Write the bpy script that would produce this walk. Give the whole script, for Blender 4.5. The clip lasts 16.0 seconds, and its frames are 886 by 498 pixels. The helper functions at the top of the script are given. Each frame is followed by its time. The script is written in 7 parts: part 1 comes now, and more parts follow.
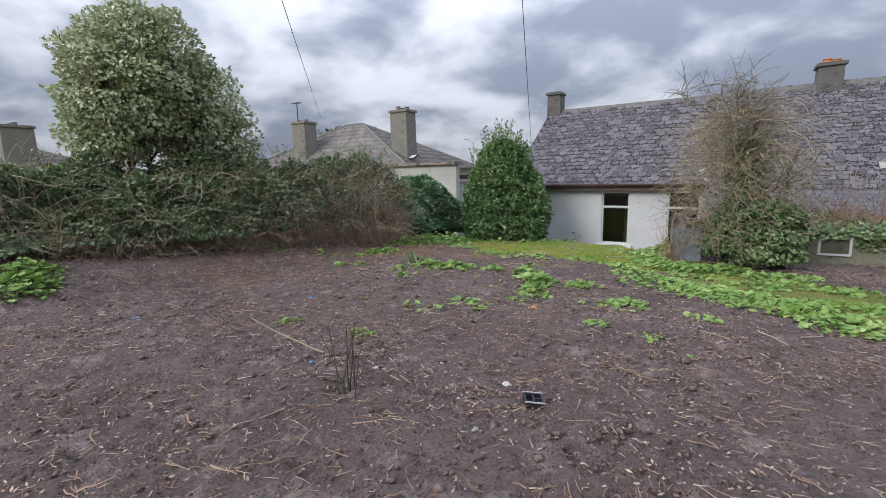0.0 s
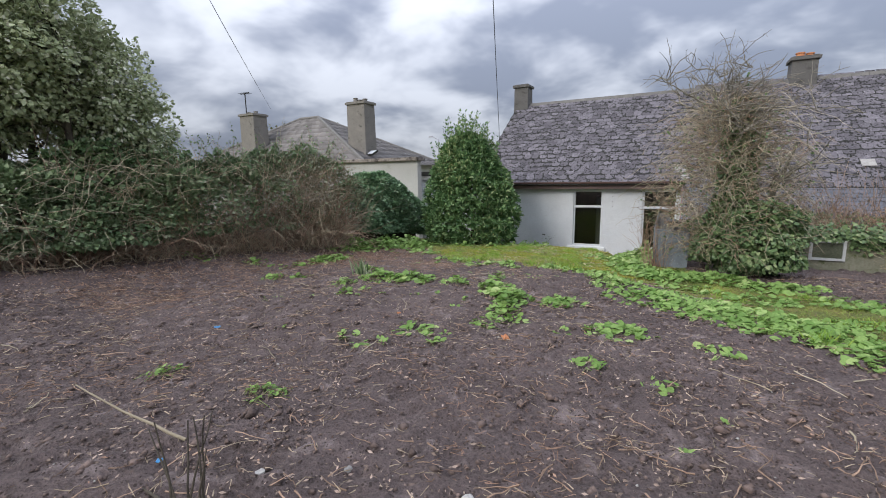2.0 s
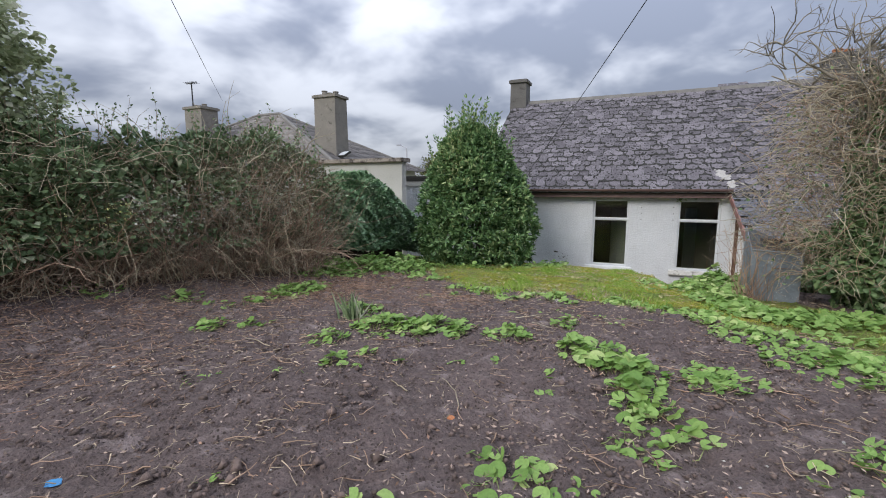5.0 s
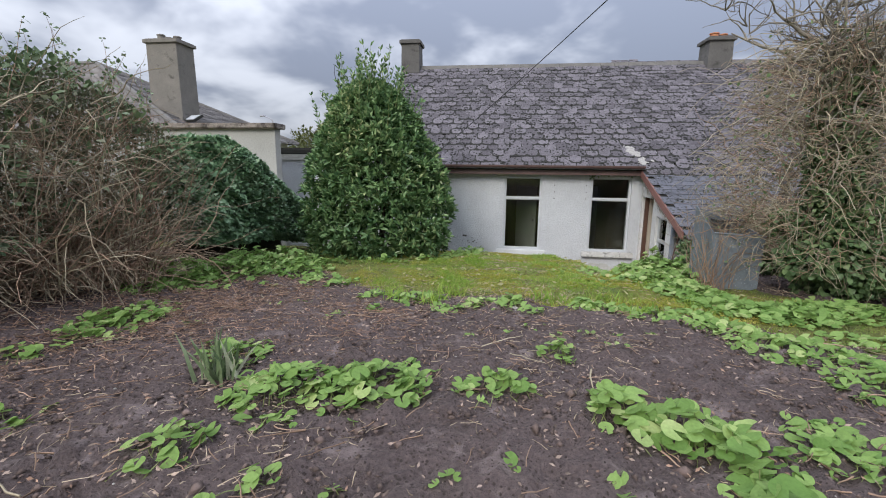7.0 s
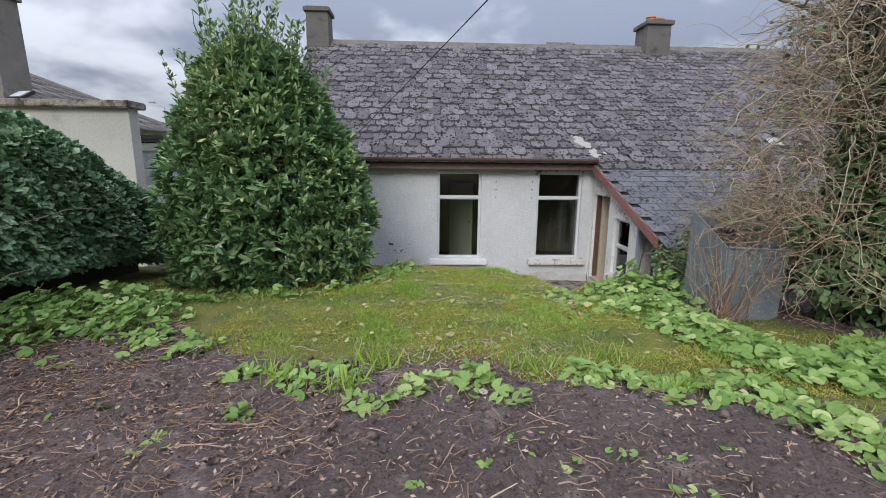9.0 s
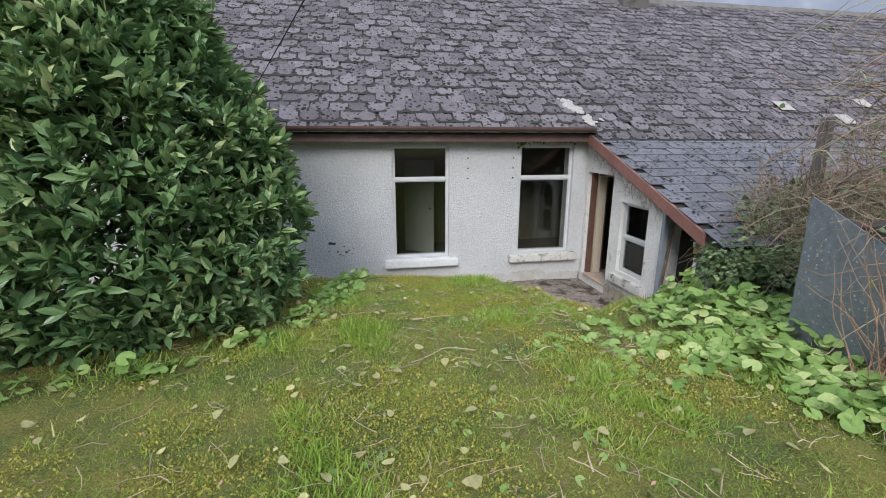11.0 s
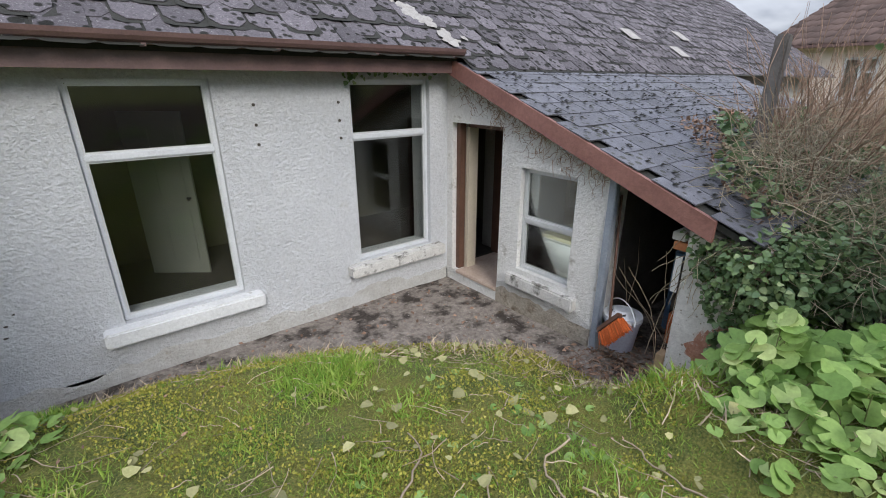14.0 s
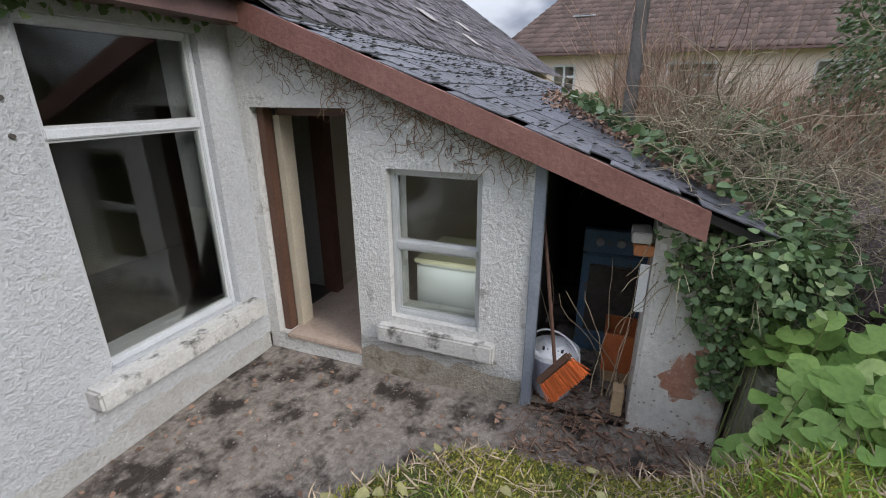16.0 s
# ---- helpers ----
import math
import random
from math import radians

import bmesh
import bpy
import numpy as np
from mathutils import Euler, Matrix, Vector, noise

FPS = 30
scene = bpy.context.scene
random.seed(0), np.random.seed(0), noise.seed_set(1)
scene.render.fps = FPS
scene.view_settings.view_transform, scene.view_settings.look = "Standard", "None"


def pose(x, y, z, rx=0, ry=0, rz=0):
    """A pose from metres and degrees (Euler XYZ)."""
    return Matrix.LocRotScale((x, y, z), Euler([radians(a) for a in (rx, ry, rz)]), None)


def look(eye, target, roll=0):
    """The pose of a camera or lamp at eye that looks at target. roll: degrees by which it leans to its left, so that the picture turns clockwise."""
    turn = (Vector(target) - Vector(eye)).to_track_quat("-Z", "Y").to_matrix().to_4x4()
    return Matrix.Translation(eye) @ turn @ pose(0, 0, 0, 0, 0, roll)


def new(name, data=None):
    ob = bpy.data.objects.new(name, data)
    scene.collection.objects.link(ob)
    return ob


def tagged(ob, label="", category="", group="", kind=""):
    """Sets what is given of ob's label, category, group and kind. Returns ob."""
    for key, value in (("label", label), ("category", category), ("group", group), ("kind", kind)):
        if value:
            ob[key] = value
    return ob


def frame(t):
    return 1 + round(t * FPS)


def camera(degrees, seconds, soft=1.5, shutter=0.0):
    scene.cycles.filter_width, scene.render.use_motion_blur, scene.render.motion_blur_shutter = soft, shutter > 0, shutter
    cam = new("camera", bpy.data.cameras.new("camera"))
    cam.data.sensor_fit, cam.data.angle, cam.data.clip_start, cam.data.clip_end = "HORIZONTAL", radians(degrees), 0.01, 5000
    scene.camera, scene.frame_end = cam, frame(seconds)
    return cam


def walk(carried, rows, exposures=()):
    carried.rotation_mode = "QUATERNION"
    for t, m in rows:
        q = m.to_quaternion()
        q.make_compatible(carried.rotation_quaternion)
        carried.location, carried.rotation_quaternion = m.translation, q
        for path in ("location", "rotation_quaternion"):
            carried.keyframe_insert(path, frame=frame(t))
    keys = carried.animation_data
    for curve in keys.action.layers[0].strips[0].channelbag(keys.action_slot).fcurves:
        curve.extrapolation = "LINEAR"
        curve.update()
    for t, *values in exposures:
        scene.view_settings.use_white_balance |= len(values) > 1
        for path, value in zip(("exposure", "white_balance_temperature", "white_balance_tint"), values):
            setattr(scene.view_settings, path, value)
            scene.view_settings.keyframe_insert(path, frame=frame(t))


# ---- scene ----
cam = camera(90.1, 16.0, 1.0)
PATH = [
    (0, (1.059, 0.682, 2.958), (-0.012, 2.341, 2.638), -1.2),
    (0.5, (0.988, 1.064, 2.959), (-0.058, 2.736, 2.627), -1.3),
    (1, (0.808, 1.366, 2.932), (-0.195, 3.063, 2.591), -1.4),
    (1.5, (0.623, 1.69, 2.941), (-0.329, 3.416, 2.601), -1.1),
    (2, (0.465, 2.078, 2.9), (-0.478, 3.81, 2.571), -1.0),
    (2.5, (0.188, 2.42, 2.845), (-0.754, 4.152, 2.505), -0.4),
    (3, (-0.188, 2.76, 2.85), (-1.057, 4.53, 2.519), 0.2),
    (3.2, (-0.353, 2.893, 2.814), (-1.207, 4.67, 2.483), 0.3),
    (5.3, (-1.988, 4.459, 2.635), (-2.741, 6.292, 2.368), -0.4),
    (5.5, (-2.13, 4.619, 2.619), (-2.792, 6.486, 2.342), -0.1),
    (6, (-2.512, 5.014, 2.634), (-3.004, 6.931, 2.346), 0.3),
    (6.5, (-2.807, 5.463, 2.566), (-3.27, 7.384, 2.253), 0.1),
    (7, (-3.013, 5.981, 2.545), (-3.261, 7.932, 2.178), 0.6),
    (7.5, (-3.127, 6.516, 2.579), (-3.137, 8.481, 2.207), 0.7),
    (8, (-3.16, 7.078, 2.552), (-3.136, 9.04, 2.167), 0.8),
    (8.5, (-3.199, 7.572, 2.545), (-3.137, 9.531, 2.146), 0.9),
    (9, (-3.226, 8.117, 2.529), (-3.133, 10.077, 2.139), 0.6),
    (9.2, (-3.244, 8.365, 2.496), (-3.146, 10.323, 2.1), 0.7),
    (11.3, (-3.406, 10.742, 2.432), (-2.959, 12.621, 1.915), 0.8),
    (11.5, (-3.396, 10.962, 2.428), (-2.878, 12.818, 1.892), 1.3),
    (12, (-3.304, 11.483, 2.381), (-2.653, 13.288, 1.818), -0.5),
    (12.5, (-3.212, 12.091, 2.349), (-2.35, 13.804, 1.779), 1.3),
    (13, (-3.13, 12.617, 2.339), (-2.062, 14.2, 1.744), 1.2),
    (13.5, (-3.034, 13.111, 2.278), (-1.961, 14.662, 1.613), 1.2),
    (14, (-2.844, 13.622, 2.276), (-1.678, 15.087, 1.572), -0.1),
    (14.5, (-2.694, 14.111, 2.184), (-1.293, 15.359, 1.49), -0.7),
    (15, (-2.453, 14.51, 2.081), (-0.957, 15.646, 1.394), -2.0),
    (15.5, (-2.213, 14.878, 2.024), (-0.582, 15.807, 1.332), 0.7),
    (16, (-2.049, 15.188, 1.95), (-0.294, 15.873, 1.281), -0.1),
]
walk(cam, [(t, look(eye, target, roll)) for t, eye, target, roll in PATH],
     [(0.0, 0.42), (9.2, 0.44), (11.5, 0.6), (14.0, 0.58), (16.0, 0.54)])

# ---- world and light ----
world = bpy.data.worlds.new("overcast")
scene.world = world
world.use_nodes = True
wt = world.node_tree
wn, wl = wt.nodes, wt.links
wn.clear()


def wnode(kind, **vals):
    n = wn.new(kind)
    for k, v in vals.items():
        n.inputs[k].default_value = v
    return n


w_out = wn.new("ShaderNodeOutputWorld")
w_bg = wnode("ShaderNodeBackground", Strength=1.0)
w_tc = wn.new("ShaderNodeTexCoord")
w_sep = wn.new("ShaderNodeSeparateXYZ")
wl.new(w_tc.outputs["Generated"], w_sep.inputs[0])
w_up = wn.new("ShaderNodeMath")
w_up.operation = "MAXIMUM"
w_up.inputs[1].default_value = 0.0
wl.new(w_sep.outputs["Z"], w_up.inputs[0])
w_flat = wn.new("ShaderNodeMath")
w_flat.operation = "ADD"
w_flat.inputs[1].default_value = 0.36
wl.new(w_up.outputs[0], w_flat.inputs[0])
w_div = wn.new("ShaderNodeVectorMath")
w_div.operation = "DIVIDE"
w_comb = wn.new("ShaderNodeCombineXYZ")
for i in range(3):
    wl.new(w_flat.outputs[0], w_comb.inputs[i])
wl.new(w_tc.outputs["Generated"], w_div.inputs[0])
wl.new(w_comb.outputs[0], w_div.inputs[1])
w_n1 = wnode("ShaderNodeTexNoise", Scale=2.6, Detail=4.5, Roughness=0.5, Distortion=0.2)
w_n2 = wnode("ShaderNodeTexNoise", Scale=0.8, Detail=2.0, Roughness=0.5)
wl.new(w_div.outputs[0], w_n1.inputs["Vector"])
wl.new(w_div.outputs[0], w_n2.inputs["Vector"])
w_sum = wn.new("ShaderNodeMath")
w_sum.operation = "MULTIPLY_ADD"
w_sum.inputs[1].default_value = 0.5
wl.new(w_n2.outputs["Fac"], w_sum.inputs[0])
w_half = wn.new("ShaderNodeMath")
w_half.operation = "MULTIPLY"
w_half.inputs[1].default_value = 0.62
wl.new(w_n1.outputs["Fac"], w_half.inputs[0])
wl.new(w_half.outputs[0], w_sum.inputs[2])
w_ramp = wn.new("ShaderNodeValToRGB")
w_ramp.color_ramp.interpolation = "EASE"
w_ramp.color_ramp.elements[0].position = 0.46
w_ramp.color_ramp.elements[0].color = (0.63, 0.665, 0.755, 1)
w_ramp.color_ramp.elements[1].position = 0.65
w_ramp.color_ramp.elements[1].color = (0.235, 0.265, 0.35, 1)
wl.new(w_sum.outputs[0], w_ramp.inputs[0])
w_sky = wn.new("ShaderNodeTexSky")
w_sky.sky_type = "NISHITA"
w_sky.sun_disc = False
w_sky.sun_elevation = radians(33)
w_sky.sun_rotation = radians(200)
w_dim = wn.new("ShaderNodeVectorMath")
w_dim.operation = "SCALE"
w_dim.inputs["Scale"].default_value = 0.06
wl.new(w_sky.outputs[0], w_dim.inputs[0])
w_mix = wn.new("ShaderNodeMix")
w_mix.data_type = "RGBA"
w_mix.inputs[0].default_value = 0.88
wl.new(w_dim.outputs[0], w_mix.inputs[6])
wl.new(w_ramp.outputs[0], w_mix.inputs[7])
# an overcast sky is three times as bright overhead as at the horizon
w_cie = wn.new("ShaderNodeMath")
w_cie.operation = "MULTIPLY_ADD"
w_cie.inputs[1].default_value = 2.3
w_cie.inputs[2].default_value = 0.58
wl.new(w_up.outputs[0], w_cie.inputs[0])
w_mul = wn.new("ShaderNodeVectorMath")
w_mul.operation = "SCALE"
wl.new(w_mix.outputs[2], w_mul.inputs[0])
wl.new(w_cie.outputs[0], w_mul.inputs["Scale"])
wl.new(w_mul.outputs[0], w_bg.inputs["Color"])
wl.new(w_bg.outputs[0], w_out.inputs["Surface"])

sun_data = bpy.data.lights.new("sun", "SUN")
sun_data.energy, sun_data.angle, sun_data.color = 1.7, radians(25), (1.0, 0.96, 0.9)
sun = new("sun", sun_data)
sun.matrix_world = look((-8, -16, 16.5), (0, 8, 0))
# area lamp added inside the small lean-to window, standing in for daylight
fill_data = bpy.data.lights.new("window_daylight", "AREA")
fill_data.shape, fill_data.size, fill_data.size_y, fill_data.energy, fill_data.color = "RECTANGLE", 0.9, 0.5, 1.0, (0.93, 0.97, 1.0)
fill_lamp = new("window_daylight", fill_data)
fill_lamp.matrix_world = pose(0.745, 16.275, 0.93, 0, -90, 0)

# ---- materials ----
RNG = np.random.default_rng(7)


def mat(name, c1, c2, scale=6.0, rough=0.8, bump=0.2, bscale=60.0, metal=0.0, stain=None, stain_scale=2.5, stain_at=0.6,
        island=0.0, per_object=0.0, rough2=None, dots=None, dot_scale=30.0, dot_at=0.35, dist=0.02, trans=0.0, spec=0.5, grain=0.35):
    """A surface with two noises of colour, stains, spots, bump, and variation from piece to piece."""
    m = bpy.data.materials.new(name)
    m.use_nodes = True
    n, l = m.node_tree.nodes, m.node_tree.links
    b = n["Principled BSDF"]
    tc = n.new("ShaderNodeTexCoord")
    src = tc.outputs["Object"]
    info = n.new("ShaderNodeObjectInfo")
    if per_object:
        add = n.new("ShaderNodeVectorMath")
        add.operation = "MULTIPLY_ADD"
        cx = n.new("ShaderNodeCombineXYZ")
        for i in range(3):
            l.new(info.outputs["Random"], cx.inputs[i])
        l.new(cx.outputs[0], add.inputs[0])
        add.inputs[1].default_value = (37.0, 19.0, 53.0)
        l.new(src, add.inputs[2])
        src = add.outputs[0]

    def noise_tex(s, detail=5.0, r=0.55):
        t = n.new("ShaderNodeTexNoise")
        t.inputs["Scale"].default_value, t.inputs["Detail"].default_value, t.inputs["Roughness"].default_value = s, detail, r
        l.new(src, t.inputs["Vector"])
        return t.outputs["Fac"]

    def ramp(fac, a, z):
        r = n.new("ShaderNodeMapRange")
        r.inputs[1].default_value, r.inputs[2].default_value = a, z
        l.new(fac, r.inputs[0])
        return r.outputs[0]

    def mixed(fac, a, z, kind="MIX"):
        x = n.new("ShaderNodeMix")
        x.data_type, x.blend_type = "RGBA", kind
        for sock, v in ((x.inputs[0], fac), (x.inputs[6], a), (x.inputs[7], z)):
            if isinstance(v, tuple):
                sock.default_value = (*v, 1)
            elif isinstance(v, float):
                sock.default_value = v
            else:
                l.new(v, sock)
        return x.outputs[2]

    col = mixed(ramp(noise_tex(scale), 0.3, 0.7), tuple(c1), tuple(c2))
    fine = ramp(noise_tex(bscale, 4.0, 0.7), 0.25, 0.75)
    col = mixed(grain, col, mixed(fine, tuple(v * 0.6 for v in c1), tuple(min(1, v * 1.3) for v in c2)))
    if stain:
        col = mixed(ramp(noise_tex(stain_scale, 6.0, 0.65), stain_at, stain_at + 0.12), col, tuple(stain))
    if dots:
        v = n.new("ShaderNodeTexVoronoi")
        v.inputs["Scale"].default_value = dot_scale
        l.new(src, v.inputs["Vector"])
        k = n.new("ShaderNodeMath")
        k.operation = "MULTIPLY_ADD"
        k.inputs[1].default_value, k.inputs[2].default_value = -0.8, 0.4
        l.new(noise_tex(dot_scale * 0.25), k.inputs[0])
        s = n.new("ShaderNodeMath")
        l.new(v.outputs["Distance"], s.inputs[0])
        l.new(k.outputs[0], s.inputs[1])
        col = mixed(ramp(s.outputs[0], dot_at, dot_at - 0.12), col, tuple(dots))
    if island or per_object:
        g = n.new("ShaderNodeNewGeometry")
        rnd = n.new("ShaderNodeMath")
        l.new(g.outputs["Random Per Island"], rnd.inputs[0])
        l.new(info.outputs["Random"], rnd.inputs[1])
        fr = n.new("ShaderNodeMath")
        fr.operation = "FRACT"
        l.new(rnd.outputs[0], fr.inputs[0])
        amt = max(island, per_object)
        lo = n.new("ShaderNodeMapRange")
        lo.inputs[3].default_value, lo.inputs[4].default_value = 1 - amt, 1 + amt
        l.new(fr.outputs[0], lo.inputs[0])
        vm = n.new("ShaderNodeVectorMath")
        vm.operation = "SCALE"
        l.new(col, vm.inputs[0])
        l.new(lo.outputs[0], vm.inputs["Scale"])
        col = vm.outputs[0]
    l.new(col, b.inputs["Base Color"])
    b.inputs["Metallic"].default_value = metal
    b.inputs["Specular IOR Level"].default_value = spec
    if rough2 is None:
        b.inputs["Roughness"].default_value = rough
    else:
        r = n.new("ShaderNodeMapRange")
        r.inputs[3].default_value, r.inputs[4].default_value = rough, rough2
        l.new(fine, r.inputs[0])
        l.new(r.outputs[0], b.inputs["Roughness"])
    if bump:
        bp = n.new("ShaderNodeBump")
        bp.inputs["Strength"].default_value, bp.inputs["Distance"].default_value = bump, dist
        l.new(noise_tex(bscale, 6.0, 0.65), bp.inputs["Height"])
        l.new(bp.outputs[0], b.inputs["Normal"])
    if trans:
        t = n.new("ShaderNodeBsdfTranslucent")
        l.new(col, t.inputs[0])
        mx = n.new("ShaderNodeMixShader")
        mx.inputs[0].default_value = trans
        l.new(b.outputs[0], mx.inputs[1])
        l.new(t.outputs[0], mx.inputs[2])
        l.new(mx.outputs[0], n["Material Output"].inputs["Surface"])
    return m


def leaf_mat(name, c1, c2, c3, rough=0.45, trans=0.25, share=0.15, scale=0.9):
    """Leaves: two greens that shift from clump to clump, and some leaves of a third colour."""
    m = bpy.data.materials.new(name)
    m.use_nodes = True
    n, l = m.node_tree.nodes, m.node_tree.links
    b = n["Principled BSDF"]
    g = n.new("ShaderNodeNewGeometry")
    info = n.new("ShaderNodeObjectInfo")
    rnd = n.new("ShaderNodeMath")
    l.new(g.outputs["Random Per Island"], rnd.inputs[0])
    l.new(info.outputs["Random"], rnd.inputs[1])
    fr = n.new("ShaderNodeMath")
    fr.operation = "FRACT"
    l.new(rnd.outputs[0], fr.inputs[0])
    t = n.new("ShaderNodeTexNoise")
    t.inputs["Scale"].default_value = scale
    l.new(g.outputs["Position"], t.inputs["Vector"])
    av = n.new("ShaderNodeMath")
    av.operation = "MULTIPLY_ADD"
    av.inputs[1].default_value = 0.55
    l.new(fr.outputs[0], av.inputs[0])
    hf = n.new("ShaderNodeMath")
    hf.operation = "MULTIPLY"
    hf.inputs[1].default_value = 0.5
    l.new(t.outputs["Fac"], hf.inputs[0])
    l.new(hf.outputs[0], av.inputs[2])
    cr = n.new("ShaderNodeValToRGB")
    e = cr.color_ramp.elements
    e[0].position, e[0].color = 0.15, (*c1, 1)
    e[1].position, e[1].color = 0.72, (*c2, 1)
    x = e.new(min(0.97, 0.76 + (0.2 - share)))
    x.color = (*c3, 1)
    l.new(av.outputs[0], cr.inputs[0])
    fine = n.new("ShaderNodeTexNoise")
    fine.inputs["Scale"].default_value = 55.0
    l.new(g.outputs["Position"], fine.inputs["Vector"])
    mr = n.new("ShaderNodeMapRange")
    mr.inputs[3].default_value, mr.inputs[4].default_value = 0.72, 1.25
    l.new(fine.outputs["Fac"], mr.inputs[0])
    vm = n.new("ShaderNodeVectorMath")
    vm.operation = "SCALE"
    l.new(cr.outputs[0], vm.inputs[0])
    l.new(mr.outputs[0], vm.inputs["Scale"])
    l.new(vm.outputs[0], b.inputs["Base Color"])
    b.inputs["Roughness"].default_value = rough
    b.inputs["Specular IOR Level"].default_value = 0.3
    tr = n.new("ShaderNodeBsdfTranslucent")
    l.new(vm.outputs[0], tr.inputs[0])
    mx = n.new("ShaderNodeMixShader")
    mx.inputs[0].default_value = trans
    l.new(b.outputs[0], mx.inputs[1])
    l.new(tr.outputs[0], mx.inputs[2])
    l.new(mx.outputs[0], n["Material Output"].inputs["Surface"])
    return m


def glass_mat(name):
    m = bpy.data.materials.new(name)
    m.use_nodes = True
    n, l = m.node_tree.nodes, m.node_tree.links
    n.remove(n["Principled BSDF"])
    tr, gl, fr, mx = (n.new(k) for k in ("ShaderNodeBsdfTransparent", "ShaderNodeBsdfGlossy", "ShaderNodeFresnel", "ShaderNodeMixShader"))
    tr.inputs[0].default_value = (0.88, 0.91, 0.89, 1)
    gl.inputs["Roughness"].default_value = 0.04
    fr.inputs[0].default_value = 1.5
    l.new(fr.outputs[0], mx.inputs[0])
    l.new(tr.outputs[0], mx.inputs[1])
    l.new(gl.outputs[0], mx.inputs[2])
    l.new(mx.outputs[0], n["Material Output"].inputs["Surface"])
    return m


M_WALL = mat("roughcast_white", (0.51, 0.525, 0.55), (0.64, 0.655, 0.68), 1.2, 0.9, 1.0, 38, stain=(0.5, 0.5, 0.48), stain_at=0.66, stain_scale=3, dist=0.03)
M_WALL_OLD = mat("old_flaking_roughcast", (0.68, 0.67, 0.645), (0.83, 0.82, 0.8), 2.5, 0.9, 1.0, 34, stain=(0.36, 0.34, 0.3), stain_at=0.595, stain_scale=5, dist=0.03)
M_PEEL = mat("peeling_paint", (0.6, 0.58, 0.54), (0.76, 0.74, 0.7), 5, 0.85, 0.6, 30, stain=(0.4, 0.16, 0.09), stain_at=0.515, stain_scale=2.6, dots=(0.3, 0.27, 0.22), dot_scale=24, dot_at=0.2)
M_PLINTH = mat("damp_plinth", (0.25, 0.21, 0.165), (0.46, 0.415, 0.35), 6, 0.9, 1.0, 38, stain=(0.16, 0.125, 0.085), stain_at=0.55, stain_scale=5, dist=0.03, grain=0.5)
M_FLAKE = mat("flaked_red_paint", (0.36, 0.15, 0.09), (0.52, 0.3, 0.22), 14, 0.9, 0.6, 40, stain=(0.62, 0.58, 0.53), stain_at=0.54, stain_scale=12)
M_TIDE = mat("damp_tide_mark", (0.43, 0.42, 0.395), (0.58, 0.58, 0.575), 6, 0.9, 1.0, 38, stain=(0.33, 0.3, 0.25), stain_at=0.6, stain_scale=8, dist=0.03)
M_SILL = mat("painted_sill", (0.58, 0.59, 0.6), (0.7, 0.71, 0.72), 3, 0.7, 0.25, 50, stain=(0.33, 0.32, 0.29), stain_at=0.62, stain_scale=9)
M_SILL_OLD = mat("dirty_sill", (0.46, 0.45, 0.43), (0.68, 0.67, 0.65), 6, 0.8, 0.6, 50, stain=(0.13, 0.125, 0.11), stain_at=0.54, stain_scale=7)
M_ALU = mat("aluminium_frame", (0.5, 0.52, 0.53), (0.66, 0.67, 0.68), 5, 0.45, 0.05, 120, metal=0.35)
M_WHITE = mat("white_gloss_frame", (0.5, 0.525, 0.555), (0.64, 0.66, 0.69), 4, 0.4, 0.05, 90)
# white door paint with the dimness of the room put into its colour
M_DOORPAINT = mat("dimmed_door_paint", (0.22, 0.23, 0.2), (0.31, 0.31, 0.28), 3, 0.6, 0.05, 60)
M_GLASS = glass_mat("window_glass")
M_BROWN = mat("brown_gutter", (0.1, 0.06, 0.057), (0.16, 0.097, 0.09), 5, 0.45, 0.1, 60)
M_FASCIA = mat("red_brown_fascia", (0.17, 0.075, 0.062), (0.28, 0.135, 0.112), 4, 0.65, 0.35, 30, stain=(0.3, 0.2, 0.15), stain_at=0.66, stain_scale=12)
M_WOODBROWN = mat("brown_door_frame", (0.08, 0.04, 0.028), (0.14, 0.07, 0.045), 4, 0.6, 0.3, 60)
M_CREAM = mat("cream_inside", (0.5, 0.43, 0.33), (0.6, 0.53, 0.42), 3, 0.75, 0.1, 60)
# plaster colour lowered to carry the shade of the rooms behind the windows
M_ROOM = mat("dimmed_room_plaster", (0.1, 0.095, 0.065), (0.17, 0.155, 0.11), 2, 0.9, 0.1, 60)
M_ROOMFLOOR = mat("pinkish_floor", (0.4, 0.3, 0.24), (0.52, 0.42, 0.35), 5, 0.7, 0.2, 40, stain=(0.3, 0.2, 0.15), stain_at=0.6, stain_scale=4)
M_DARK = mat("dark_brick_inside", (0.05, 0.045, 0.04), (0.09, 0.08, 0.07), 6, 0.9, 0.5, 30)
M_SLATE = mat("honeycomb_slate", (0.075, 0.068, 0.077), (0.175, 0.16, 0.177), 14, 0.9, 0.8, 60, stain=(0.4, 0.39, 0.385), stain_at=0.59, stain_scale=52, spec=0.3,
              island=0.32, per_object=0.32, grain=0.6, dots=(0.016, 0.016, 0.013), dot_scale=11, dot_at=0.36)
M_SLATE2 = mat("blue_slate", (0.065, 0.067, 0.08), (0.135, 0.137, 0.16), 6, 0.36, 0.35, 50, stain=(0.28, 0.28, 0.275), stain_at=0.62, stain_scale=34,
               island=0.22, per_object=0.22, dots=(0.022, 0.022, 0.014), dot_scale=12, dot_at=0.33, rough2=0.75)
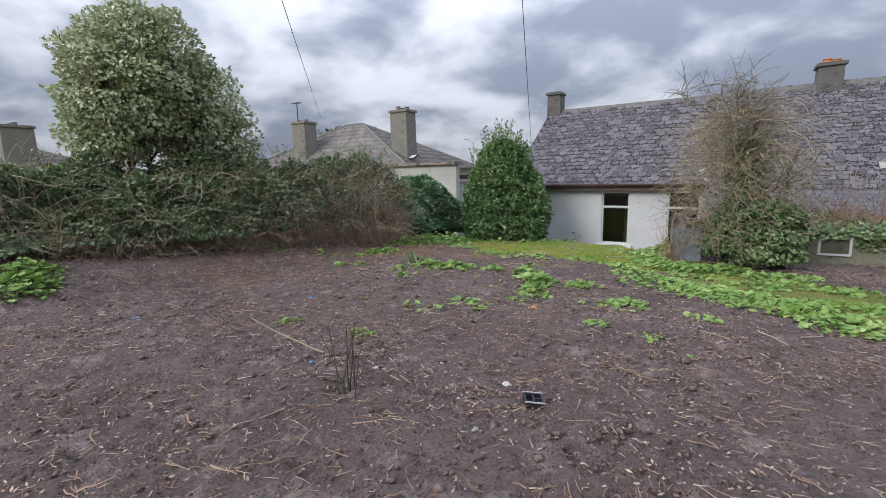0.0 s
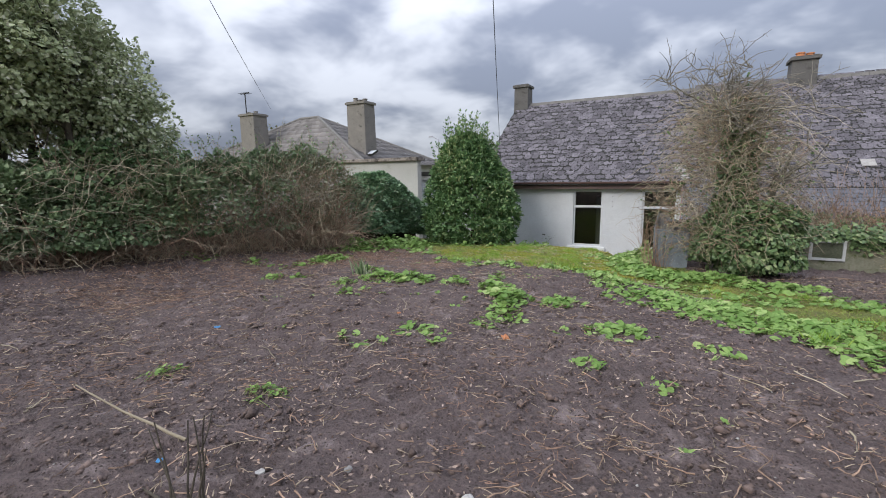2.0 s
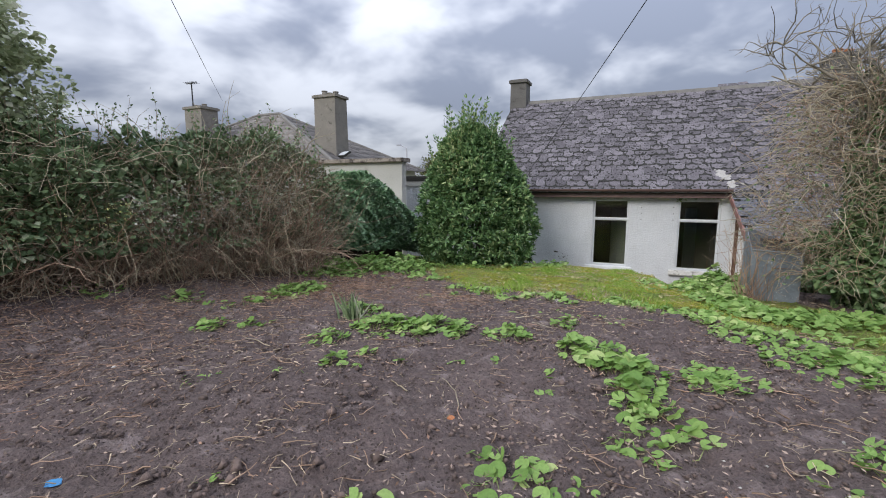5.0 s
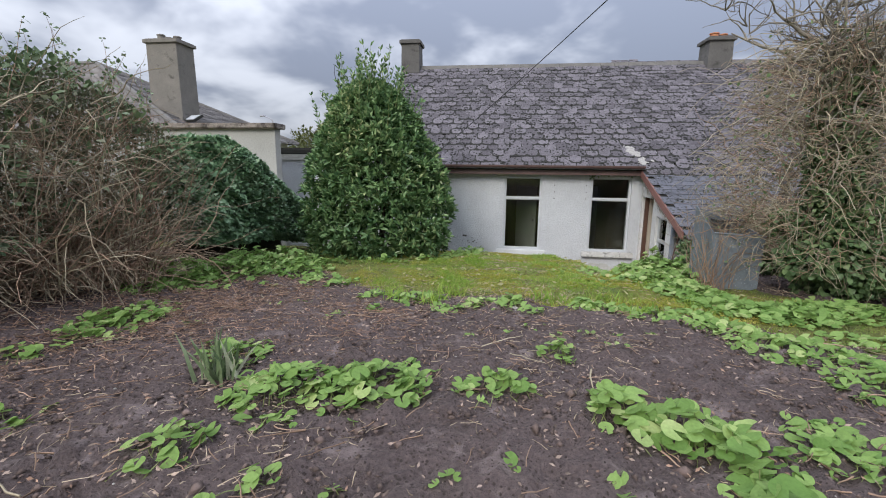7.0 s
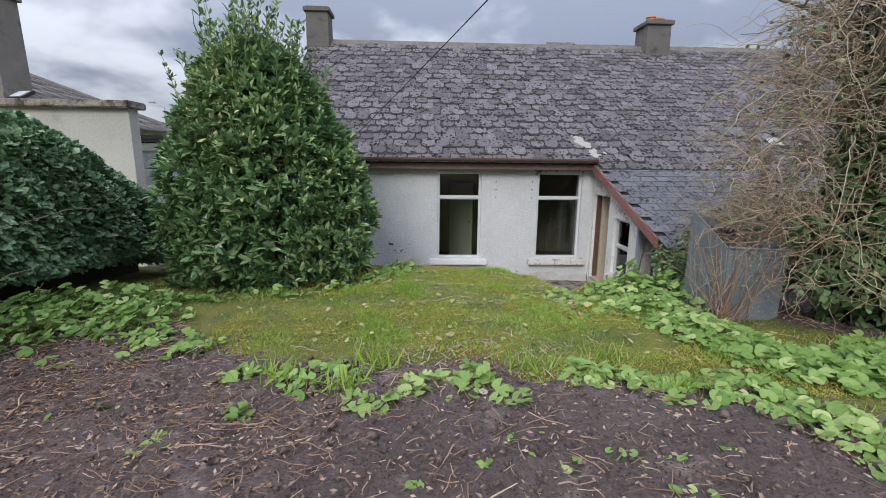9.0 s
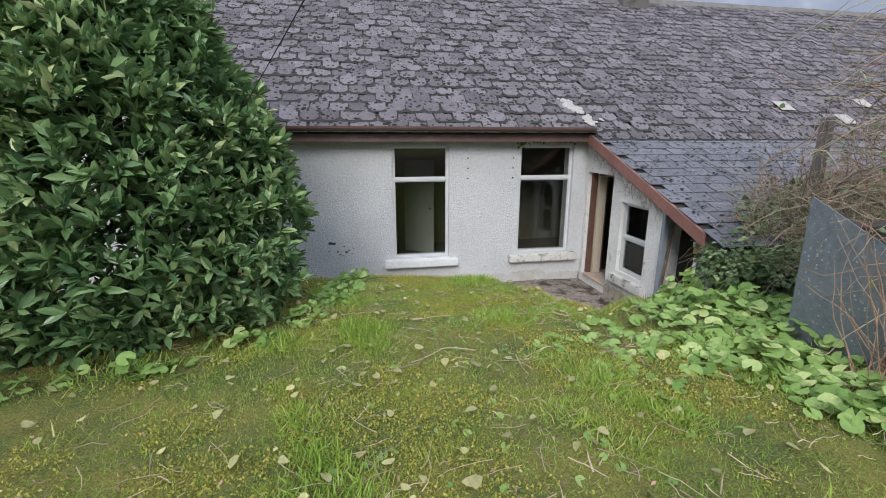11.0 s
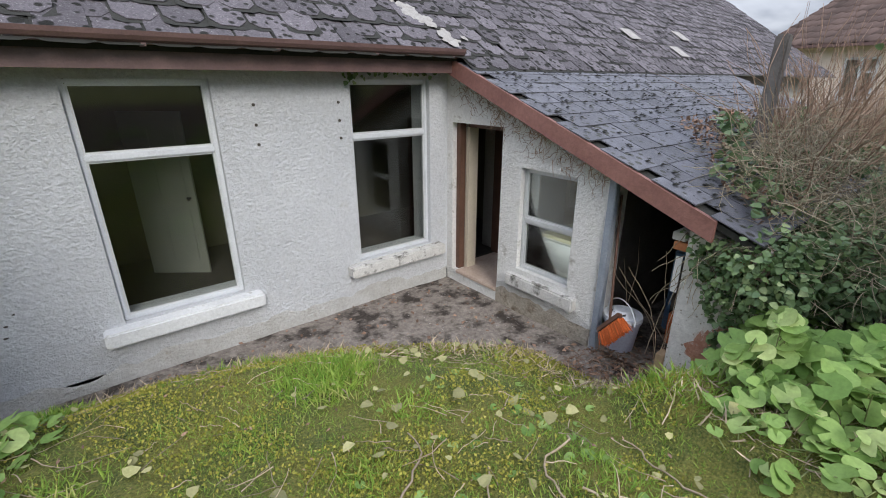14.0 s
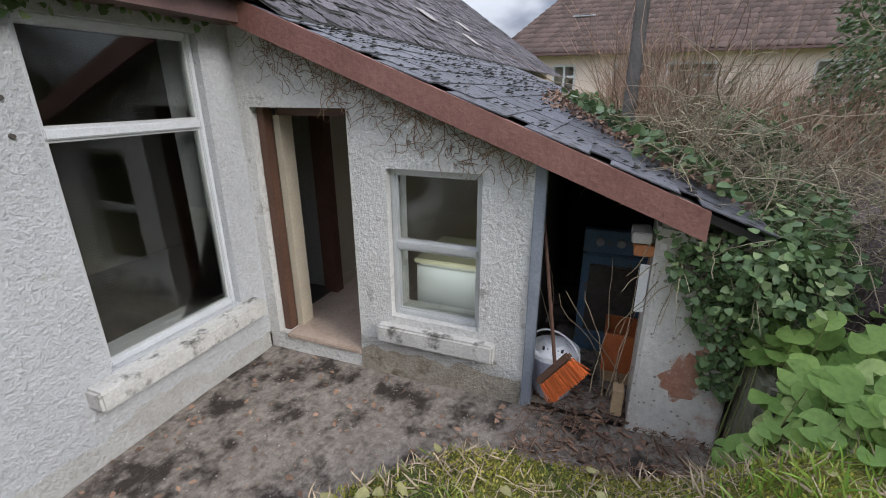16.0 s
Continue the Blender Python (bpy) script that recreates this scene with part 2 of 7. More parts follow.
M_UNDER = mat("slate_gap", (0.02, 0.02, 0.018), (0.035, 0.035, 0.03), 8, 0.95, 0.3, 40)
M_LEAD = mat("mortar_flashing", (0.42, 0.41, 0.38), (0.56, 0.54, 0.5), 8, 0.85, 0.5, 50)
M_RIDGE = mat("ridge_tile", (0.12, 0.115, 0.11), (0.2, 0.19, 0.175), 4, 0.85, 0.5, 40)
M_CHIM = mat("chimney_render", (0.15, 0.14, 0.125), (0.24, 0.22, 0.195), 2, 0.9, 0.6, 40, stain=(0.09, 0.085, 0.075), stain_at=0.57, stain_scale=3)
M_CHIM2 = mat("dark_chimney_render", (0.085, 0.08, 0.076), (0.15, 0.143, 0.135), 2, 0.9, 0.6, 40, stain=(0.05, 0.047, 0.042), stain_at=0.57, stain_scale=3)
M_POT = mat("terracotta", (0.42, 0.16, 0.07), (0.52, 0.22, 0.1), 6, 0.8, 0.2, 50)
M_MOSSPATCH = mat("pale_lichen_patch", (0.26, 0.25, 0.235), (0.42, 0.4, 0.375), 14, 0.9, 0.6, 40)
M_CONC = mat("damp_concrete", (0.08, 0.06, 0.047), (0.37, 0.325, 0.285), 9.0, 0.55, 1.0, 26, stain=(0.04, 0.03, 0.024), stain_at=0.48, stain_scale=3.8, rough2=0.95, dots=(0.5, 0.475, 0.44), dot_scale=48, dot_at=0.1, grain=0.6)
M_CONC2 = mat("mossy_concrete", (0.14, 0.15, 0.1), (0.26, 0.25, 0.2), 3, 0.9, 0.7, 30, stain=(0.07, 0.09, 0.03), stain_at=0.54, stain_scale=4)
M_GALV = mat("galvanised_steel", (0.15, 0.175, 0.205), (0.23, 0.26, 0.29), 8, 0.55, 0.3, 24, metal=0.3, dots=(0.4, 0.43, 0.46), dot_scale=26, dot_at=0.2)
M_POST = mat("blue_grey_post", (0.2, 0.23, 0.28), (0.32, 0.35, 0.4), 5, 0.6, 0.2, 60)
M_POLE = mat("weathered_pole", (0.12, 0.11, 0.1), (0.22, 0.2, 0.18), 5, 0.85, 0.5, 40)
M_CREAMWALL = mat("cream_render", (0.62, 0.52, 0.45), (0.72, 0.62, 0.55), 0.8, 0.9, 0.4, 25)
M_GREYWALL = mat("grey_render", (0.34, 0.335, 0.31), (0.45, 0.445, 0.42), 0.9, 0.9, 0.4, 25, stain=(0.3, 0.3, 0.27), stain_at=0.6, stain_scale=1.5)
M_TILE = mat("brown_roof_tile", (0.07, 0.046, 0.04), (0.125, 0.085, 0.072), 2, 0.85, 0.4, 30, island=0.3)
M_TILE2 = mat("grey_roof_tile", (0.12, 0.108, 0.1), (0.19, 0.175, 0.165), 2, 0.85, 0.4, 30, island=0.25)
M_BARK = mat("grey_bark", (0.16, 0.14, 0.11), (0.27, 0.245, 0.2), 5, 0.9, 0.6, 40, island=0.2)
M_DARKBARK = mat("dark_bark", (0.04, 0.033, 0.025), (0.085, 0.07, 0.05), 5, 0.9, 0.6, 30, island=0.25)
M_TWIG = mat("dry_twig", (0.27, 0.225, 0.15), (0.44, 0.375, 0.265), 3, 0.85, 0.2, 60, island=0.4)
M_BRAMBLE = mat("brown_bramble", (0.2, 0.125, 0.085), (0.4, 0.27, 0.185), 3, 0.8, 0.2, 60, island=0.4)
M_STRAW = mat("pale_straw", (0.3, 0.23, 0.155), (0.5, 0.4, 0.285), 3, 0.85, 0.1, 60, island=0.45)
M_LOOP = mat("bleached_cane", (0.27, 0.23, 0.165), (0.46, 0.4, 0.3), 3, 0.85, 0.2, 60, island=0.35)
M_CHIP = mat("bark_chip", (0.13, 0.085, 0.065), (0.4, 0.31, 0.25), 6, 0.9, 0.2, 60, island=0.65)
M_PALELEAF = mat("bleached_leaf", (0.2, 0.21, 0.08), (0.38, 0.35, 0.17), 6, 0.9, 0.2, 50, island=0.35)
M_LITTER = mat("dead_leaf", (0.15, 0.078, 0.052), (0.36, 0.235, 0.165), 5, 0.85, 0.2, 60, island=0.5)
M_PEBBLE = mat("pale_pebble", (0.28, 0.26, 0.24), (0.5, 0.48, 0.45), 4, 0.8, 0.3, 60, island=0.4)
M_BUTTER = leaf_mat("butterbur_leaf", (0.125, 0.24, 0.05), (0.285, 0.425, 0.125), (0.47, 0.56, 0.23), 0.6, 0.3, 0.12, 1.6)
M_CLOD = mat("soil_clod", (0.055, 0.038, 0.032), (0.2, 0.145, 0.125), 4, 0.95, 0.5, 30, island=0.35)
M_STEM = mat("leaf_stalk", (0.16, 0.2, 0.07), (0.24, 0.27, 0.1), 5, 0.6, 0.1, 60)
M_LAUREL = leaf_mat("laurel_leaf", (0.05, 0.12, 0.05), (0.215, 0.335, 0.14), (0.54, 0.58, 0.3), 0.22, 0.15, 0.1)
M_HEDGE = leaf_mat("hedge_leaf", (0.075, 0.13, 0.058), (0.23, 0.3, 0.155), (0.46, 0.48, 0.34), 0.38, 0.2, 0.14)
M_DUSTY = leaf_mat("dusty_leaf", (0.1, 0.115, 0.06), (0.2, 0.2, 0.125), (0.33, 0.31, 0.23), 0.6, 0.2, 0.12)
M_IVY = leaf_mat("ivy_leaf", (0.055, 0.11, 0.045), (0.175, 0.255, 0.11), (0.36, 0.42, 0.21), 0.36, 0.15, 0.1)
M_IVYBUSH = leaf_mat("glossy_ivy_leaf", (0.075, 0.165, 0.078), (0.26, 0.39, 0.215), (0.48, 0.56, 0.38), 0.28, 0.15, 0.12, 1.2)
M_TREE = leaf_mat("variegated_leaf", (0.21, 0.26, 0.125), (0.48, 0.52, 0.32), (0.8, 0.79, 0.66), 0.45, 0.25, 0.19, 1.1)
M_FAR = leaf_mat("far_tree_leaf", (0.07, 0.09, 0.03), (0.14, 0.15, 0.06), (0.2, 0.19, 0.09), 0.7, 0.2, 0.1)
M_MOSS = leaf_mat("lawn_moss", (0.2, 0.22, 0.035), (0.44, 0.41, 0.08), (0.5, 0.42, 0.14), 0.8, 0.2, 0.12, 1.8)
M_GRASS = leaf_mat("grass_blade", (0.13, 0.28, 0.04), (0.34, 0.46, 0.085), (0.55, 0.52, 0.2), 0.6, 0.3, 0.12, 1.4)
M_BLACKP = mat("black_plastic", (0.02, 0.02, 0.024), (0.04, 0.04, 0.045), 6, 0.45, 0.1, 60)
M_GREYP = mat("grey_plastic", (0.3, 0.3, 0.36), (0.42, 0.42, 0.48), 6, 0.5, 0.05, 60)
M_WHITEP = mat("white_plastic", (0.66, 0.68, 0.74), (0.78, 0.8, 0.84), 6, 0.45, 0.05, 60)
M_BUCKET = mat("lilac_grey_bucket", (0.36, 0.38, 0.48), (0.46, 0.48, 0.58), 6, 0.5, 0.05, 60)
M_ORANGE = mat("orange_bristle", (0.6, 0.11, 0.02), (0.75, 0.18, 0.04), 8, 0.6, 0.2, 60, island=0.25)
M_ORANGE2 = mat("faded_orange", (0.36, 0.09, 0.03), (0.5, 0.15, 0.05), 8, 0.6, 0.2, 60)
M_BLUE = mat("blue_enamel", (0.05, 0.11, 0.2), (0.1, 0.18, 0.28), 6, 0.45, 0.15, 40, stain=(0.16, 0.1, 0.07), stain_at=0.58, stain_scale=6)
M_BLUEP = mat("blue_plastic_scrap", (0.03, 0.18, 0.42), (0.06, 0.28, 0.55), 8, 0.4, 0.1, 60)
M_ENAMEL = mat("white_enamel", (0.72, 0.72, 0.7), (0.82, 0.82, 0.8), 3, 0.35, 0.03, 60)
M_YELLOW = mat("yellowed_worktop", (0.62, 0.56, 0.34), (0.72, 0.68, 0.5), 3, 0.5, 0.05, 60)
M_WIRE = mat("black_cable", (0.02, 0.02, 0.02), (0.03, 0.03, 0.03), 4, 0.6, 0.0, 60)
M_CRATE = mat("timber_offcut", (0.4, 0.28, 0.16), (0.52, 0.38, 0.24), 6, 0.8, 0.2, 60)


def ground_mat():
    """Soil, with lawn where the grown attribute is high."""
    m = mat("garden_soil", (0.062, 0.045, 0.042), (0.185, 0.138, 0.13), 1.3, 0.92, 1.0, 30, stain=(0.27, 0.215, 0.205), stain_at=0.56, stain_scale=3.4, dist=0.06,
            dots=(0.06, 0.042, 0.036), dot_scale=34, dot_at=0.28, grain=0.6)
    n, l = m.node_tree.nodes, m.node_tree.links
    b = n["Principled BSDF"]
    old = b.inputs["Base Color"].links[0].from_socket
    at = n.new("ShaderNodeAttribute")
    at.attribute_name = "grown"
    g = n.new("ShaderNodeNewGeometry")
    cols = []
    for s, a, z in ((2.2, (0.06, 0.13, 0.02), (0.3, 0.27, 0.045)), (90.0, (0.03, 0.045, 0.01), (0.27, 0.25, 0.07))):
        t = n.new("ShaderNodeTexNoise")
        t.inputs["Scale"].default_value, t.inputs["Detail"].default_value = s, 6
        l.new(g.outputs["Position"], t.inputs["Vector"])
        r = n.new("ShaderNodeMapRange")
        r.inputs[1].default_value, r.inputs[2].default_value = 0.35, 0.65
        l.new(t.outputs["Fac"], r.inputs[0])
        x = n.new("ShaderNodeMix")
        x.data_type = "RGBA"
        x.inputs[6].default_value, x.inputs[7].default_value = (*a, 1), (*z, 1)
        l.new(r.outputs[0], x.inputs[0])
        cols.append(x.outputs[2])
    x = n.new("ShaderNodeMix")
    x.data_type = "RGBA"
    x.inputs[0].default_value = 0.55
    l.new(cols[0], x.inputs[6])
    l.new(cols[1], x.inputs[7])
    t = n.new("ShaderNodeTexNoise")
    t.inputs["Scale"].default_value, t.inputs["Detail"].default_value = 5.0, 5
    l.new(g.outputs["Position"], t.inputs["Vector"])
    a = n.new("ShaderNodeMath")
    l.new(at.outputs["Fac"], a.inputs[0])
    l.new(t.outputs["Fac"], a.inputs[1])
    r = n.new("ShaderNodeMapRange")
    r.inputs[1].default_value, r.inputs[2].default_value = 0.9, 1.12
    l.new(a.outputs[0], r.inputs[0])
    y = n.new("ShaderNodeMix")
    y.data_type = "RGBA"
    l.new(r.outputs[0], y.inputs[0])
    l.new(old, y.inputs[6])
    l.new(x.outputs[2], y.inputs[7])
    l.new(y.outputs[2], b.inputs["Base Color"])
    return m


M_GROUND = ground_mat()


# ---- mesh helpers ----
def link_mesh(name, mesh, material, parent=None, label="", smooth=False):
    mesh.materials.append(material)
    if smooth:
        mesh.polygons.foreach_set("use_smooth", [True] * len(mesh.polygons))
    ob = new(name, mesh)
    if parent:
        ob.parent = parent
    if label:
        ob["label"] = label
    return ob


def part(name, bm, material, parent=None, label="", smooth=False):
    mesh = bpy.data.meshes.new(name)
    bm.to_mesh(mesh)
    bm.free()
    return link_mesh(name, mesh, material, parent, label, smooth)


def raw(name, verts, faces, material, parent=None, label="", smooth=False):
    """A mesh from arrays: verts (n, 3), faces (m, k) with k corners each."""
    verts, faces = np.asarray(verts, np.float32), np.asarray(faces, np.int32)
    mesh = bpy.data.meshes.new(name)
    k = faces.shape[1]
    mesh.vertices.add(len(verts))
    mesh.vertices.foreach_set("co", verts.ravel())
    mesh.loops.add(faces.size)
    mesh.loops.foreach_set("vertex_index", faces.ravel())
    mesh.polygons.add(len(faces))
    mesh.polygons.foreach_set("loop_start", np.arange(0, faces.size, k, dtype=np.int32))
    mesh.update(calc_edges=True)
    mesh.validate()
    return link_mesh(name, mesh, material, parent, label, smooth)


def empty(name, m, label, category, group="", kind=""):
    ob = new(name)
    ob.matrix_world = m
    ob.empty_display_size = 0.1
    return tagged(ob, label, category, group, kind)


def hexa(bm, p):
    """A solid with six faces from its four lower and four upper corners, both counted the same way round."""
    v = [bm.verts.new(q) for q in p]
    for f in ((3, 2, 1, 0), (4, 5, 6, 7), (0, 1, 5, 4), (1, 2, 6, 5), (2, 3, 7, 6), (3, 0, 4, 7)):
        bm.faces.new([v[i] for i in f])


def box(bm, x0, x1, y0, y1, z0, z1):
    hexa(bm, [(x0, y0, z0), (x1, y0, z0), (x1, y1, z0), (x0, y1, z0), (x0, y0, z1), (x1, y0, z1), (x1, y1, z1), (x0, y1, z1)])


def boxes(name, rows, material, parent=None, label="", bevel=0.0):
    bm = bmesh.new()
    for r in rows:
        box(bm, *r)
    bmesh.ops.recalc_face_normals(bm, faces=bm.faces)
    if bevel:
        bmesh.ops.bevel(bm, geom=bm.edges[:], offset=bevel, segments=2, affect="EDGES", clamp_overlap=True)
    return part(name, bm, material, parent, label)


def cyl(bm, a, b, r0, r1, n=16, cap=True):
    a, b = Vector(a), Vector(b)
    q = (b - a).to_track_quat("Z", "Y")
    rings = [[bm.verts.new(o + q @ Vector((r * math.cos(i * math.tau / n), r * math.sin(i * math.tau / n), 0))) for i in range(n)] for o, r in ((a, r0), (b, r1))]
    for i in range(n):
        bm.faces.new((rings[0][i], rings[0][(i + 1) % n], rings[1][(i + 1) % n], rings[1][i]))
    if cap:
        bm.faces.new(rings[0][::-1])
        bm.faces.new(rings[1])


def frames_of(d):
    """Two unit vectors across each direction of d (n, 3)."""
    ref = np.where(np.abs(d[:, 2:3]) > 0.9, np.array([[1.0, 0, 0]]), np.array([[0, 0, 1.0]]))
    s = np.cross(d, ref)
    s /= np.linalg.norm(s, axis=1, keepdims=True) + 1e-9
    return s, np.cross(s, d)


def tubes(paths, r0, r1, sides=3):
    """Tapered tubes along paths (n, k, 3); r0, r1: numbers or (n,) arrays. Gives verts and quads."""
    n, k, _ = paths.shape
    t = np.gradient(paths, axis=1)
    t /= np.linalg.norm(t, axis=2, keepdims=True) + 1e-9
    s, u = frames_of(t.reshape(-1, 3))
    s, u = s.reshape(n, k, 3), u.reshape(n, k, 3)
    w = np.linspace(0, 1, k)[None, :]
    r = np.broadcast_to(np.asarray(r0).reshape(-1, 1), (n, 1)) * (1 - w) + np.broadcast_to(np.asarray(r1).reshape(-1, 1), (n, 1)) * w
    ang = np.arange(sides) * math.tau / sides
    v = paths[:, :, None, :] + r[:, :, None, None] * (np.cos(ang)[None, None, :, None] * s[:, :, None, :] + np.sin(ang)[None, None, :, None] * u[:, :, None, :])
    base = (np.arange(n) * k * sides)[:, None, None]
    ring = (np.arange(k - 1) * sides)[None, :, None]
    i = np.arange(sides)[None, None, :]
    a, b = base + ring + i, base + ring + (i + 1) % sides
    f = np.stack([a, b, b + sides, a + sides], axis=3)
    return v.reshape(-1, 3), f.reshape(-1, 4)


LEAF = (np.array([(0, 0, 0), (-0.32, 0.45, 0.07), (0, 1, -0.05), (0.32, 0.45, 0.07), (0, 0.5, -0.02)]), np.array([(0, 4, 1), (1, 4, 2), (0, 3, 4), (3, 2, 4)]))
SLIM = (np.array([(0, 0, 0), (-0.17, 0.35, 0.05), (-0.14, 0.7, 0.04), (0, 1, -0.08), (0.14, 0.7, 0.04), (0.17, 0.35, 0.05), (0, 0.5, -0.01)]),
        np.array([(0, 6, 1), (1, 6, 2), (2, 6, 3), (3, 6, 4), (4, 6, 5), (5, 6, 0)]))
LEAF2 = (np.array([(0, 0, 0), (-0.36, 0.5, 0.08), (0, 1, 0), (0.36, 0.5, 0.08)]), np.array([(0, 2, 1), (0, 3, 2)]))
SCRAP = (np.array([(-0.1, 0, 0), (-0.2, 0.45, 0.1), (0.06, 1, 0), (0.17, 0.4, -0.06)]), np.array([(0, 2, 1), (0, 3, 2)]))
IVY = (np.array([(0, 0, 0), (-0.45, 0.1, 0.06), (-0.38, 0.6, 0.04), (0, 1, -0.04), (0.38, 0.6, 0.04), (0.45, 0.1, 0.06), (0, 0.35, -0.03)]),
       np.array([(6, 1, 0), (6, 2, 1), (6, 3, 2), (6, 4, 3), (6, 5, 4), (6, 0, 5)]))
BLADE = (np.array([(-0.045, 0, 0), (0.045, 0, 0), (0.03, 0.6, 0.06), (-0.03, 0.6, 0.06), (0, 1, 0.22)]), np.array([(0, 1, 2), (0, 2, 3), (3, 2, 4)]))
_ang = np.radians(np.linspace(-248, 68, 17))
ROUND = (np.vstack([[(0, 0.06, -0.07)], np.stack([0.53 * np.cos(_ang) * (1 + 0.03 * np.cos(_ang * 7)), 0.1 + 0.5 * np.sin(_ang) * (1 + 0.03 * np.cos(_ang * 6)),
         0.02 + 0.03 * np.cos(_ang * 3) + 0.015 * np.sin(_ang * 7)], 1)]), np.array([(0, i, i + 1) for i in range(1, 17)]))


def leaves(tmpl, pos, along, up, size):
    """Copies of a leaf at pos (n, 3), pointing along, its face turned to up, size (n,). Gives verts and triangles."""
    tv, tf = tmpl
    along = along / (np.linalg.norm(along, axis=1, keepdims=True) + 1e-9)
    s = np.cross(along, up)
    s /= np.linalg.norm(s, axis=1, keepdims=True) + 1e-9
    u = np.cross(s, along)
    size = np.asarray(size).reshape(-1, 1, 1)
    v = pos[:, None, :] + size * (tv[None, :, 0:1] * s[:, None, :] + tv[None, :, 1:2] * along[:, None, :] + tv[None, :, 2:3] * u[:, None, :])
    f = tf[None] + (np.arange(len(pos)) * len(tv))[:, None, None]
    return v.reshape(-1, 3), f.reshape(-1, 3)


def unit(n, rng):
    d = rng.normal(size=(n, 3))
    return d / np.linalg.norm(d, axis=1, keepdims=True)


def wander(start, heading, steps, step, rng, sag=0.0, wild=0.35):
    """Crooked paths (n, steps, 3) from start, that droop by sag a step."""
    n = len(start)
    p = np.zeros((n, steps, 3))
    p[:, 0] = start
    d = heading.copy()
    step = np.asarray(step).reshape(-1, 1)
    for i in range(1, steps):
        d = d + rng.normal(size=(n, 3)) * wild
        d[:, 2] -= sag
        d /= np.linalg.norm(d, axis=1, keepdims=True) + 1e-9
        p[:, i] = p[:, i - 1] + d * step
    return p


# ---- the lie of the ground ----
EDGE = np.array([(-60, 17.6), (-4.9, 17.5), (-3.4, 17.34), (-2.7, 17.3), (-2.0, 17.1), (-1.5, 16.88), (-1.1, 16.64), (-0.75, 16.38), (-0.45, 16.14), (-0.18, 15.9), (-0.09, 15.6), (-0.07, 15.2), (-0.03, 14.85), (0.2, 14.38), (60, 14.38)])


def smooth01(a, b, x):
    t = np.clip((x - a) / (b - a), 0, 1)
    return t * t * (3 - 2 * t)


def noise2(x, y, s, seed=0):
    """Cheap smooth unevenness from a few waves."""
    out = 0
    for i in range(5):
        a = 1.7 * i + seed * 2.3
        f = s * (1 + 0.63 * i)
        out = out + np.sin((x * math.cos(a) + y * math.sin(a)) * f + 2.1 * i + seed) * np.cos((y * math.cos(a) - x * math.sin(a)) * f * 0.8 + i) / (1 + 0.6 * i)
    return out / 2.2


def edge_distance(x, y):
    best = np.full(np.shape(x), 1e9)
    for (ax, ay), (bx, by) in zip(EDGE[:-1], EDGE[1:]):
        dx, dy = bx - ax, by - ay
        t = np.clip(((x - ax) * dx + (y - ay) * dy) / (dx * dx + dy * dy), 0, 1)
        best = np.minimum(best, np.hypot(x - ax - t * dx, y - ay - t * dy))
    return np.where(y < np.interp(x, EDGE[:, 0], EDGE[:, 1]), best, -best)


def ground_z(x, y):
    x, y = np.asarray(x, float), np.asarray(y, float)
    z = np.interp(y, [-60, 0, 2, 3.5, 5, 7, 9, 11, 12.5, 14, 15, 16, 18], [1.35, 1.3, 1.27, 1.2, 1.06, 1.03, 1.0, 0.92, 0.88, 0.8, 0.68, 0.55, 0.4])
    z = z + 0.4 * smooth01(-6.6, -9.0, x) * smooth01(13.5, 11.5, y) + 0.04 * noise2(x, y, 1.1) + 0.012 * noise2(x, y, 6.0, 3)
    d = edge_distance(x, y)
    slope = 0.42 + 0.13 * smooth01(-0.9, -2.0, x) + 0.9 * smooth01(-1.2, -0.2, x) * smooth01(15.2, 14.4, y)
    return np.where(d > 0, np.minimum(z, 0.04 + slope * d), -0.25)


def lawn(x, y):
    """How much grass grows at a place, 0 to 1."""
    lo = np.interp(x, [-12, -7, -6.2, -4.5, -2.1, -1, 0, 1, 2.75, 6], [15, 13.2, 12.8, 11.7, 11.35, 11.1, 10.4, 9.5, 7.9, 6.5])
    hi = np.where(x > 0.6, lo + 2.6, 99)
    return smooth01(-0.35, 0.35, y - lo + 0.3 * noise2(x, y, 2.0, 5)) * smooth01(0.3, -0.5, y - hi)


gx = np.concatenate([-np.geomspace(1500, 13, 14), np.arange(-12, 6.01, 0.07), np.geomspace(7, 1500, 14)])
gy = np.concatenate([-np.geomspace(1500, 4, 14), np.arange(-3, 18.01, 0.07), np.geomspace(19, 1500, 14)])
GX, GY = np.meshgrid(gx, gy)
GZ = ground_z(GX, GY)
near = (np.abs(GX) < 13) & (GY > -4) & (GY < 18.5)
clod = (0.028 * noise2(GX, GY, 9.0, 8) + RNG.normal(size=GX.shape) * 0.02) * (1 - 0.7 * lawn(GX, GY))
GZ = np.where(near & (GZ > -0.2), GZ + clod, GZ)
ii = np.arange(len(gy) - 1)[:, None] * len(gx) + np.arange(len(gx) - 1)[None, :]
quads = np.stack([ii, ii + 1, ii + 1 + len(gx), ii + len(gx)], 2).reshape(-1, 4)
ground = raw("ground", np.stack([GX, GY, GZ], 2).reshape(-1, 3), quads, M_GROUND, smooth=True)
grown = ground.data.attributes.new("grown", "FLOAT", "POINT")
far_green = np.where(near, 0, 1.0) * (GY < 60)
grown.data.foreach_set("value", np.clip(lawn(GX, GY) * near + far_green, 0, 1).astype(np.float32).ravel())
tagged(ground, "bare brown garden soil sloping to a mossy lawn", "ground", kind="structure")

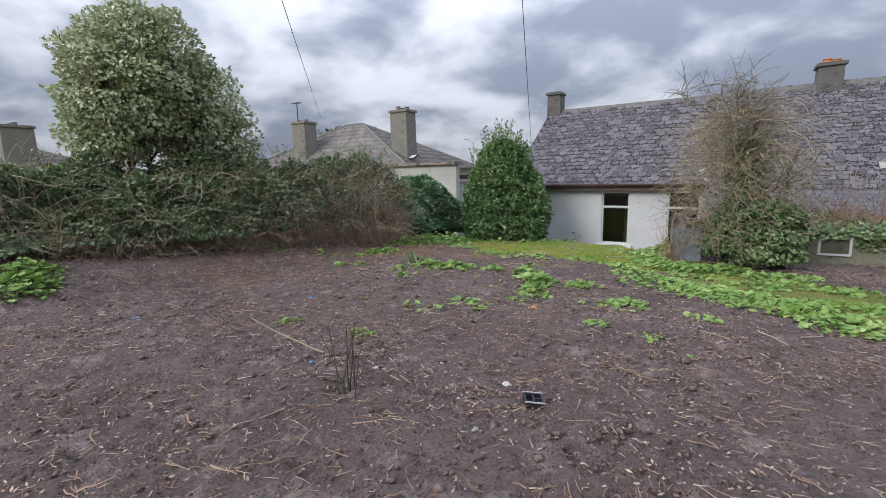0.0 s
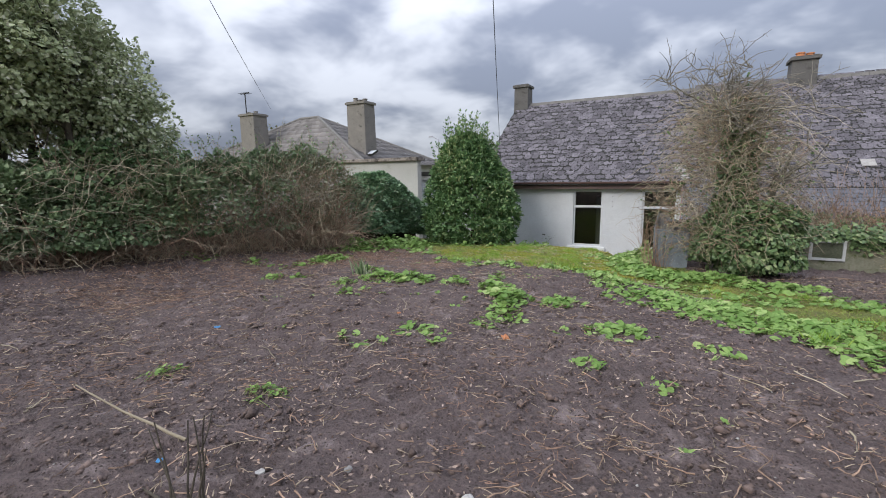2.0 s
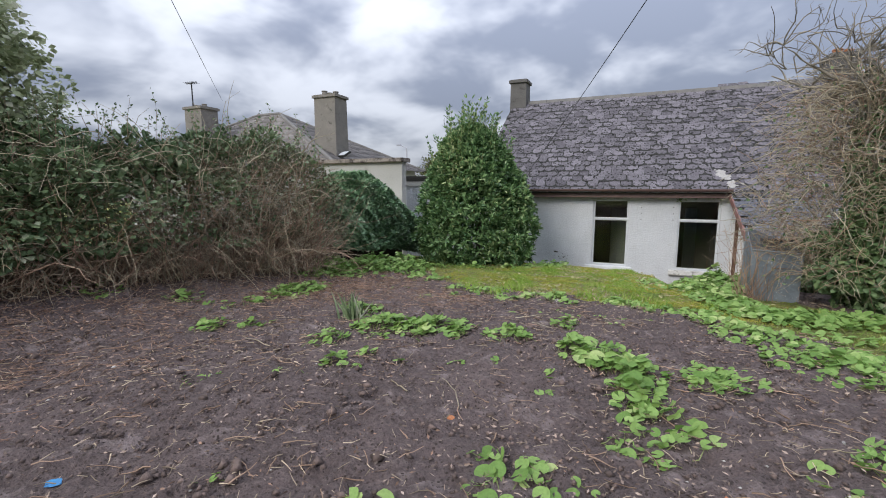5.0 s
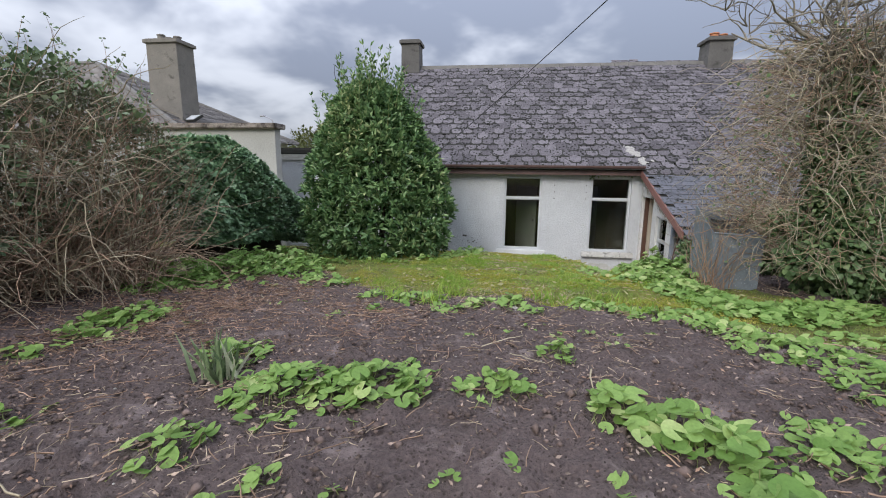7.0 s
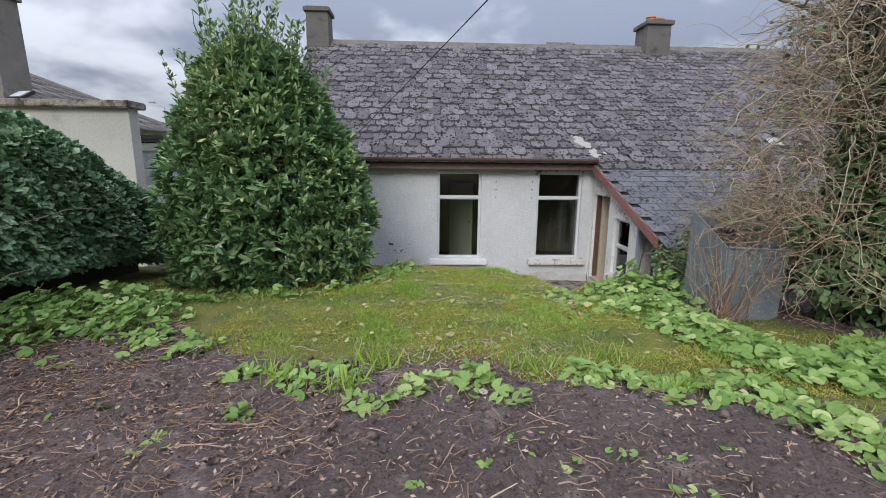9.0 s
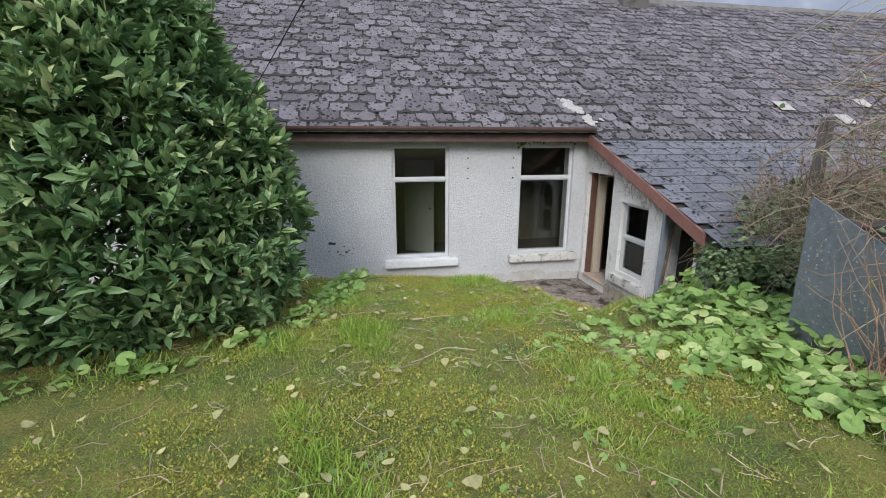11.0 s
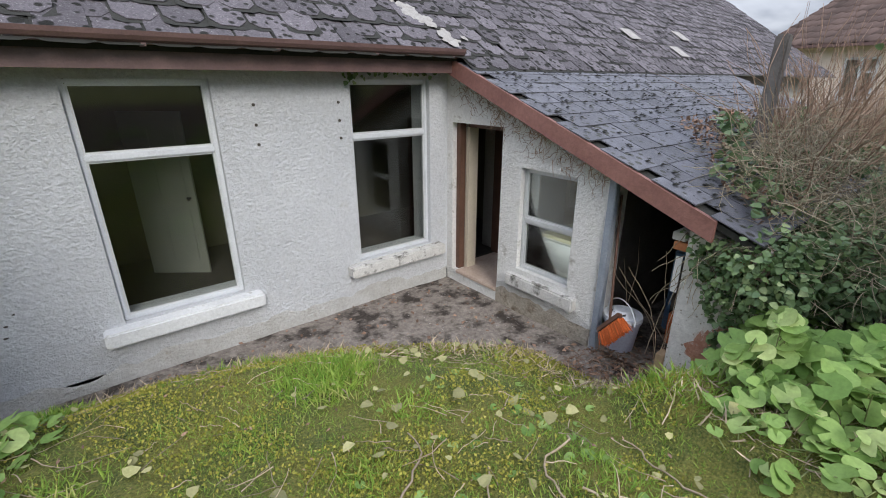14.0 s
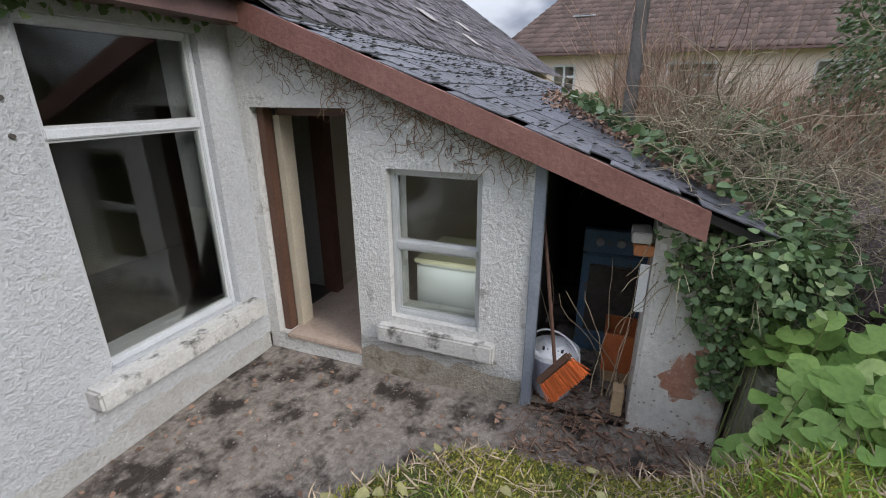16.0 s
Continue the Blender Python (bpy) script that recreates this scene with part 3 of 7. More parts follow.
# ---- patio and low walls ----
def slab(name, x0, x1, y0, y1, z, material, step=0.12, rough=0.012, depth=0.12):
    xs, ys = np.arange(x0, x1 + step / 2, step), np.arange(y0, y1 + step / 2, step)
    X, Y = np.meshgrid(xs, ys)
    Z = z + rough * noise2(X, Y, 3.0, 4) + RNG.normal(size=X.shape) * rough * 0.15
    i = np.arange(len(ys) - 1)[:, None] * len(xs) + np.arange(len(xs) - 1)[None, :]
    q = np.stack([i, i + 1, i + 1 + len(xs), i + len(xs)], 2).reshape(-1, 4)
    return raw(name, np.stack([X, Y, Z], 2).reshape(-1, 3), q, material, smooth=True)


patio = slab("patio", -6.4, 0.58, 14.4, 17.84, -0.13, M_CONC)
tagged(patio, "damp stained concrete yard strip along the cottage", "paving", kind="structure")
shed_floor = slab("shed_floor", 0.58, 3.0, 14.5, 15.7, -0.11, M_CONC)
tagged(shed_floor, "dark damp concrete floor of the lean-to shed", "floor", kind="structure")
retaining = boxes("retaining_wall", [(0.22, 2.4, 14.16, 14.38, -0.25, 0.6)], M_CONC2, bevel=0.03)
tagged(retaining, "low mossy concrete retaining wall beside the shed", "wall", kind="structure")

# ---- the cottage: walls ----
YW, XG = 17.8, 0.55
S_MAIN = (6.0 - 2.62) / (22.4 - 17.55)
S_LEAN = (2.55 - 1.33) / (17.66 - 14.55)


def main_z(y):
    return 2.62 + (y - 17.55) * S_MAIN


def lean_z(y):
    return 1.33 + (y - 14.55) * S_LEAN


WINS = ((-2.90, -1.94), (-0.70, 0.29))
WZ0, WZ1 = 0.40, 2.31
xs_cut = [-6.4, WINS[0][0], WINS[0][1], WINS[1][0], WINS[1][1], XG + 0.3]
rows_w = []
for a, b in zip(xs_cut[:-1], xs_cut[1:]):
    if (a, b) in WINS:
        rows_w += [(a, b, YW, YW + 0.36, -0.25, WZ0), (a, b, YW, YW + 0.36, WZ1, 2.6)]
    else:
        rows_w.append((a, b, YW, YW + 0.36, -0.25, 2.6))
wall_south = boxes("wall_south", rows_w, M_WALL)
tagged(wall_south, "white roughcast rear wall of the cottage", "wall", kind="structure")


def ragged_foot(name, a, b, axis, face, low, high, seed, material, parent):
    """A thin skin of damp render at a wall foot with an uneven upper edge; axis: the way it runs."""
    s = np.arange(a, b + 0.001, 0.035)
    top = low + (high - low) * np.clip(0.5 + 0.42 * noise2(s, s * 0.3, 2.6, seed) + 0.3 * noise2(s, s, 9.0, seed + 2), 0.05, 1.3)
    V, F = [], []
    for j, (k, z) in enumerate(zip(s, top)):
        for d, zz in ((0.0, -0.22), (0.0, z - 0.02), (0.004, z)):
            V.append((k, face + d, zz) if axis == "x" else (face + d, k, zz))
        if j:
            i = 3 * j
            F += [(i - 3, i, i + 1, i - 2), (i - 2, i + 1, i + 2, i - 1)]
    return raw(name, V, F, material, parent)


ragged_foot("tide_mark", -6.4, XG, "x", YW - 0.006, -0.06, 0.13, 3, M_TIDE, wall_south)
spots = bmesh.new()
for sx, sz, r in ((-3.95, 0.72, 0.028), (-3.9, 0.71, 0.022), (-3.73, 0.66, 0.012), (-3.7, 0.56, 0.02), (-3.66, 0.59, 0.014), (-3.8, 0.52, 0.012), (-3.98, 0.58, 0.01), (-3.6, 0.53, 0.012), (-3.52, 0.7, 0.009), (-3.84, 0.57, 0.016), (-3.58, 0.62, 0.01), (-3.75, 0.5, 0.009)):
    c = spots.verts.new((sx, YW - 0.004, sz))
    ring = [spots.verts.new((sx + r * 1.5 * math.cos(k * 0.785) * random.uniform(0.6, 1.2), YW - 0.004, sz + r * math.sin(k * 0.785) * random.uniform(0.6, 1.2))) for k in range(8)]
    for k in range(8):
        spots.faces.new((c, ring[k], ring[(k + 1) % 8]))
chips = part("flaked_patch", spots, M_DARK, wall_south, "dark spots where the render has flaked")
bolts = bmesh.new()
for sx in (-1.62, -0.82):
    for sz in (2.1, 1.93, 1.76):
        cyl(bolts, (sx, YW + 0.01, sz), (sx, YW - 0.014, sz), 0.016, 0.012, 8)
part("wall_plug", bolts, M_DARK, wall_south, "small dark fixing holes")

rest = bmesh.new()
box(rest, -6.4, -6.05, YW + 0.36, 27.0, -0.3, 2.6)
box(rest, 14.1, 14.45, YW, 27.0, -0.3, 2.6)
box(rest, -6.4, 14.45, 26.7, 27.0, -0.3, 2.6)
box(rest, 1.52, 14.1, YW, YW + 0.36, -0.3, 2.6)
box(rest, XG + 0.3, 1.52, YW, YW + 0.36, 1.9, 2.6)
for x in (-6.4, 14.15):
    hexa(rest, [(x, 17.6, 2.6), (x + 0.3, 17.6, 2.6), (x + 0.3, 22.4, 5.92), (x, 22.4, 5.92), (x, 27.2, 2.6), (x + 0.3, 27.2, 2.6), (x + 0.3, 22.41, 5.93), (x, 22.41, 5.93)])
wall_rest = part("wall_gable", rest, M_GREYWALL)
tagged(wall_rest, "grey rendered gable and front walls of the cottage", "wall", kind="structure")

# the gable wall of the lean-to, with a doorway and a window in it
def joined_z(y):
    """The slope where the lean-to's slates run up into the main roof."""
    return float(np.interp(y, [14.4, 17.2, 18.1, 22.4], [lean_z(14.4), lean_z(17.2), main_z(18.1), 6.0]))


DOOR, LWIN = (16.89, 17.70), (15.94, 16.61)
DZ0, DZ1, LZ0, LZ1 = 0.02, 1.85, 0.38, 1.475
gw = bmesh.new()


def gable_piece(y0, y1, z0, z1=None):
    a, b = (z1, z1) if z1 is not None else (lean_z(y0) - 0.06, lean_z(y1) - 0.06)
    hexa(gw, [(XG, y0, z0), (XG + 0.3, y0, z0), (XG + 0.3, y1, z0), (XG, y1, z0), (XG, y0, a), (XG + 0.3, y0, a), (XG + 0.3, y1, b), (XG, y1, b)])


gable_piece(15.62, LWIN[0], -0.25)
gable_piece(LWIN[0], LWIN[1], -0.25, LZ0)
gable_piece(LWIN[0], LWIN[1], LZ1)
gable_piece(LWIN[1], DOOR[0], -0.25)
gable_piece(DOOR[0], DOOR[1], -0.25, DZ0)
gable_piece(DOOR[0], YW, DZ1)
gable_piece(DOOR[1], YW, -0.25, DZ1)
bmesh.ops.recalc_face_normals(gw, faces=gw.faces)
wall_lean = part("wall_lean_to", gw, M_WALL_OLD)
tagged(wall_lean, "flaking white roughcast side wall of the lean-to with dead ivy", "wall", kind="structure")
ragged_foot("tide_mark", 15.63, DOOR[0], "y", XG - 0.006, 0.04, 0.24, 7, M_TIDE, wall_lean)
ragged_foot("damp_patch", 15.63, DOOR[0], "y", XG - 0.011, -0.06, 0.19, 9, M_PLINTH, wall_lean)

sh = bmesh.new()
hexa(sh, [(XG, 14.42, -0.25), (XG + 0.34, 14.42, -0.25), (XG + 0.34, 14.93, -0.25), (XG, 14.93, -0.25),
          (XG, 14.42, 1.2), (XG + 0.34, 14.42, 1.2), (XG + 0.34, 14.93, 1.27), (XG, 14.93, 1.27)])
bmesh.ops.bevel(sh, geom=sh.edges[:], offset=0.02, segments=2, affect="EDGES")
wall_pier = part("wall_pier", sh, M_PEEL)
tagged(wall_pier, "peeling white and red painted wall end of the shed", "wall", kind="structure")
rng_p = np.random.default_rng(5)
for pname, cy, cz, ry_, rz_, pm in (("bare_patch", 14.66, 0.32, 0.13, 0.16, M_FLAKE), ("bare_patch", 14.55, 0.55, 0.07, 0.1, M_FLAKE)):
    fan = bmesh.new()
    c_ = fan.verts.new((XG - 0.004, cy, cz))
    rim_ = [fan.verts.new((XG - 0.003, cy + ry_ * math.cos(a) * rng_p.uniform(0.6, 1.25), cz + rz_ * math.sin(a) * rng_p.uniform(0.6, 1.25))) for a in np.arange(24) * math.tau / 24]
    for i in range(24):
        fan.faces.new((c_, rim_[(i + 1) % 24], rim_[i]))
    part(pname, fan, pm, wall_pier)
# near-black inner walls: dark brick, with the gloom of the recess in the colour
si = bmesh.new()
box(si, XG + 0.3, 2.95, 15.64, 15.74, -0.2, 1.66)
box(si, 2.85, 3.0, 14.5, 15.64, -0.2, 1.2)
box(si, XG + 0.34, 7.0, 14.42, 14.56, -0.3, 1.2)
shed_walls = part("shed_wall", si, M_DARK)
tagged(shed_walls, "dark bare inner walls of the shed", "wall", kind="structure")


# ---- windows ----
def window_unit(name, x0, x1, z0, z1, transom, place, frame_mat, label):
    """A framed window in the x-z plane, facing -y, with a transom; place moves it to its wall."""
    win = empty(name, place, label, "window", kind="structure")
    f = 0.036
    fr = boxes("window_frame", [(x0, x0 + f, 0.055, 0.125, z0, z1), (x1 - f, x1, 0.055, 0.125, z0, z1), (x0 + f, x1 - f, 0.055, 0.125, z1 - f, z1), (x0 + f, x1 - f, 0.055, 0.125, z0, z0 + f)],
               frame_mat, win, bevel=0.006)
    boxes("transom", [(x0 + f, x1 - f, 0.05, 0.125, transom - 0.026, transom + 0.026)], frame_mat, win, bevel=0.006)
    g = 0.016
    for a, b in ((z0 + f, transom - 0.026), (transom + 0.026, z1 - f)):
        bd = boxes("bead", [(x0 + f, x0 + f + g, 0.07, 0.105, a, b), (x1 - f - g, x1 - f, 0.07, 0.105, a, b), (x0 + f + g, x1 - f - g, 0.07, 0.105, a, a + g), (x0 + f + g, x1 - f - g, 0.07, 0.105, b - g, b)], M_ALU, fr)
        bm = bmesh.new()
        box(bm, x0 + f + g, x1 - f - g, 0.083, 0.089, a + g, b - g)
        pane = part("pane", bm, M_GLASS, win)
        pane.visible_shadow = False
    return win


for k, (a, b) in enumerate(WINS):
    wn_ = window_unit("window_%d" % (k + 1), a, b, WZ0, WZ1, 1.75, pose(0, YW, 0), M_WHITE, "tall white framed window with a top light, dusty glass")
    sill = boxes("window_sill", [(a - 0.16, b + 0.14, -0.13, 0.053, WZ0 - 0.14, WZ0 - 0.01)], M_SILL if k == 0 else M_SILL_OLD, wn_, "thick white painted sill", bevel=0.015)
lw = window_unit("window_3", LWIN[0], LWIN[1], LZ0, LZ1, 0.93, pose(XG, 0, 0, 0, 0, -90) @ pose(0, 0, 0), M_ALU, "small grey metal framed window of the lean-to")
lw.matrix_world = Matrix(((0, 1, 0, XG), (-1, 0, 0, 15.94 + 16.61), (0, 0, 1, 0), (0, 0, 0, 1)))
boxes("window_sill", [(LWIN[0] - 0.1, LWIN[1] + 0.12, -0.07, 0.053, LZ0 - 0.2, LZ0 - 0.06)], M_SILL_OLD, lw, "dirty black streaked sill", bevel=0.015)

# ---- doorway ----
door_1 = empty("door_1", pose(XG, DOOR[0], DZ0), "open back doorway with a brown timber frame", "door", kind="structure")
dw, dh = DOOR[1] - DOOR[0], DZ1 - DZ0
boxes("door_frame", [(0.06, 0.15, dw - 0.07, dw - 0.002, -0.06, dh - 0.002), (0.16, 0.26, 0.002, 0.05, 0, dh - 0.05), (0.16, 0.26, 0.002, dw - 0.09, dh - 0.06, dh - 0.002)], M_WOODBROWN, door_1, bevel=0.006)
boxes("inner_lining", [(0.15, 0.29, dw - 0.13, dw - 0.071, 0, dh - 0.06)], M_CREAM, door_1, "cream painted lining board")
boxes("threshold", [(-0.02, 0.3, 0.0, dw - 0.09, -0.03, 0.012)], M_ROOMFLOOR, door_1, "worn pale wooden threshold", bevel=0.008)

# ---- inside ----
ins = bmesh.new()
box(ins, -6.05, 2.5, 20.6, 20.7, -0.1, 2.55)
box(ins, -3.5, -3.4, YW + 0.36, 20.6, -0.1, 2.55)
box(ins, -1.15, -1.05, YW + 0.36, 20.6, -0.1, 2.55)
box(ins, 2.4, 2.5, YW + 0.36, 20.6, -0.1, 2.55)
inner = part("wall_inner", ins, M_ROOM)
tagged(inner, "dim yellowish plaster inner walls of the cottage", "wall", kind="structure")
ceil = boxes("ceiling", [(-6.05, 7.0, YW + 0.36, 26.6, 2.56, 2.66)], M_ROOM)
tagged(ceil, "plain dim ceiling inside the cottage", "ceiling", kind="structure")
# near-black floor colour holds the shade of the unlit rooms
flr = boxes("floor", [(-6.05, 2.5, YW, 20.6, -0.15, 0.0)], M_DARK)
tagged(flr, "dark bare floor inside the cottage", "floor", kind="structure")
kfl = boxes("floor_kitchen", [(XG + 0.3, 3.0, 15.74, 17.76, -0.1, 0.024)], M_ROOMFLOOR)
tagged(kfl, "worn pinkish floor of the back kitchen", "floor", kind="structure")
ki = bmesh.new()
box(ki, 1.49, 2.9, 17.74, 17.795, 0.024, 2.4)
box(ki, 2.9, 3.0, 15.74, 17.8, 0.024, 1.75)
kin = part("wall_kitchen", ki, M_CREAM)
tagged(kin, "cream inner walls of the back kitchen", "wall", kind="structure")
idoor = empty("inner_door_frame", pose(0, 0, 0.024), "brown timber inner door frame in the back kitchen", "door frame")
boxes("jamb", [(1.38, 1.49, 17.68, 17.83, 0, 1.88)], M_WOODBROWN, idoor)
boxes("jamb", [(0.86, 0.93, 17.68, 17.83, 0, 1.88)], M_WOODBROWN, idoor)
boxes("head", [(0.93, 1.38, 17.68, 17.83, 1.8, 1.88)], M_WOODBROWN, idoor)
boxes("skirting", [(1.49, 2.9, 17.725, 17.74, 0, 0.11)], M_CREAM, idoor)


def room_door(m, label):
    d = empty("panel_door", m, label, "door")
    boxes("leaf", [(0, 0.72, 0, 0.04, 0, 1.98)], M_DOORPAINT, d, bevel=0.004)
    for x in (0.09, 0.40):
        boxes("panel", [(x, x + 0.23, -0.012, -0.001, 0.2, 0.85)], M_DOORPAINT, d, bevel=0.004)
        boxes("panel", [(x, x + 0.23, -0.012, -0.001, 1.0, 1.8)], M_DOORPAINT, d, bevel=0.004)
    bm = bmesh.new()
    cyl(bm, (0.66, 0, 0.98), (0.66, -0.05, 0.98), 0.014, 0.026, 12)
    part("door_knob", bm, M_BLACKP, d, "dark round knob")
    return d


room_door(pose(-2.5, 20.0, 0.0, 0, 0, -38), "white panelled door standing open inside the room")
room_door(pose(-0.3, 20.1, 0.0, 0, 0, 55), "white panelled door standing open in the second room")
fridge = empty("washing_machine", pose(0.9, 16.27, 0.024), "white enamel appliance with a yellowed top behind the window", "appliance")
boxes("body", [(0, 0.6, -0.3, 0.3, 0.0, 0.66)], M_ENAMEL, fridge, bevel=0.02)
boxes("top", [(-0.01, 0.61, -0.31, 0.31, 0.662, 0.70)], M_YELLOW, fridge, "yellowed edge of the top", bevel=0.008)
boxes("control_strip", [(-0.012, -0.001, -0.28, 0.28, 0.55, 0.64)], M_ENAMEL, fridge, bevel=0.004)

# ---- roofs ----
rb = bmesh.new()
hexa(rb, [(-6.55, 17.5, main_z(17.5) - 0.1), (0.44, 17.5, main_z(17.5) - 0.1), (0.44, 22.4, 5.88), (-6.55, 22.4, 5.88),
          (-6.55, 17.5, main_z(17.5) - 0.02), (0.44, 17.5, main_z(17.5) - 0.02), (0.44, 22.4, 5.97), (-6.55, 22.4, 5.97)])
hexa(rb, [(0.44, 18.1, main_z(18.1) - 0.1), (14.6, 18.1, main_z(18.1) - 0.1), (14.6, 22.4, 5.88), (0.44, 22.4, 5.88),
          (0.44, 18.1, main_z(18.1) - 0.03), (14.6, 18.1, main_z(18.1) - 0.03), (14.6, 22.4, 5.97), (0.44, 22.4, 5.97)])
hexa(rb, [(-6.55, 22.4, 5.88), (14.6, 22.4, 5.88), (14.6, 27.3, 2.5), (-6.55, 27.3, 2.5),
          (-6.55, 22.4, 5.97), (14.6, 22.4, 5.97), (14.6, 27.3, 2.6), (-6.55, 27.3, 2.6)])
roof_main = part("roof_main", rb, M_UNDER)
tagged(roof_main, "old lichen-covered honeycomb slate roof with dark gaps", "roof", kind="structure")
rl = bmesh.new()
LX0, LX1 = 0.44, 7.2
hexa(rl, [(LX0, 14.45, lean_z(14.45) - 0.07), (LX1, 14.45, lean_z(14.45) - 0.07), (LX1, 17.75, lean_z(17.75) - 0.07), (LX0, 17.75, lean_z(17.75) - 0.07),
          (LX0, 14.45, lean_z(14.45) - 0.025), (LX1, 14.45, lean_z(14.45) - 0.025), (LX1, 17.75, lean_z(17.75) - 0.025), (LX0, 17.75, lean_z(17.75) - 0.025)])
roof_lean = part("roof_lean_to", rl, M_UNDER)
tagged(roof_lean, "blue-grey slate lean-to roof littered with moss", "roof", kind="structure")

fa = bmesh.new()
hexa(fa, [(0.40, 14.72, lean_z(14.72) - 0.165), (0.438, 14.72, lean_z(14.72) - 0.165), (0.438, 17.62, 2.535 - 0.165), (0.40, 17.62, 2.535 - 0.165),
          (0.40, 14.72, lean_z(14.72) - 0.01), (0.438, 14.72, lean_z(14.72) - 0.01), (0.438, 17.62, 2.54), (0.40, 17.62, 2.54)])
fascia = part("bargeboard", fa, M_FASCIA)
tagged(fascia, "faded red-brown painted bargeboard under the slates", "trim", kind="structure")
so = boxes("soffit", [(-6.5, XG - 0.02, 17.56, YW, 2.38, 2.41), (-6.5, XG - 0.1, 17.54, 17.56, 2.37, 2.6)], M_BROWN)
tagged(so, "dark brown painted soffit and fascia board", "trim", kind="structure")

# half-round gutter
gt = bmesh.new()
prof = [(17.455 + 0.078 * math.cos(a), 2.6 + 0.078 * math.sin(a)) for a in np.linspace(math.pi, 2 * math.pi, 9)]
prof += [(17.455 + 0.07 * math.cos(a), 2.6 + 0.07 * math.sin(a)) for a in np.linspace(2 * math.pi, math.pi, 9)]
ends = [[gt.verts.new((x, y, z)) for y, z in prof] for x in (-6.5, 0.46)]
for i in range(len(prof)):
    j = (i + 1) % len(prof)
    gt.faces.new((ends[0][i], ends[1][i], ends[1][j], ends[0][j]))
gt.faces.new(ends[1])
gt.faces.new(ends[0][::-1])
gutter = empty("gutter", pose(0, 0, 0), "brown half-round plastic gutter along the eaves", "gutter")
part("channel", gt, M_BROWN, gutter)
for x in np.arange(-6.0, 0.4, 0.9):
    boxes("bracket", [(x, x + 0.03, 17.405, 17.545, 2.51, 2.53)], M_BROWN, gutter)
bm = bmesh.new()
cyl(bm, (0.43, 17.50, 2.54), (0.43, 17.64, 2.47), 0.032, 0.032, 12)
cyl(bm, (0.43, 17.64, 2.47), (0.43, 17.72, 2.40), 0.032, 0.028, 12)
part("outlet", bm, M_BROWN, gutter)

ro = bmesh.new()
for k in range(47):
    x = -6.55 + k * 0.45
    hexa(ro, [(x, 22.26, 5.88), (x + 0.442, 22.26, 5.88), (x + 0.442, 22.54, 5.88), (x, 22.54, 5.88), (x, 22.34, 6.04), (x + 0.442, 22.34, 6.04), (x + 0.442, 22.46, 6.04), (x, 22.46, 6.04)])
ridge = part("ridge_tiles", ro, M_RIDGE)
tagged(ridge, "weathered grey ridge tiles along the roof top", "roof ridge", kind="structure")


def slate_shape(w, h, cut, thick=0.007, g=0.026):
    """A slate lying in its own x-y plane, its lower edge at y = 0, lower corners cut."""
    if cut:
        p = [(-w / 2, h), (-w / 2, cut), (-w / 2 + cut * 0.8, 0), (w / 2 - cut * 0.8, 0), (w / 2, cut), (w / 2, h)]
    else:
        p = [(-w / 2, h), (-w / 2, 0), (w / 2, 0), (w / 2, h)]
    n = len(p)
    v = [(x, y, 0) for x, y in p] + [(x, y, thick) for x, y in p]
    f = [tuple(range(n, 2 * n)), tuple(range(n))[::-1]] + [(i, (i + 1) % n, n + (i + 1) % n, n + i) for i in range(n)]
    # a dark mossy edging that shows in the joint below and beside the slate
    v += [(-w / 2 - g * 0.4, h * 0.66, -0.001), (-w / 2 - g * 0.4, -g + cut * 0.35, -0.001), (w / 2 + g * 0.4, -g + cut * 0.35, -0.001), (w / 2 + g * 0.4, h * 0.66, -0.001),
          (-w / 2 + cut * 0.5, -g, -0.001), (w / 2 - cut * 0.5, -g, -0.001)]
    k = 2 * n
    f.append((k, k + 1, k + 4, k + 5, k + 2, k + 3))
    return v, f


def slate_mesh(name, w, h, cut, material, g):
    mesh = bpy.data.meshes.new(name)
    v, f = slate_shape(w, h, cut, g=g)
    mesh.from_pydata(v, [], f)
    mesh.materials.append(material)
    mesh.materials.append(M_UNDER)
    mesh.polygons[len(f) - 1].material_index = 1
    return mesh


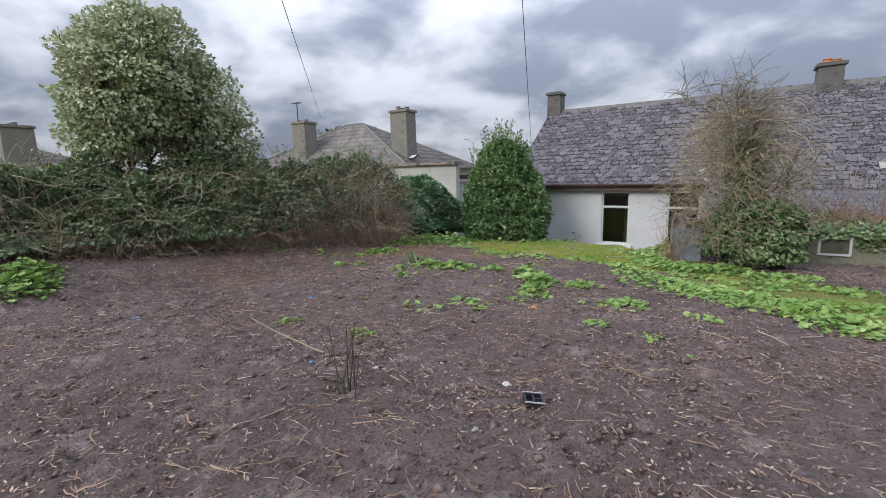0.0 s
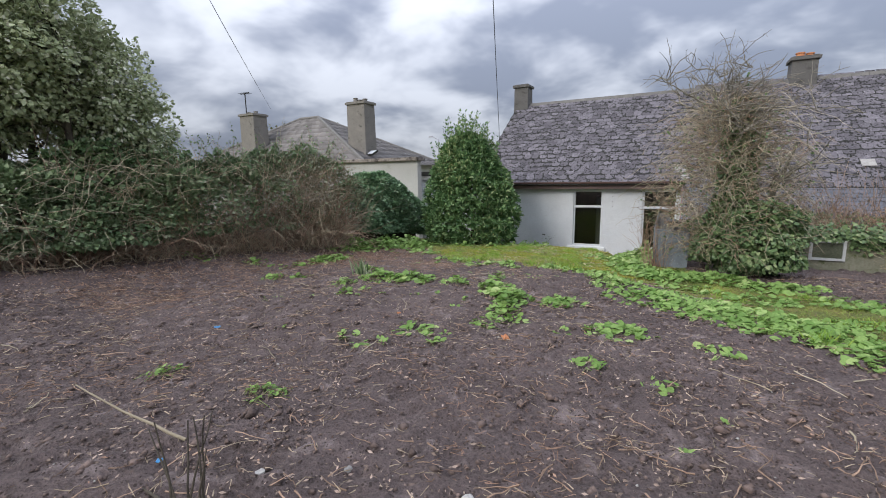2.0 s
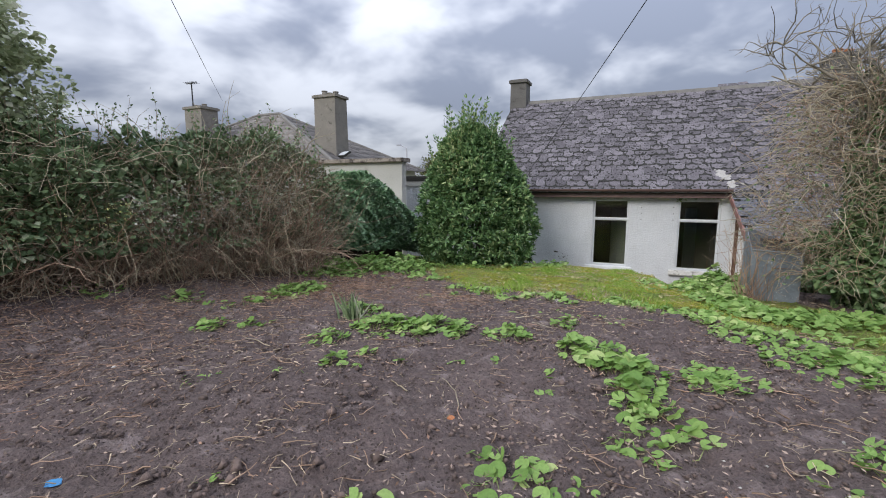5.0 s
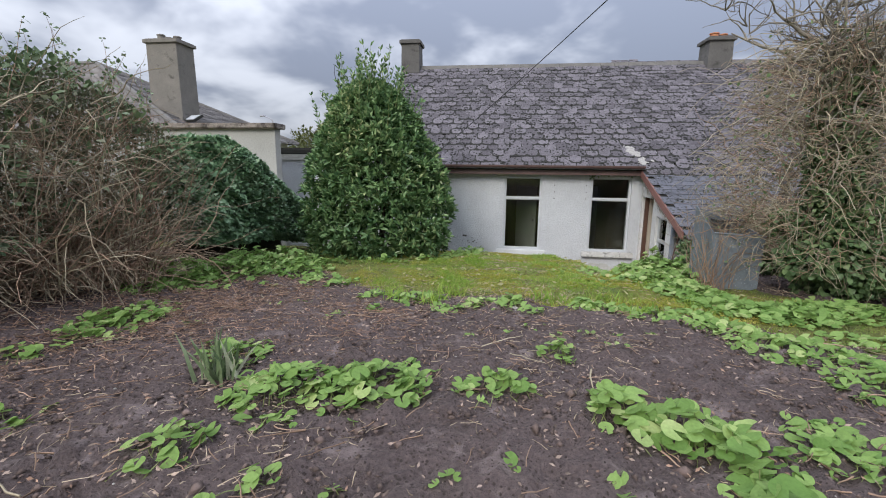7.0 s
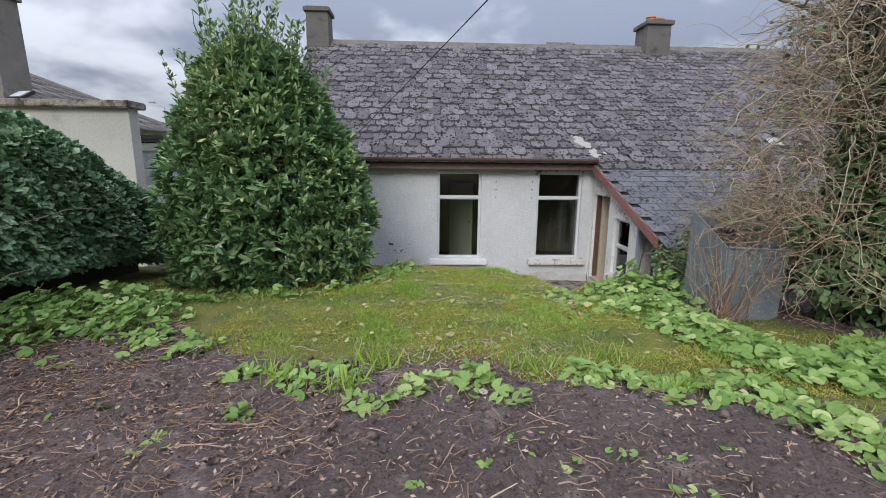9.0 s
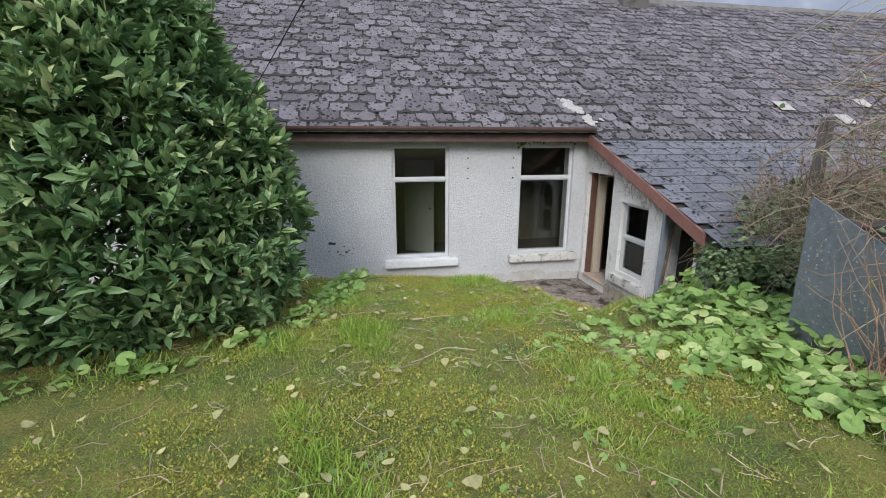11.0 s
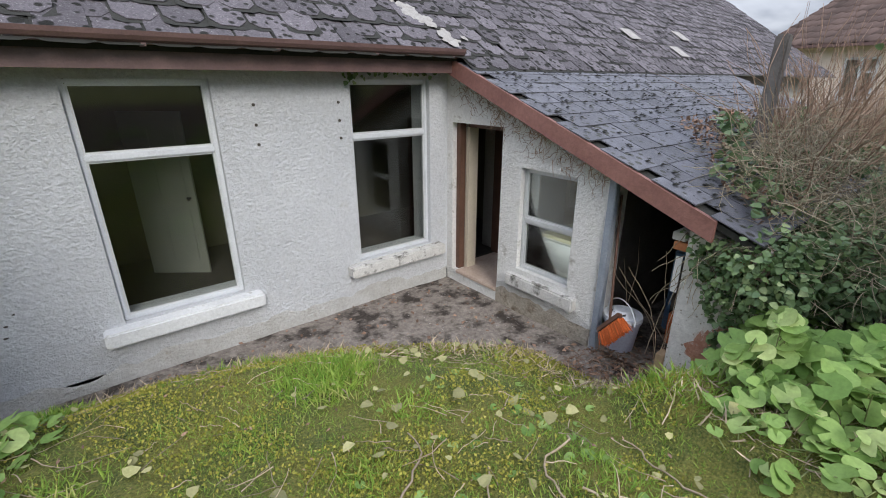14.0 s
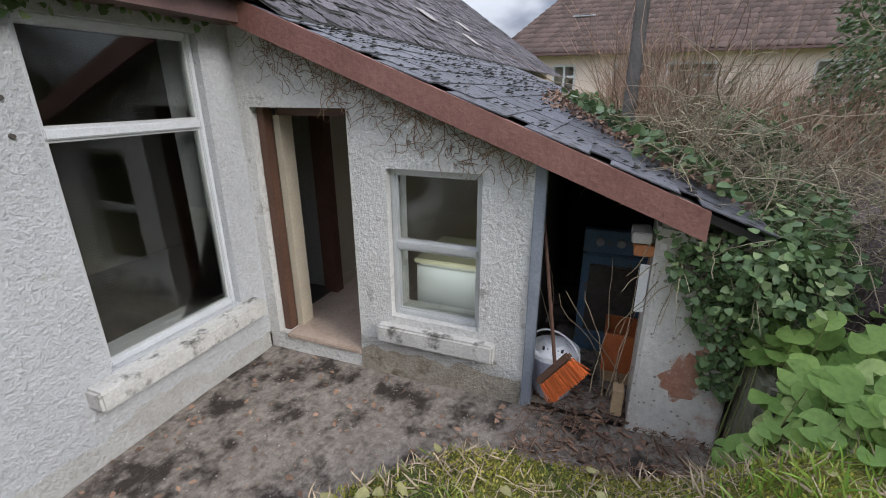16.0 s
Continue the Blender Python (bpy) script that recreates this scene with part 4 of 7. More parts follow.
def slating(parent, x0, x1, y0, zf, slope, w, e, rows, cut, material, is_near, seed, wob=1.0, g=0.026):
    """Courses of slates up a slope; those that is_near names are single objects, the others one mesh."""
    rng = np.random.default_rng(seed)
    gap = 0.008 + g * 0.4
    shape = slate_mesh("slate", w - gap, e * 1.5, cut, material, g)
    bv, bf = slate_shape(w - gap, e * 1.5, cut, g=g)
    bv = np.array(bv)
    V, F, count = [], [], 0
    y = y0
    for r in range(rows):
        ang = math.atan((zf(y + 0.12) - zf(y)) / 0.12)
        if r:
            y += e * math.cos(ang)
        off = (r % 2) * w / 2
        for x in np.arange(x0 + off, x1, w):
            m = pose(x + rng.normal() * 0.006 * wob, y + rng.normal() * 0.006 * wob, zf(y) + 0.006, math.degrees(ang) - (2.2 if cut else 1.5) + rng.normal() * 0.7 * wob, rng.normal() * 0.6 * wob, rng.normal() * 1.3 * wob)
            if is_near(x, r) and count < 300:
                ob = new("slate", shape)
                ob.matrix_world = m
                ob.parent = parent
                count += 1
            else:
                k = len(V) * len(bv)
                V.append(bv @ np.array(m.to_3x3()).T + np.array(m.translation))
                F += [tuple(i + k for i in f) for f in bf]
    mesh = bpy.data.meshes.new("slates")
    mesh.from_pydata(np.vstack(V).tolist(), [], F)
    ob = link_mesh("slates", mesh, material, parent)
    mesh.materials.append(M_UNDER)
    for i in range(len(bf) - 1, len(F), len(bf)):
        mesh.polygons[i].material_index = 1
    ob["kind"] = "stuff"


# ---- chimneys ----
def chimney(x0, x1, y0, y1, zb, zt, pots, label, m=None):
    m = m or M_CHIM2
    c = empty("chimney", pose((x0 + x1) / 2, (y0 + y1) / 2, zb), label, "chimney", "chimneys")
    ax, ay, h = (x1 - x0) / 2, (y1 - y0) / 2, zt - zb
    bm = bmesh.new()
    hexa(bm, [(-ax, -ay, 0), (ax, -ay, 0), (ax, ay, 0), (-ax, ay, 0), (-ax * 0.95, -ay * 0.95, h - 0.14), (ax * 0.95, -ay * 0.95, h - 0.14), (ax * 0.95, ay * 0.95, h - 0.14), (-ax * 0.95, ay * 0.95, h - 0.14)])
    part("shaft", bm, m, c)
    boxes("cap", [(-ax - 0.05, ax + 0.05, -ay - 0.05, ay + 0.05, h - 0.14, h - 0.03), (-ax, ax, -ay, ay, h - 0.03, h)], m, c, bevel=0.01)
    for px, r, ph, pm in pots:
        bm = bmesh.new()
        cyl(bm, (px, 0, h), (px, 0, h + ph), r, r * 0.85, 14)
        cyl(bm, (px, 0, h + ph), (px, 0, h + ph + 0.03), r * 1.05, r * 1.0, 14)
        part("pot", bm, pm, c)
    return c


chimney(-6.6, -5.95, 22.05, 22.75, 5.4, 6.86, [], "short grey rendered chimney at the roof's end")
ch2 = chimney(3.45, 4.2, 22.0, 22.8, 5.2, 6.72, [(-0.1, 0.14, 0.14, M_POT), (0.17, 0.13, 0.1, M_POT)], "grey rendered chimney with low orange terracotta pots")
fl = boxes("flashing", [(-0.46, 0.46, -0.55, -0.4, 0.2, 0.28)], M_LEAD, ch2, "pale mortar flashing at its foot")
chimney(13.3, 14.5, 22.0, 22.8, 5.2, 6.75, [], "broad stone chimney at the far gable")

# ---- the neighbour's bungalow behind the hedge ----
nb = empty("bungalow", pose(0, 0, 0), "grey rendered bungalow with a hipped tiled roof behind the hedge", "house")
bm = bmesh.new()
box(bm, -26.6, -13.2, 19.4, 26.6, -0.3, 3.55)
part("wall", bm, M_GREYWALL, nb)


def hip_roof(x0, x1, y0, y1, ze, zr, inset, material, parent, e=0.36):
    """A hipped roof in raised courses of tile."""
    ym = (y0 + y1) / 2
    V, F = [], []
    n = int((ym - y0) / e)
    for k in range(n):
        a, b = k / n, (k + 1) / n
        for s in (0, 1):
            ya, yb = (y0 + (ym - y0) * a, y0 + (ym - y0) * b) if s == 0 else (y1 + (ym - y1) * a, y1 + (ym - y1) * b)
            xa, xb, xc, xd = x0 + inset * a, x1 - inset * a, x1 - inset * b, x0 + inset * b
            za, zb = ze + (zr - ze) * a + 0.04, ze + (zr - ze) * b
            m = max(1, int((xb - xa) / 0.33))
            for j in range(m):
                p, q = j / m, (j + 1) / m
                i = len(V)
                lift = 0.012 * (j % 2)
                V += [(xa + (xb - xa) * p, ya, za + lift), (xa + (xb - xa) * q, ya, za + lift), (xd + (xc - xd) * q, yb, zb + lift), (xd + (xc - xd) * p, yb, zb + lift),
                      (xa + (xb - xa) * p, ya, za - 0.05), (xa + (xb - xa) * q, ya, za - 0.05)]
                F += [(i, i + 1, i + 2, i + 3), (i + 4, i + 5, i + 1, i)]
        for s in (0, 1):
            xa, xb = (x0 + inset * a, x0 + inset * b) if s == 0 else (x1 - inset * a, x1 - inset * b)
            ya, yb, yc, yd = y0 + (ym - y0) * a, y1 + (ym - y1) * a, y1 + (ym - y1) * b, y0 + (ym - y0) * b
            za, zb = ze + (zr - ze) * a + 0.04, ze + (zr - ze) * b
            m = max(1, int((yb - ya) / 0.33))
            for j in range(m):
                p, q = j / m, (j + 1) / m
                i = len(V)
                lift = 0.012 * (j % 2)
                V += [(xa, ya + (yb - ya) * p, za + lift), (xa, ya + (yb - ya) * q, za + lift), (xb, yd + (yc - yd) * q, zb + lift), (xb, yd + (yc - yd) * p, zb + lift),
                      (xa, ya + (yb - ya) * p, za - 0.05), (xa, ya + (yb - ya) * q, za - 0.05)]
                F += [(i, i + 1, i + 2, i + 3), (i + 4, i + 5, i + 1, i)]
    roof = raw("roof", np.array(V), np.array(F), material, parent)
    bm = bmesh.new()
    cyl(bm, (x0 + inset, ym, zr), (x1 - inset, ym, zr), 0.1, 0.1, 8)
    for cx, cy, rx in ((x0, y0, x0 + inset), (x0, y1, x0 + inset), (x1, y0, x1 - inset), (x1, y1, x1 - inset)):
        cyl(bm, (cx, cy, ze + 0.03), (rx, ym, zr), 0.09, 0.09, 8)
    part("ridge", bm, M_RIDGE, roof)
    return roof


hip_roof(-27.5, -12.8, 19.0, 27.0, 3.5, 6.5, 6.6, M_TILE2, nb)
nc = chimney(-15.0, -13.85, 20.4, 21.3, 3.6, 6.65, [(-0.3, 0.13, 0.2, M_CHIM), (-0.02, 0.12, 0.1, M_CHIM), (0.3, 0.13, 0.12, M_CHIM)], "tall grey rendered chimney with short pots", M_CHIM)
chimney(-22.6, -21.4, 19.9, 20.9, 3.6, 6.6, [(-0.3, 0.12, 0.1, M_CHIM), (0.25, 0.12, 0.12, M_CHIM)], "grey rendered chimney with short pots on the bungalow", M_CHIM)
fx = empty("parapet_wall", pose(0, 0, 0), "cream rendered tall garden wall with a grey coping", "wall")
boxes("wall", [(-14.8, -9.1, 17.6, 17.9, -0.3, 3.5)], M_GREYWALL, fx)
boxes("coping", [(-14.95, -9.0, 17.45, 18.05, 3.5, 3.64)], M_CONC, fx, "grey concrete coping", bevel=0.02)
sx_ = empty("side_porch", pose(0, 0, 0), "low grey side porch with a dark felt roof", "building")
boxes("wall", [(-10.4, -7.3, 19.05, 20.4, -0.3, 2.7)], M_WALL, sx_)
boxes("roof_slab", [(-10.45, -7.2, 18.96, 20.5, 2.87, 2.95), (-10.4, -7.25, 19.0, 20.5, 2.95, 3.06)], M_UNDER, sx_, "dark felt roof edge", bevel=0.02)
boxes("fascia", [(-10.4, -7.25, 18.99, 20.45, 2.7, 2.868)], M_GREYWALL, sx_, "grey fascia board")
vl = empty("roof_light", pose(-13.6, 20.6, 4.05, 32, 0, -20), "small tilted roof window on the bungalow", "roof window")
boxes("frame", [(-0.3, 0.3, -0.2, 0.2, 0, 0.07)], M_UNDER, vl)
boxes("pane", [(-0.24, 0.24, -0.15, 0.15, 0.074, 0.09)], M_WHITE, vl)
an = empty("aerial", pose(-22.3, 20.2, 6.3), "thin television aerial on a pole by the chimney", "aerial")
bm = bmesh.new()
cyl(bm, (0, 0, -0.6), (0, 0, 1.5), 0.035, 0.03, 6)
part("mast", bm, M_WIRE, an)
bm = bmesh.new()
cyl(bm, (-0.35, 0, 1.45), (0.35, 0, 1.5), 0.02, 0.02, 6)
for k in range(5):
    cyl(bm, (-0.3 + 0.15 * k, -0.22, 1.47), (-0.3 + 0.15 * k, 0.22, 1.47), 0.012, 0.012, 5)
part("boom", bm, M_WIRE, an)

far_b = empty("far_bungalow", pose(0, 0, 0), "distant grey roofed house beyond the hedge", "house")
boxes("wall", [(-41, -31, 2.0, 11.5, 0.0, 4.2)], M_GREYWALL, far_b)
hip_roof(-41.3, -30.6, 1.6, 11.9, 4.1, 6.3, 4.8, M_TILE2, far_b, 0.5)
chimney(-31.6, -30.2, 8.0, 9.4, 3.9, 6.1, [(-0.3, 0.14, 0.12, M_CHIM), (0.3, 0.14, 0.12, M_CHIM)], "distant grey rendered chimney of another house", M_CHIM)

# ---- the house across the lane ----
eh = empty("cream_house", pose(0, 0, 0), "cream rendered house with a brown tiled hipped roof", "house")
EW = ((14.15, 15.9), (11.5, 13.6), (6.2, 8.0), (17.6, 18.7))
bm = bmesh.new()
cuts = sorted(v for p in EW for v in p)
cuts = [2.0] + cuts + [21.2]
for a, b in zip(cuts[:-1], cuts[1:]):
    if (a, b) in EW:
        box(bm, 22, 22.3, a, b, -0.3, 1.6)
        box(bm, 22, 22.3, a, b, 3.2, 3.7)
    else:
        box(bm, 22, 22.3, a, b, -0.3, 3.7)
box(bm, 22.3, 30, 2.0, 2.3, -0.3, 3.7)
box(bm, 22.3, 30, 20.9, 21.2, -0.3, 3.7)
box(bm, 22.45, 22.5, 2.3, 20.9, -0.3, 3.7)
part("wall", bm, M_CREAMWALL, eh)
for a, b in EW:
    w = boxes("window", [(22.02, 22.1, a, a + 0.09, 1.6, 3.2), (22.02, 22.1, b - 0.09, b, 1.6, 3.2), (22.02, 22.1, a + 0.09, b - 0.09, 1.6, 1.69), (22.02, 22.1, a + 0.09, b - 0.09, 3.11, 3.2),
                         (22.02, 22.1, (a + b) / 2 - 0.05, (a + b) / 2 + 0.05, 1.69, 3.11), (22.02, 22.1, a + 0.09, (a + b) / 2 - 0.05, 2.6, 2.69)], M_WHITE, eh)
    boxes("sill", [(21.88, 22.0, a - 0.1, b + 0.1, 1.48, 1.6)], M_SILL, w)
    p_ = boxes("pane", [(22.2, 22.21, a, b, 1.6, 3.2)], M_GLASS, w)
V, F = [], []
ncr = 15
for k in range(ncr):
    a, b = k / ncr, (k + 1) / ncr
    xa, xb, za, zb = 21.5 + 4.6 * a, 21.5 + 4.6 * b, 3.72 + 3.7 * a + 0.05, 3.72 + 3.7 * b
    ya, yb = 21.7 - 3.4 * a, 21.7 - 3.4 * b
    m = 60
    for j in range(m):
        p, q = 1.2 + (ya - 1.2) * j / m, 1.2 + (ya - 1.2) * (j + 1) / m
        r, s = 1.2 + (yb - 1.2) * j / m, 1.2 + (yb - 1.2) * (j + 1) / m
        mid, mid2 = (p + q) / 2, (r + s) / 2
        i = len(V)
        V += [(xa, p, za), (xa, mid, za + 0.05), (xa, q, za), (xb, s, zb), (xb, mid2, zb + 0.05), (xb, r, zb), (xa, p, za - 0.07), (xa, q, za - 0.07), (xa, mid, za - 0.02)]
        F += [(i, i + 1, i + 4, i + 5), (i + 1, i + 2, i + 3, i + 4), (i + 6, i + 8, i + 1, i), (i + 8, i + 7, i + 2, i + 1)]
raw("roof", np.array(V), np.array(F), M_TILE, eh)
bm = bmesh.new()
hexa(bm, [(21.6, 1.3, 3.64), (30.4, 1.3, 3.64), (30.4, 21.6, 3.64), (21.6, 21.6, 3.64), (26.05, 1.3, 7.36), (26.15, 1.3, 7.36), (26.15, 18.2, 7.36), (26.05, 18.2, 7.36)])
part("roof_structure", bm, M_TILE, eh)
boxes("gutter", [(21.38, 21.5, 1.3, 21.6, 3.58, 3.7)], M_BROWN, eh, "dark brown gutter", bevel=0.02)
boxes("downpipe", [(21.86, 21.95, 13.85, 13.95, 0.2, 3.6)], M_BROWN, eh, "dark downpipe")
sk = boxes("skylight", [(22.95, 23.0, 17.2, 18.3, 4.95, 5.0)], M_WHITE, eh)
sk.matrix_world = pose(23.6, 17.6, 5.52, 0, -38.8, 0) @ pose(-22.97, -17.75, -4.97)
boxes("pane", [(22.97, 23.02, 17.35, 18.15, 4.96, 5.06)], M_GLASS, sk)

# ---- plants ----
def tube_part(name, sets, material, parent, label=""):
    V, F, k = [], [], 0
    for v, f in sets:
        V.append(v)
        F.append(f + k)
        k += len(v)
    ob = raw(name, np.vstack(V), np.vstack(F), material, parent, label)
    if name != "trunk":
        ob["kind"] = "stuff"
    return ob


def hedge_row(pts, half, zt, n_leaf, n_twig, leaf_mt, rng, size=(0.05, 0.1), low=0.25, lumps=0.35):
    """Places and directions of leaves over the skin of a hedge along pts (k, 2), with heights zt (k)."""
    pts, zt = np.array(pts, float), np.array(zt, float)
    seg = np.concatenate([[0], np.cumsum(np.hypot(*np.diff(pts, axis=0).T))])
    s = rng.uniform(0, seg[-1], n_leaf)
    cx, cy = np.interp(s, seg, pts[:, 0]), np.interp(s, seg, pts[:, 1])
    top = np.interp(s, seg, zt)
    t = np.gradient(pts, axis=0)
    tx, ty = np.interp(s, seg, t[:, 0]), np.interp(s, seg, t[:, 1])
    L = np.hypot(tx, ty)
    nx, ny = ty / L, -tx / L
    zg = ground_z(cx, cy)
    a = rng.uniform(-0.35, math.pi + 0.35, n_leaf)
    depth = 1 - 0.55 * rng.random(n_leaf) ** 2.5
    lump = 1 + lumps * noise2(s * 1.0, a * 1.6 + s * 0.3, 1.7, 2) + 0.12 * noise2(s, a * 2, 5.0, 6)
    r = depth * lump
    h = (top - zg)
    x = cx + nx * np.cos(a) * half * r
    y = cy + ny * np.cos(a) * half * r
    z = zg + h * low + np.maximum(np.sin(a), -0.6) * h * (1 - low) * (0.5 + 0.5 * r) * np.where(np.sin(a) > 0, 1, low * 1.2)
    pos = np.stack([x, y, z], 1)
    out = np.stack([nx * np.cos(a), ny * np.cos(a), np.sin(a) + 0.2], 1)
    return pos, out


def leaf_part(name, tmpl, pos, out, size, material, parent, rng, spread=0.8, droop=0.25, label=""):
    along = out + unit(len(pos), rng) * spread
    along[:, 2] -= droop
    up = out + unit(len(pos), rng) * 0.5 + np.array([0, 0, 0.6])
    v, f = leaves(tmpl, pos, along, up, size)
    return raw(name, v, f, material, parent, label)


# the hedge along the garden's side
rng = np.random.default_rng(11)
H_LINE = [(-11.4, -3.5), (-10.9, 0.5), (-10.3, 3.5), (-9.6, 6.2), (-9.0, 8.6), (-8.45, 10.6), (-8.25, 12.0)]
H_TOP = [3.2, 3.2, 3.15, 3.25, 3.35, 3.5, 3.15]
hedge = empty("hedge", pose(-9.6, 6, 1.3), "overgrown hedge of dark leaves and brown bramble stems", "hedge")
inv = hedge.matrix_world.inverted()
pos, out = hedge_row(H_LINE, 1.15, H_TOP, 120000, 0, None, rng, low=0.25, lumps=0.5)
rag = noise2(pos[:, 1] * 1.2, pos[:, 2] * 1.5, 2.0, 17)
pos[:, 2] += 0.22 * noise2(pos[:, 1], pos[:, 0], 4.5, 23) * smooth01(2.2, 3.2, pos[:, 2])
keep = (pos[:, 1] < 10.0 + rng.normal(size=len(pos)) * 0.9) & (rng.random(len(pos)) < 1 - smooth01(6.5, 9.5, pos[:, 1]) * smooth01(0.3, -0.4, rag) * 0.75) & (pos[:, 2] > ground_z(pos[:, 0], pos[:, 1]) + 0.35 + 0.65 * smooth01(6.5, 10, pos[:, 1]) + 0.5 * noise2(pos[:, 1] * 1.5, pos[:, 0], 2.0, 4) + 0.25 * rng.normal(size=len(pos)))
leaf_part("foliage", LEAF2, pos[keep], out[keep], rng.uniform(0.06, 0.125, keep.sum()), M_HEDGE, hedge, rng, label="dark green bramble and privet leaves")
pos, out = hedge_row(H_LINE[3:], 1.0, H_TOP[3:], 30000, 0, None, rng, low=0.3)
keep = pos[:, 1] > 9.2 + rng.normal(size=len(pos)) * 0.8
leaf_part("dusty_foliage", LEAF2, pos[keep], out[keep], rng.uniform(0.04, 0.075, keep.sum()), M_DUSTY, hedge, rng, label="greyish seed heads and faded leaves")
n = 3300
s = 0.87 - 0.87 * rng.uniform(0, 1, n) ** 1.7
hl = np.array(H_LINE)
hx, hy = np.interp(s * 6, range(7), hl[:, 0]), np.interp(s * 6, range(7), hl[:, 1])
st = np.stack([hx + rng.uniform(0.1, 1.15, n), hy + rng.normal(size=n) * 0.2, ground_z(hx + 0.8, hy)], 1)
hd = np.stack([rng.normal(size=n) * 0.35, rng.normal(size=n) * 0.4, np.ones(n)], 1)
p1 = wander(st, hd, 10, rng.uniform(0.05, 0.17 + 0.1 * smooth01(6.5, 9, hy), n), rng, 0.012, 0.27)
dead_third = n // 3
tube_part("stem", [tubes(p1[dead_third:], rng.uniform(0.004, 0.011, n - dead_third), 0.002)], M_BRAMBLE, hedge, "tangled brown stems at the hedge foot")
tube_part("dead_stem", [tubes(p1[:dead_third], rng.uniform(0.004, 0.011, dead_third), 0.002)], M_TWIG, hedge, "dry grey-brown stems through the leaves")
n = 1700
s = rng.uniform(0.5, 0.93, n)
hx, hy = np.interp(s * 6, range(7), hl[:, 0]), np.interp(s * 6, range(7), hl[:, 1])
st = np.stack([hx + rng.uniform(-0.3, 1.0, n), hy + rng.normal(size=n) * 0.25, rng.uniform(2.0, 3.1, n)], 1)
p1 = wander(st, np.stack([rng.normal(size=n) * 0.8 + 0.2, rng.normal(size=n) * 0.8, rng.uniform(-0.2, 1.2, n)], 1), 8, rng.uniform(0.04, 0.1, n), rng, 0.04, 0.36)
tube_part("twig", [tubes(p1, rng.uniform(0.002, 0.0055, n), 0.0015)], M_BRAMBLE, hedge, "fine brown twigs over the hedge top")
n = 800
s = rng.uniform(0, 0.84, n)
hx, hy = np.interp(s * 6, range(7), hl[:, 0]), np.interp(s * 6, range(7), hl[:, 1])
st = np.stack([hx + rng.uniform(0.2, 1.35, n), hy, rng.uniform(1.7, 3.2, n)], 1)
hd = np.stack([rng.uniform(0.2, 1, n), rng.normal(size=n), rng.uniform(-0.3, 1.8, n)], 1)
p2 = wander(st, hd, 10, rng.uniform(0.06, 0.16, n), rng, 0.09, 0.2)
tube_part("cane", [tubes(p2, rng.uniform(0.005, 0.01, n), 0.002)], M_TWIG, hedge, "pale arching bramble canes")
n = 300
s = rng.uniform(0.05, 0.95, n)
hx, hy = np.interp(s * 6, range(7), hl[:, 0]), np.interp(s * 6, range(7), hl[:, 1])
st = np.stack([hx + rng.uniform(-0.5, 0.8, n), hy, np.interp(s * 6, range(7), H_TOP) - rng.uniform(0.1, 0.5, n)], 1)
ps = wander(st, np.stack([rng.normal(size=n) * 0.3, rng.normal(size=n) * 0.3, np.ones(n)], 1), 7, rng.uniform(0.06, 0.16, n), rng, 0.0, 0.14)
tube_part("shoot", [tubes(ps, 0.006, 0.002)], M_BRAMBLE, hedge, "upright brown shoots above the hedge")
pp = ps[:, 1:].reshape(-1, 3).repeat(3, 0)
pp = pp + rng.normal(size=pp.shape) * 0.02
leaf_part("shoot_leaves", LEAF2, pp, unit(len(pp), rng), rng.uniform(0.03, 0.07, len(pp)), M_HEDGE, hedge, rng, 0.5, 0.1)
n = 2300
s = rng.uniform(0, 0.92, n)
hx, hy = np.interp(s * 6, range(7), hl[:, 0]), np.interp(s * 6, range(7), hl[:, 1])
st = np.stack([hx + rng.uniform(0.4, 1.25, n), hy + rng.normal(size=n) * 0.3, np.zeros(n)], 1)
st[:, 2] = ground_z(st[:, 0], st[:, 1]) + rng.uniform(0.0, 0.55, n)
hd = np.stack([rng.uniform(-0.2, 0.8, n), rng.normal(size=n), rng.normal(size=n) * 0.35 - 0.1], 1)
p3 = wander(st, hd, 7, rng.uniform(0.04, 0.12, n), rng, 0.06, 0.38)
p3[:, :, 2] = np.maximum(p3[:, :, 2], ground_z(p3[:, :, 0], p3[:, :, 1]) + 0.004)
tube_part("dead_stalk", [tubes(p3, rng.uniform(0.003, 0.006, n), 0.002)], M_STRAW, hedge, "dry fallen stalks under the hedge")
for o in hedge.children:
    o.matrix_parent_inverse = inv

# ivy that covers the boundary wall beside the laurel
rng = np.random.default_rng(12)
ivy_b = empty("ivy_bush", pose(-8.1, 13.9, 0.8), "dense dark ivy bush over the boundary", "bush")
pos, out = hedge_row([(-8.4, 12.3), (-8.35, 13.2), (-8.3, 14.2), (-8.25, 15.3), (-8.2, 16.4)], 0.75, [2.7, 3.0, 2.95, 2.35, 1.7], 34000, 0, None, rng, low=0.22, lumps=0.2)
leaf_part("foliage", IVY, pos, out, rng.uniform(0.055, 0.105, len(pos)), M_IVYBUSH, ivy_b, rng, 0.7, 0.5)
# dark box added inside the bush, meant to stay unseen behind the leaves
boxes("stump", [(-8.5, -8.2, 12.6, 16.0, 0.3, 1.3)], M_DARKBARK, ivy_b, "dark filler box inside the ivy", bevel=0.1)
for o in ivy_b.children:
    o.matrix_parent_inverse = ivy_b.matrix_world.inverted()


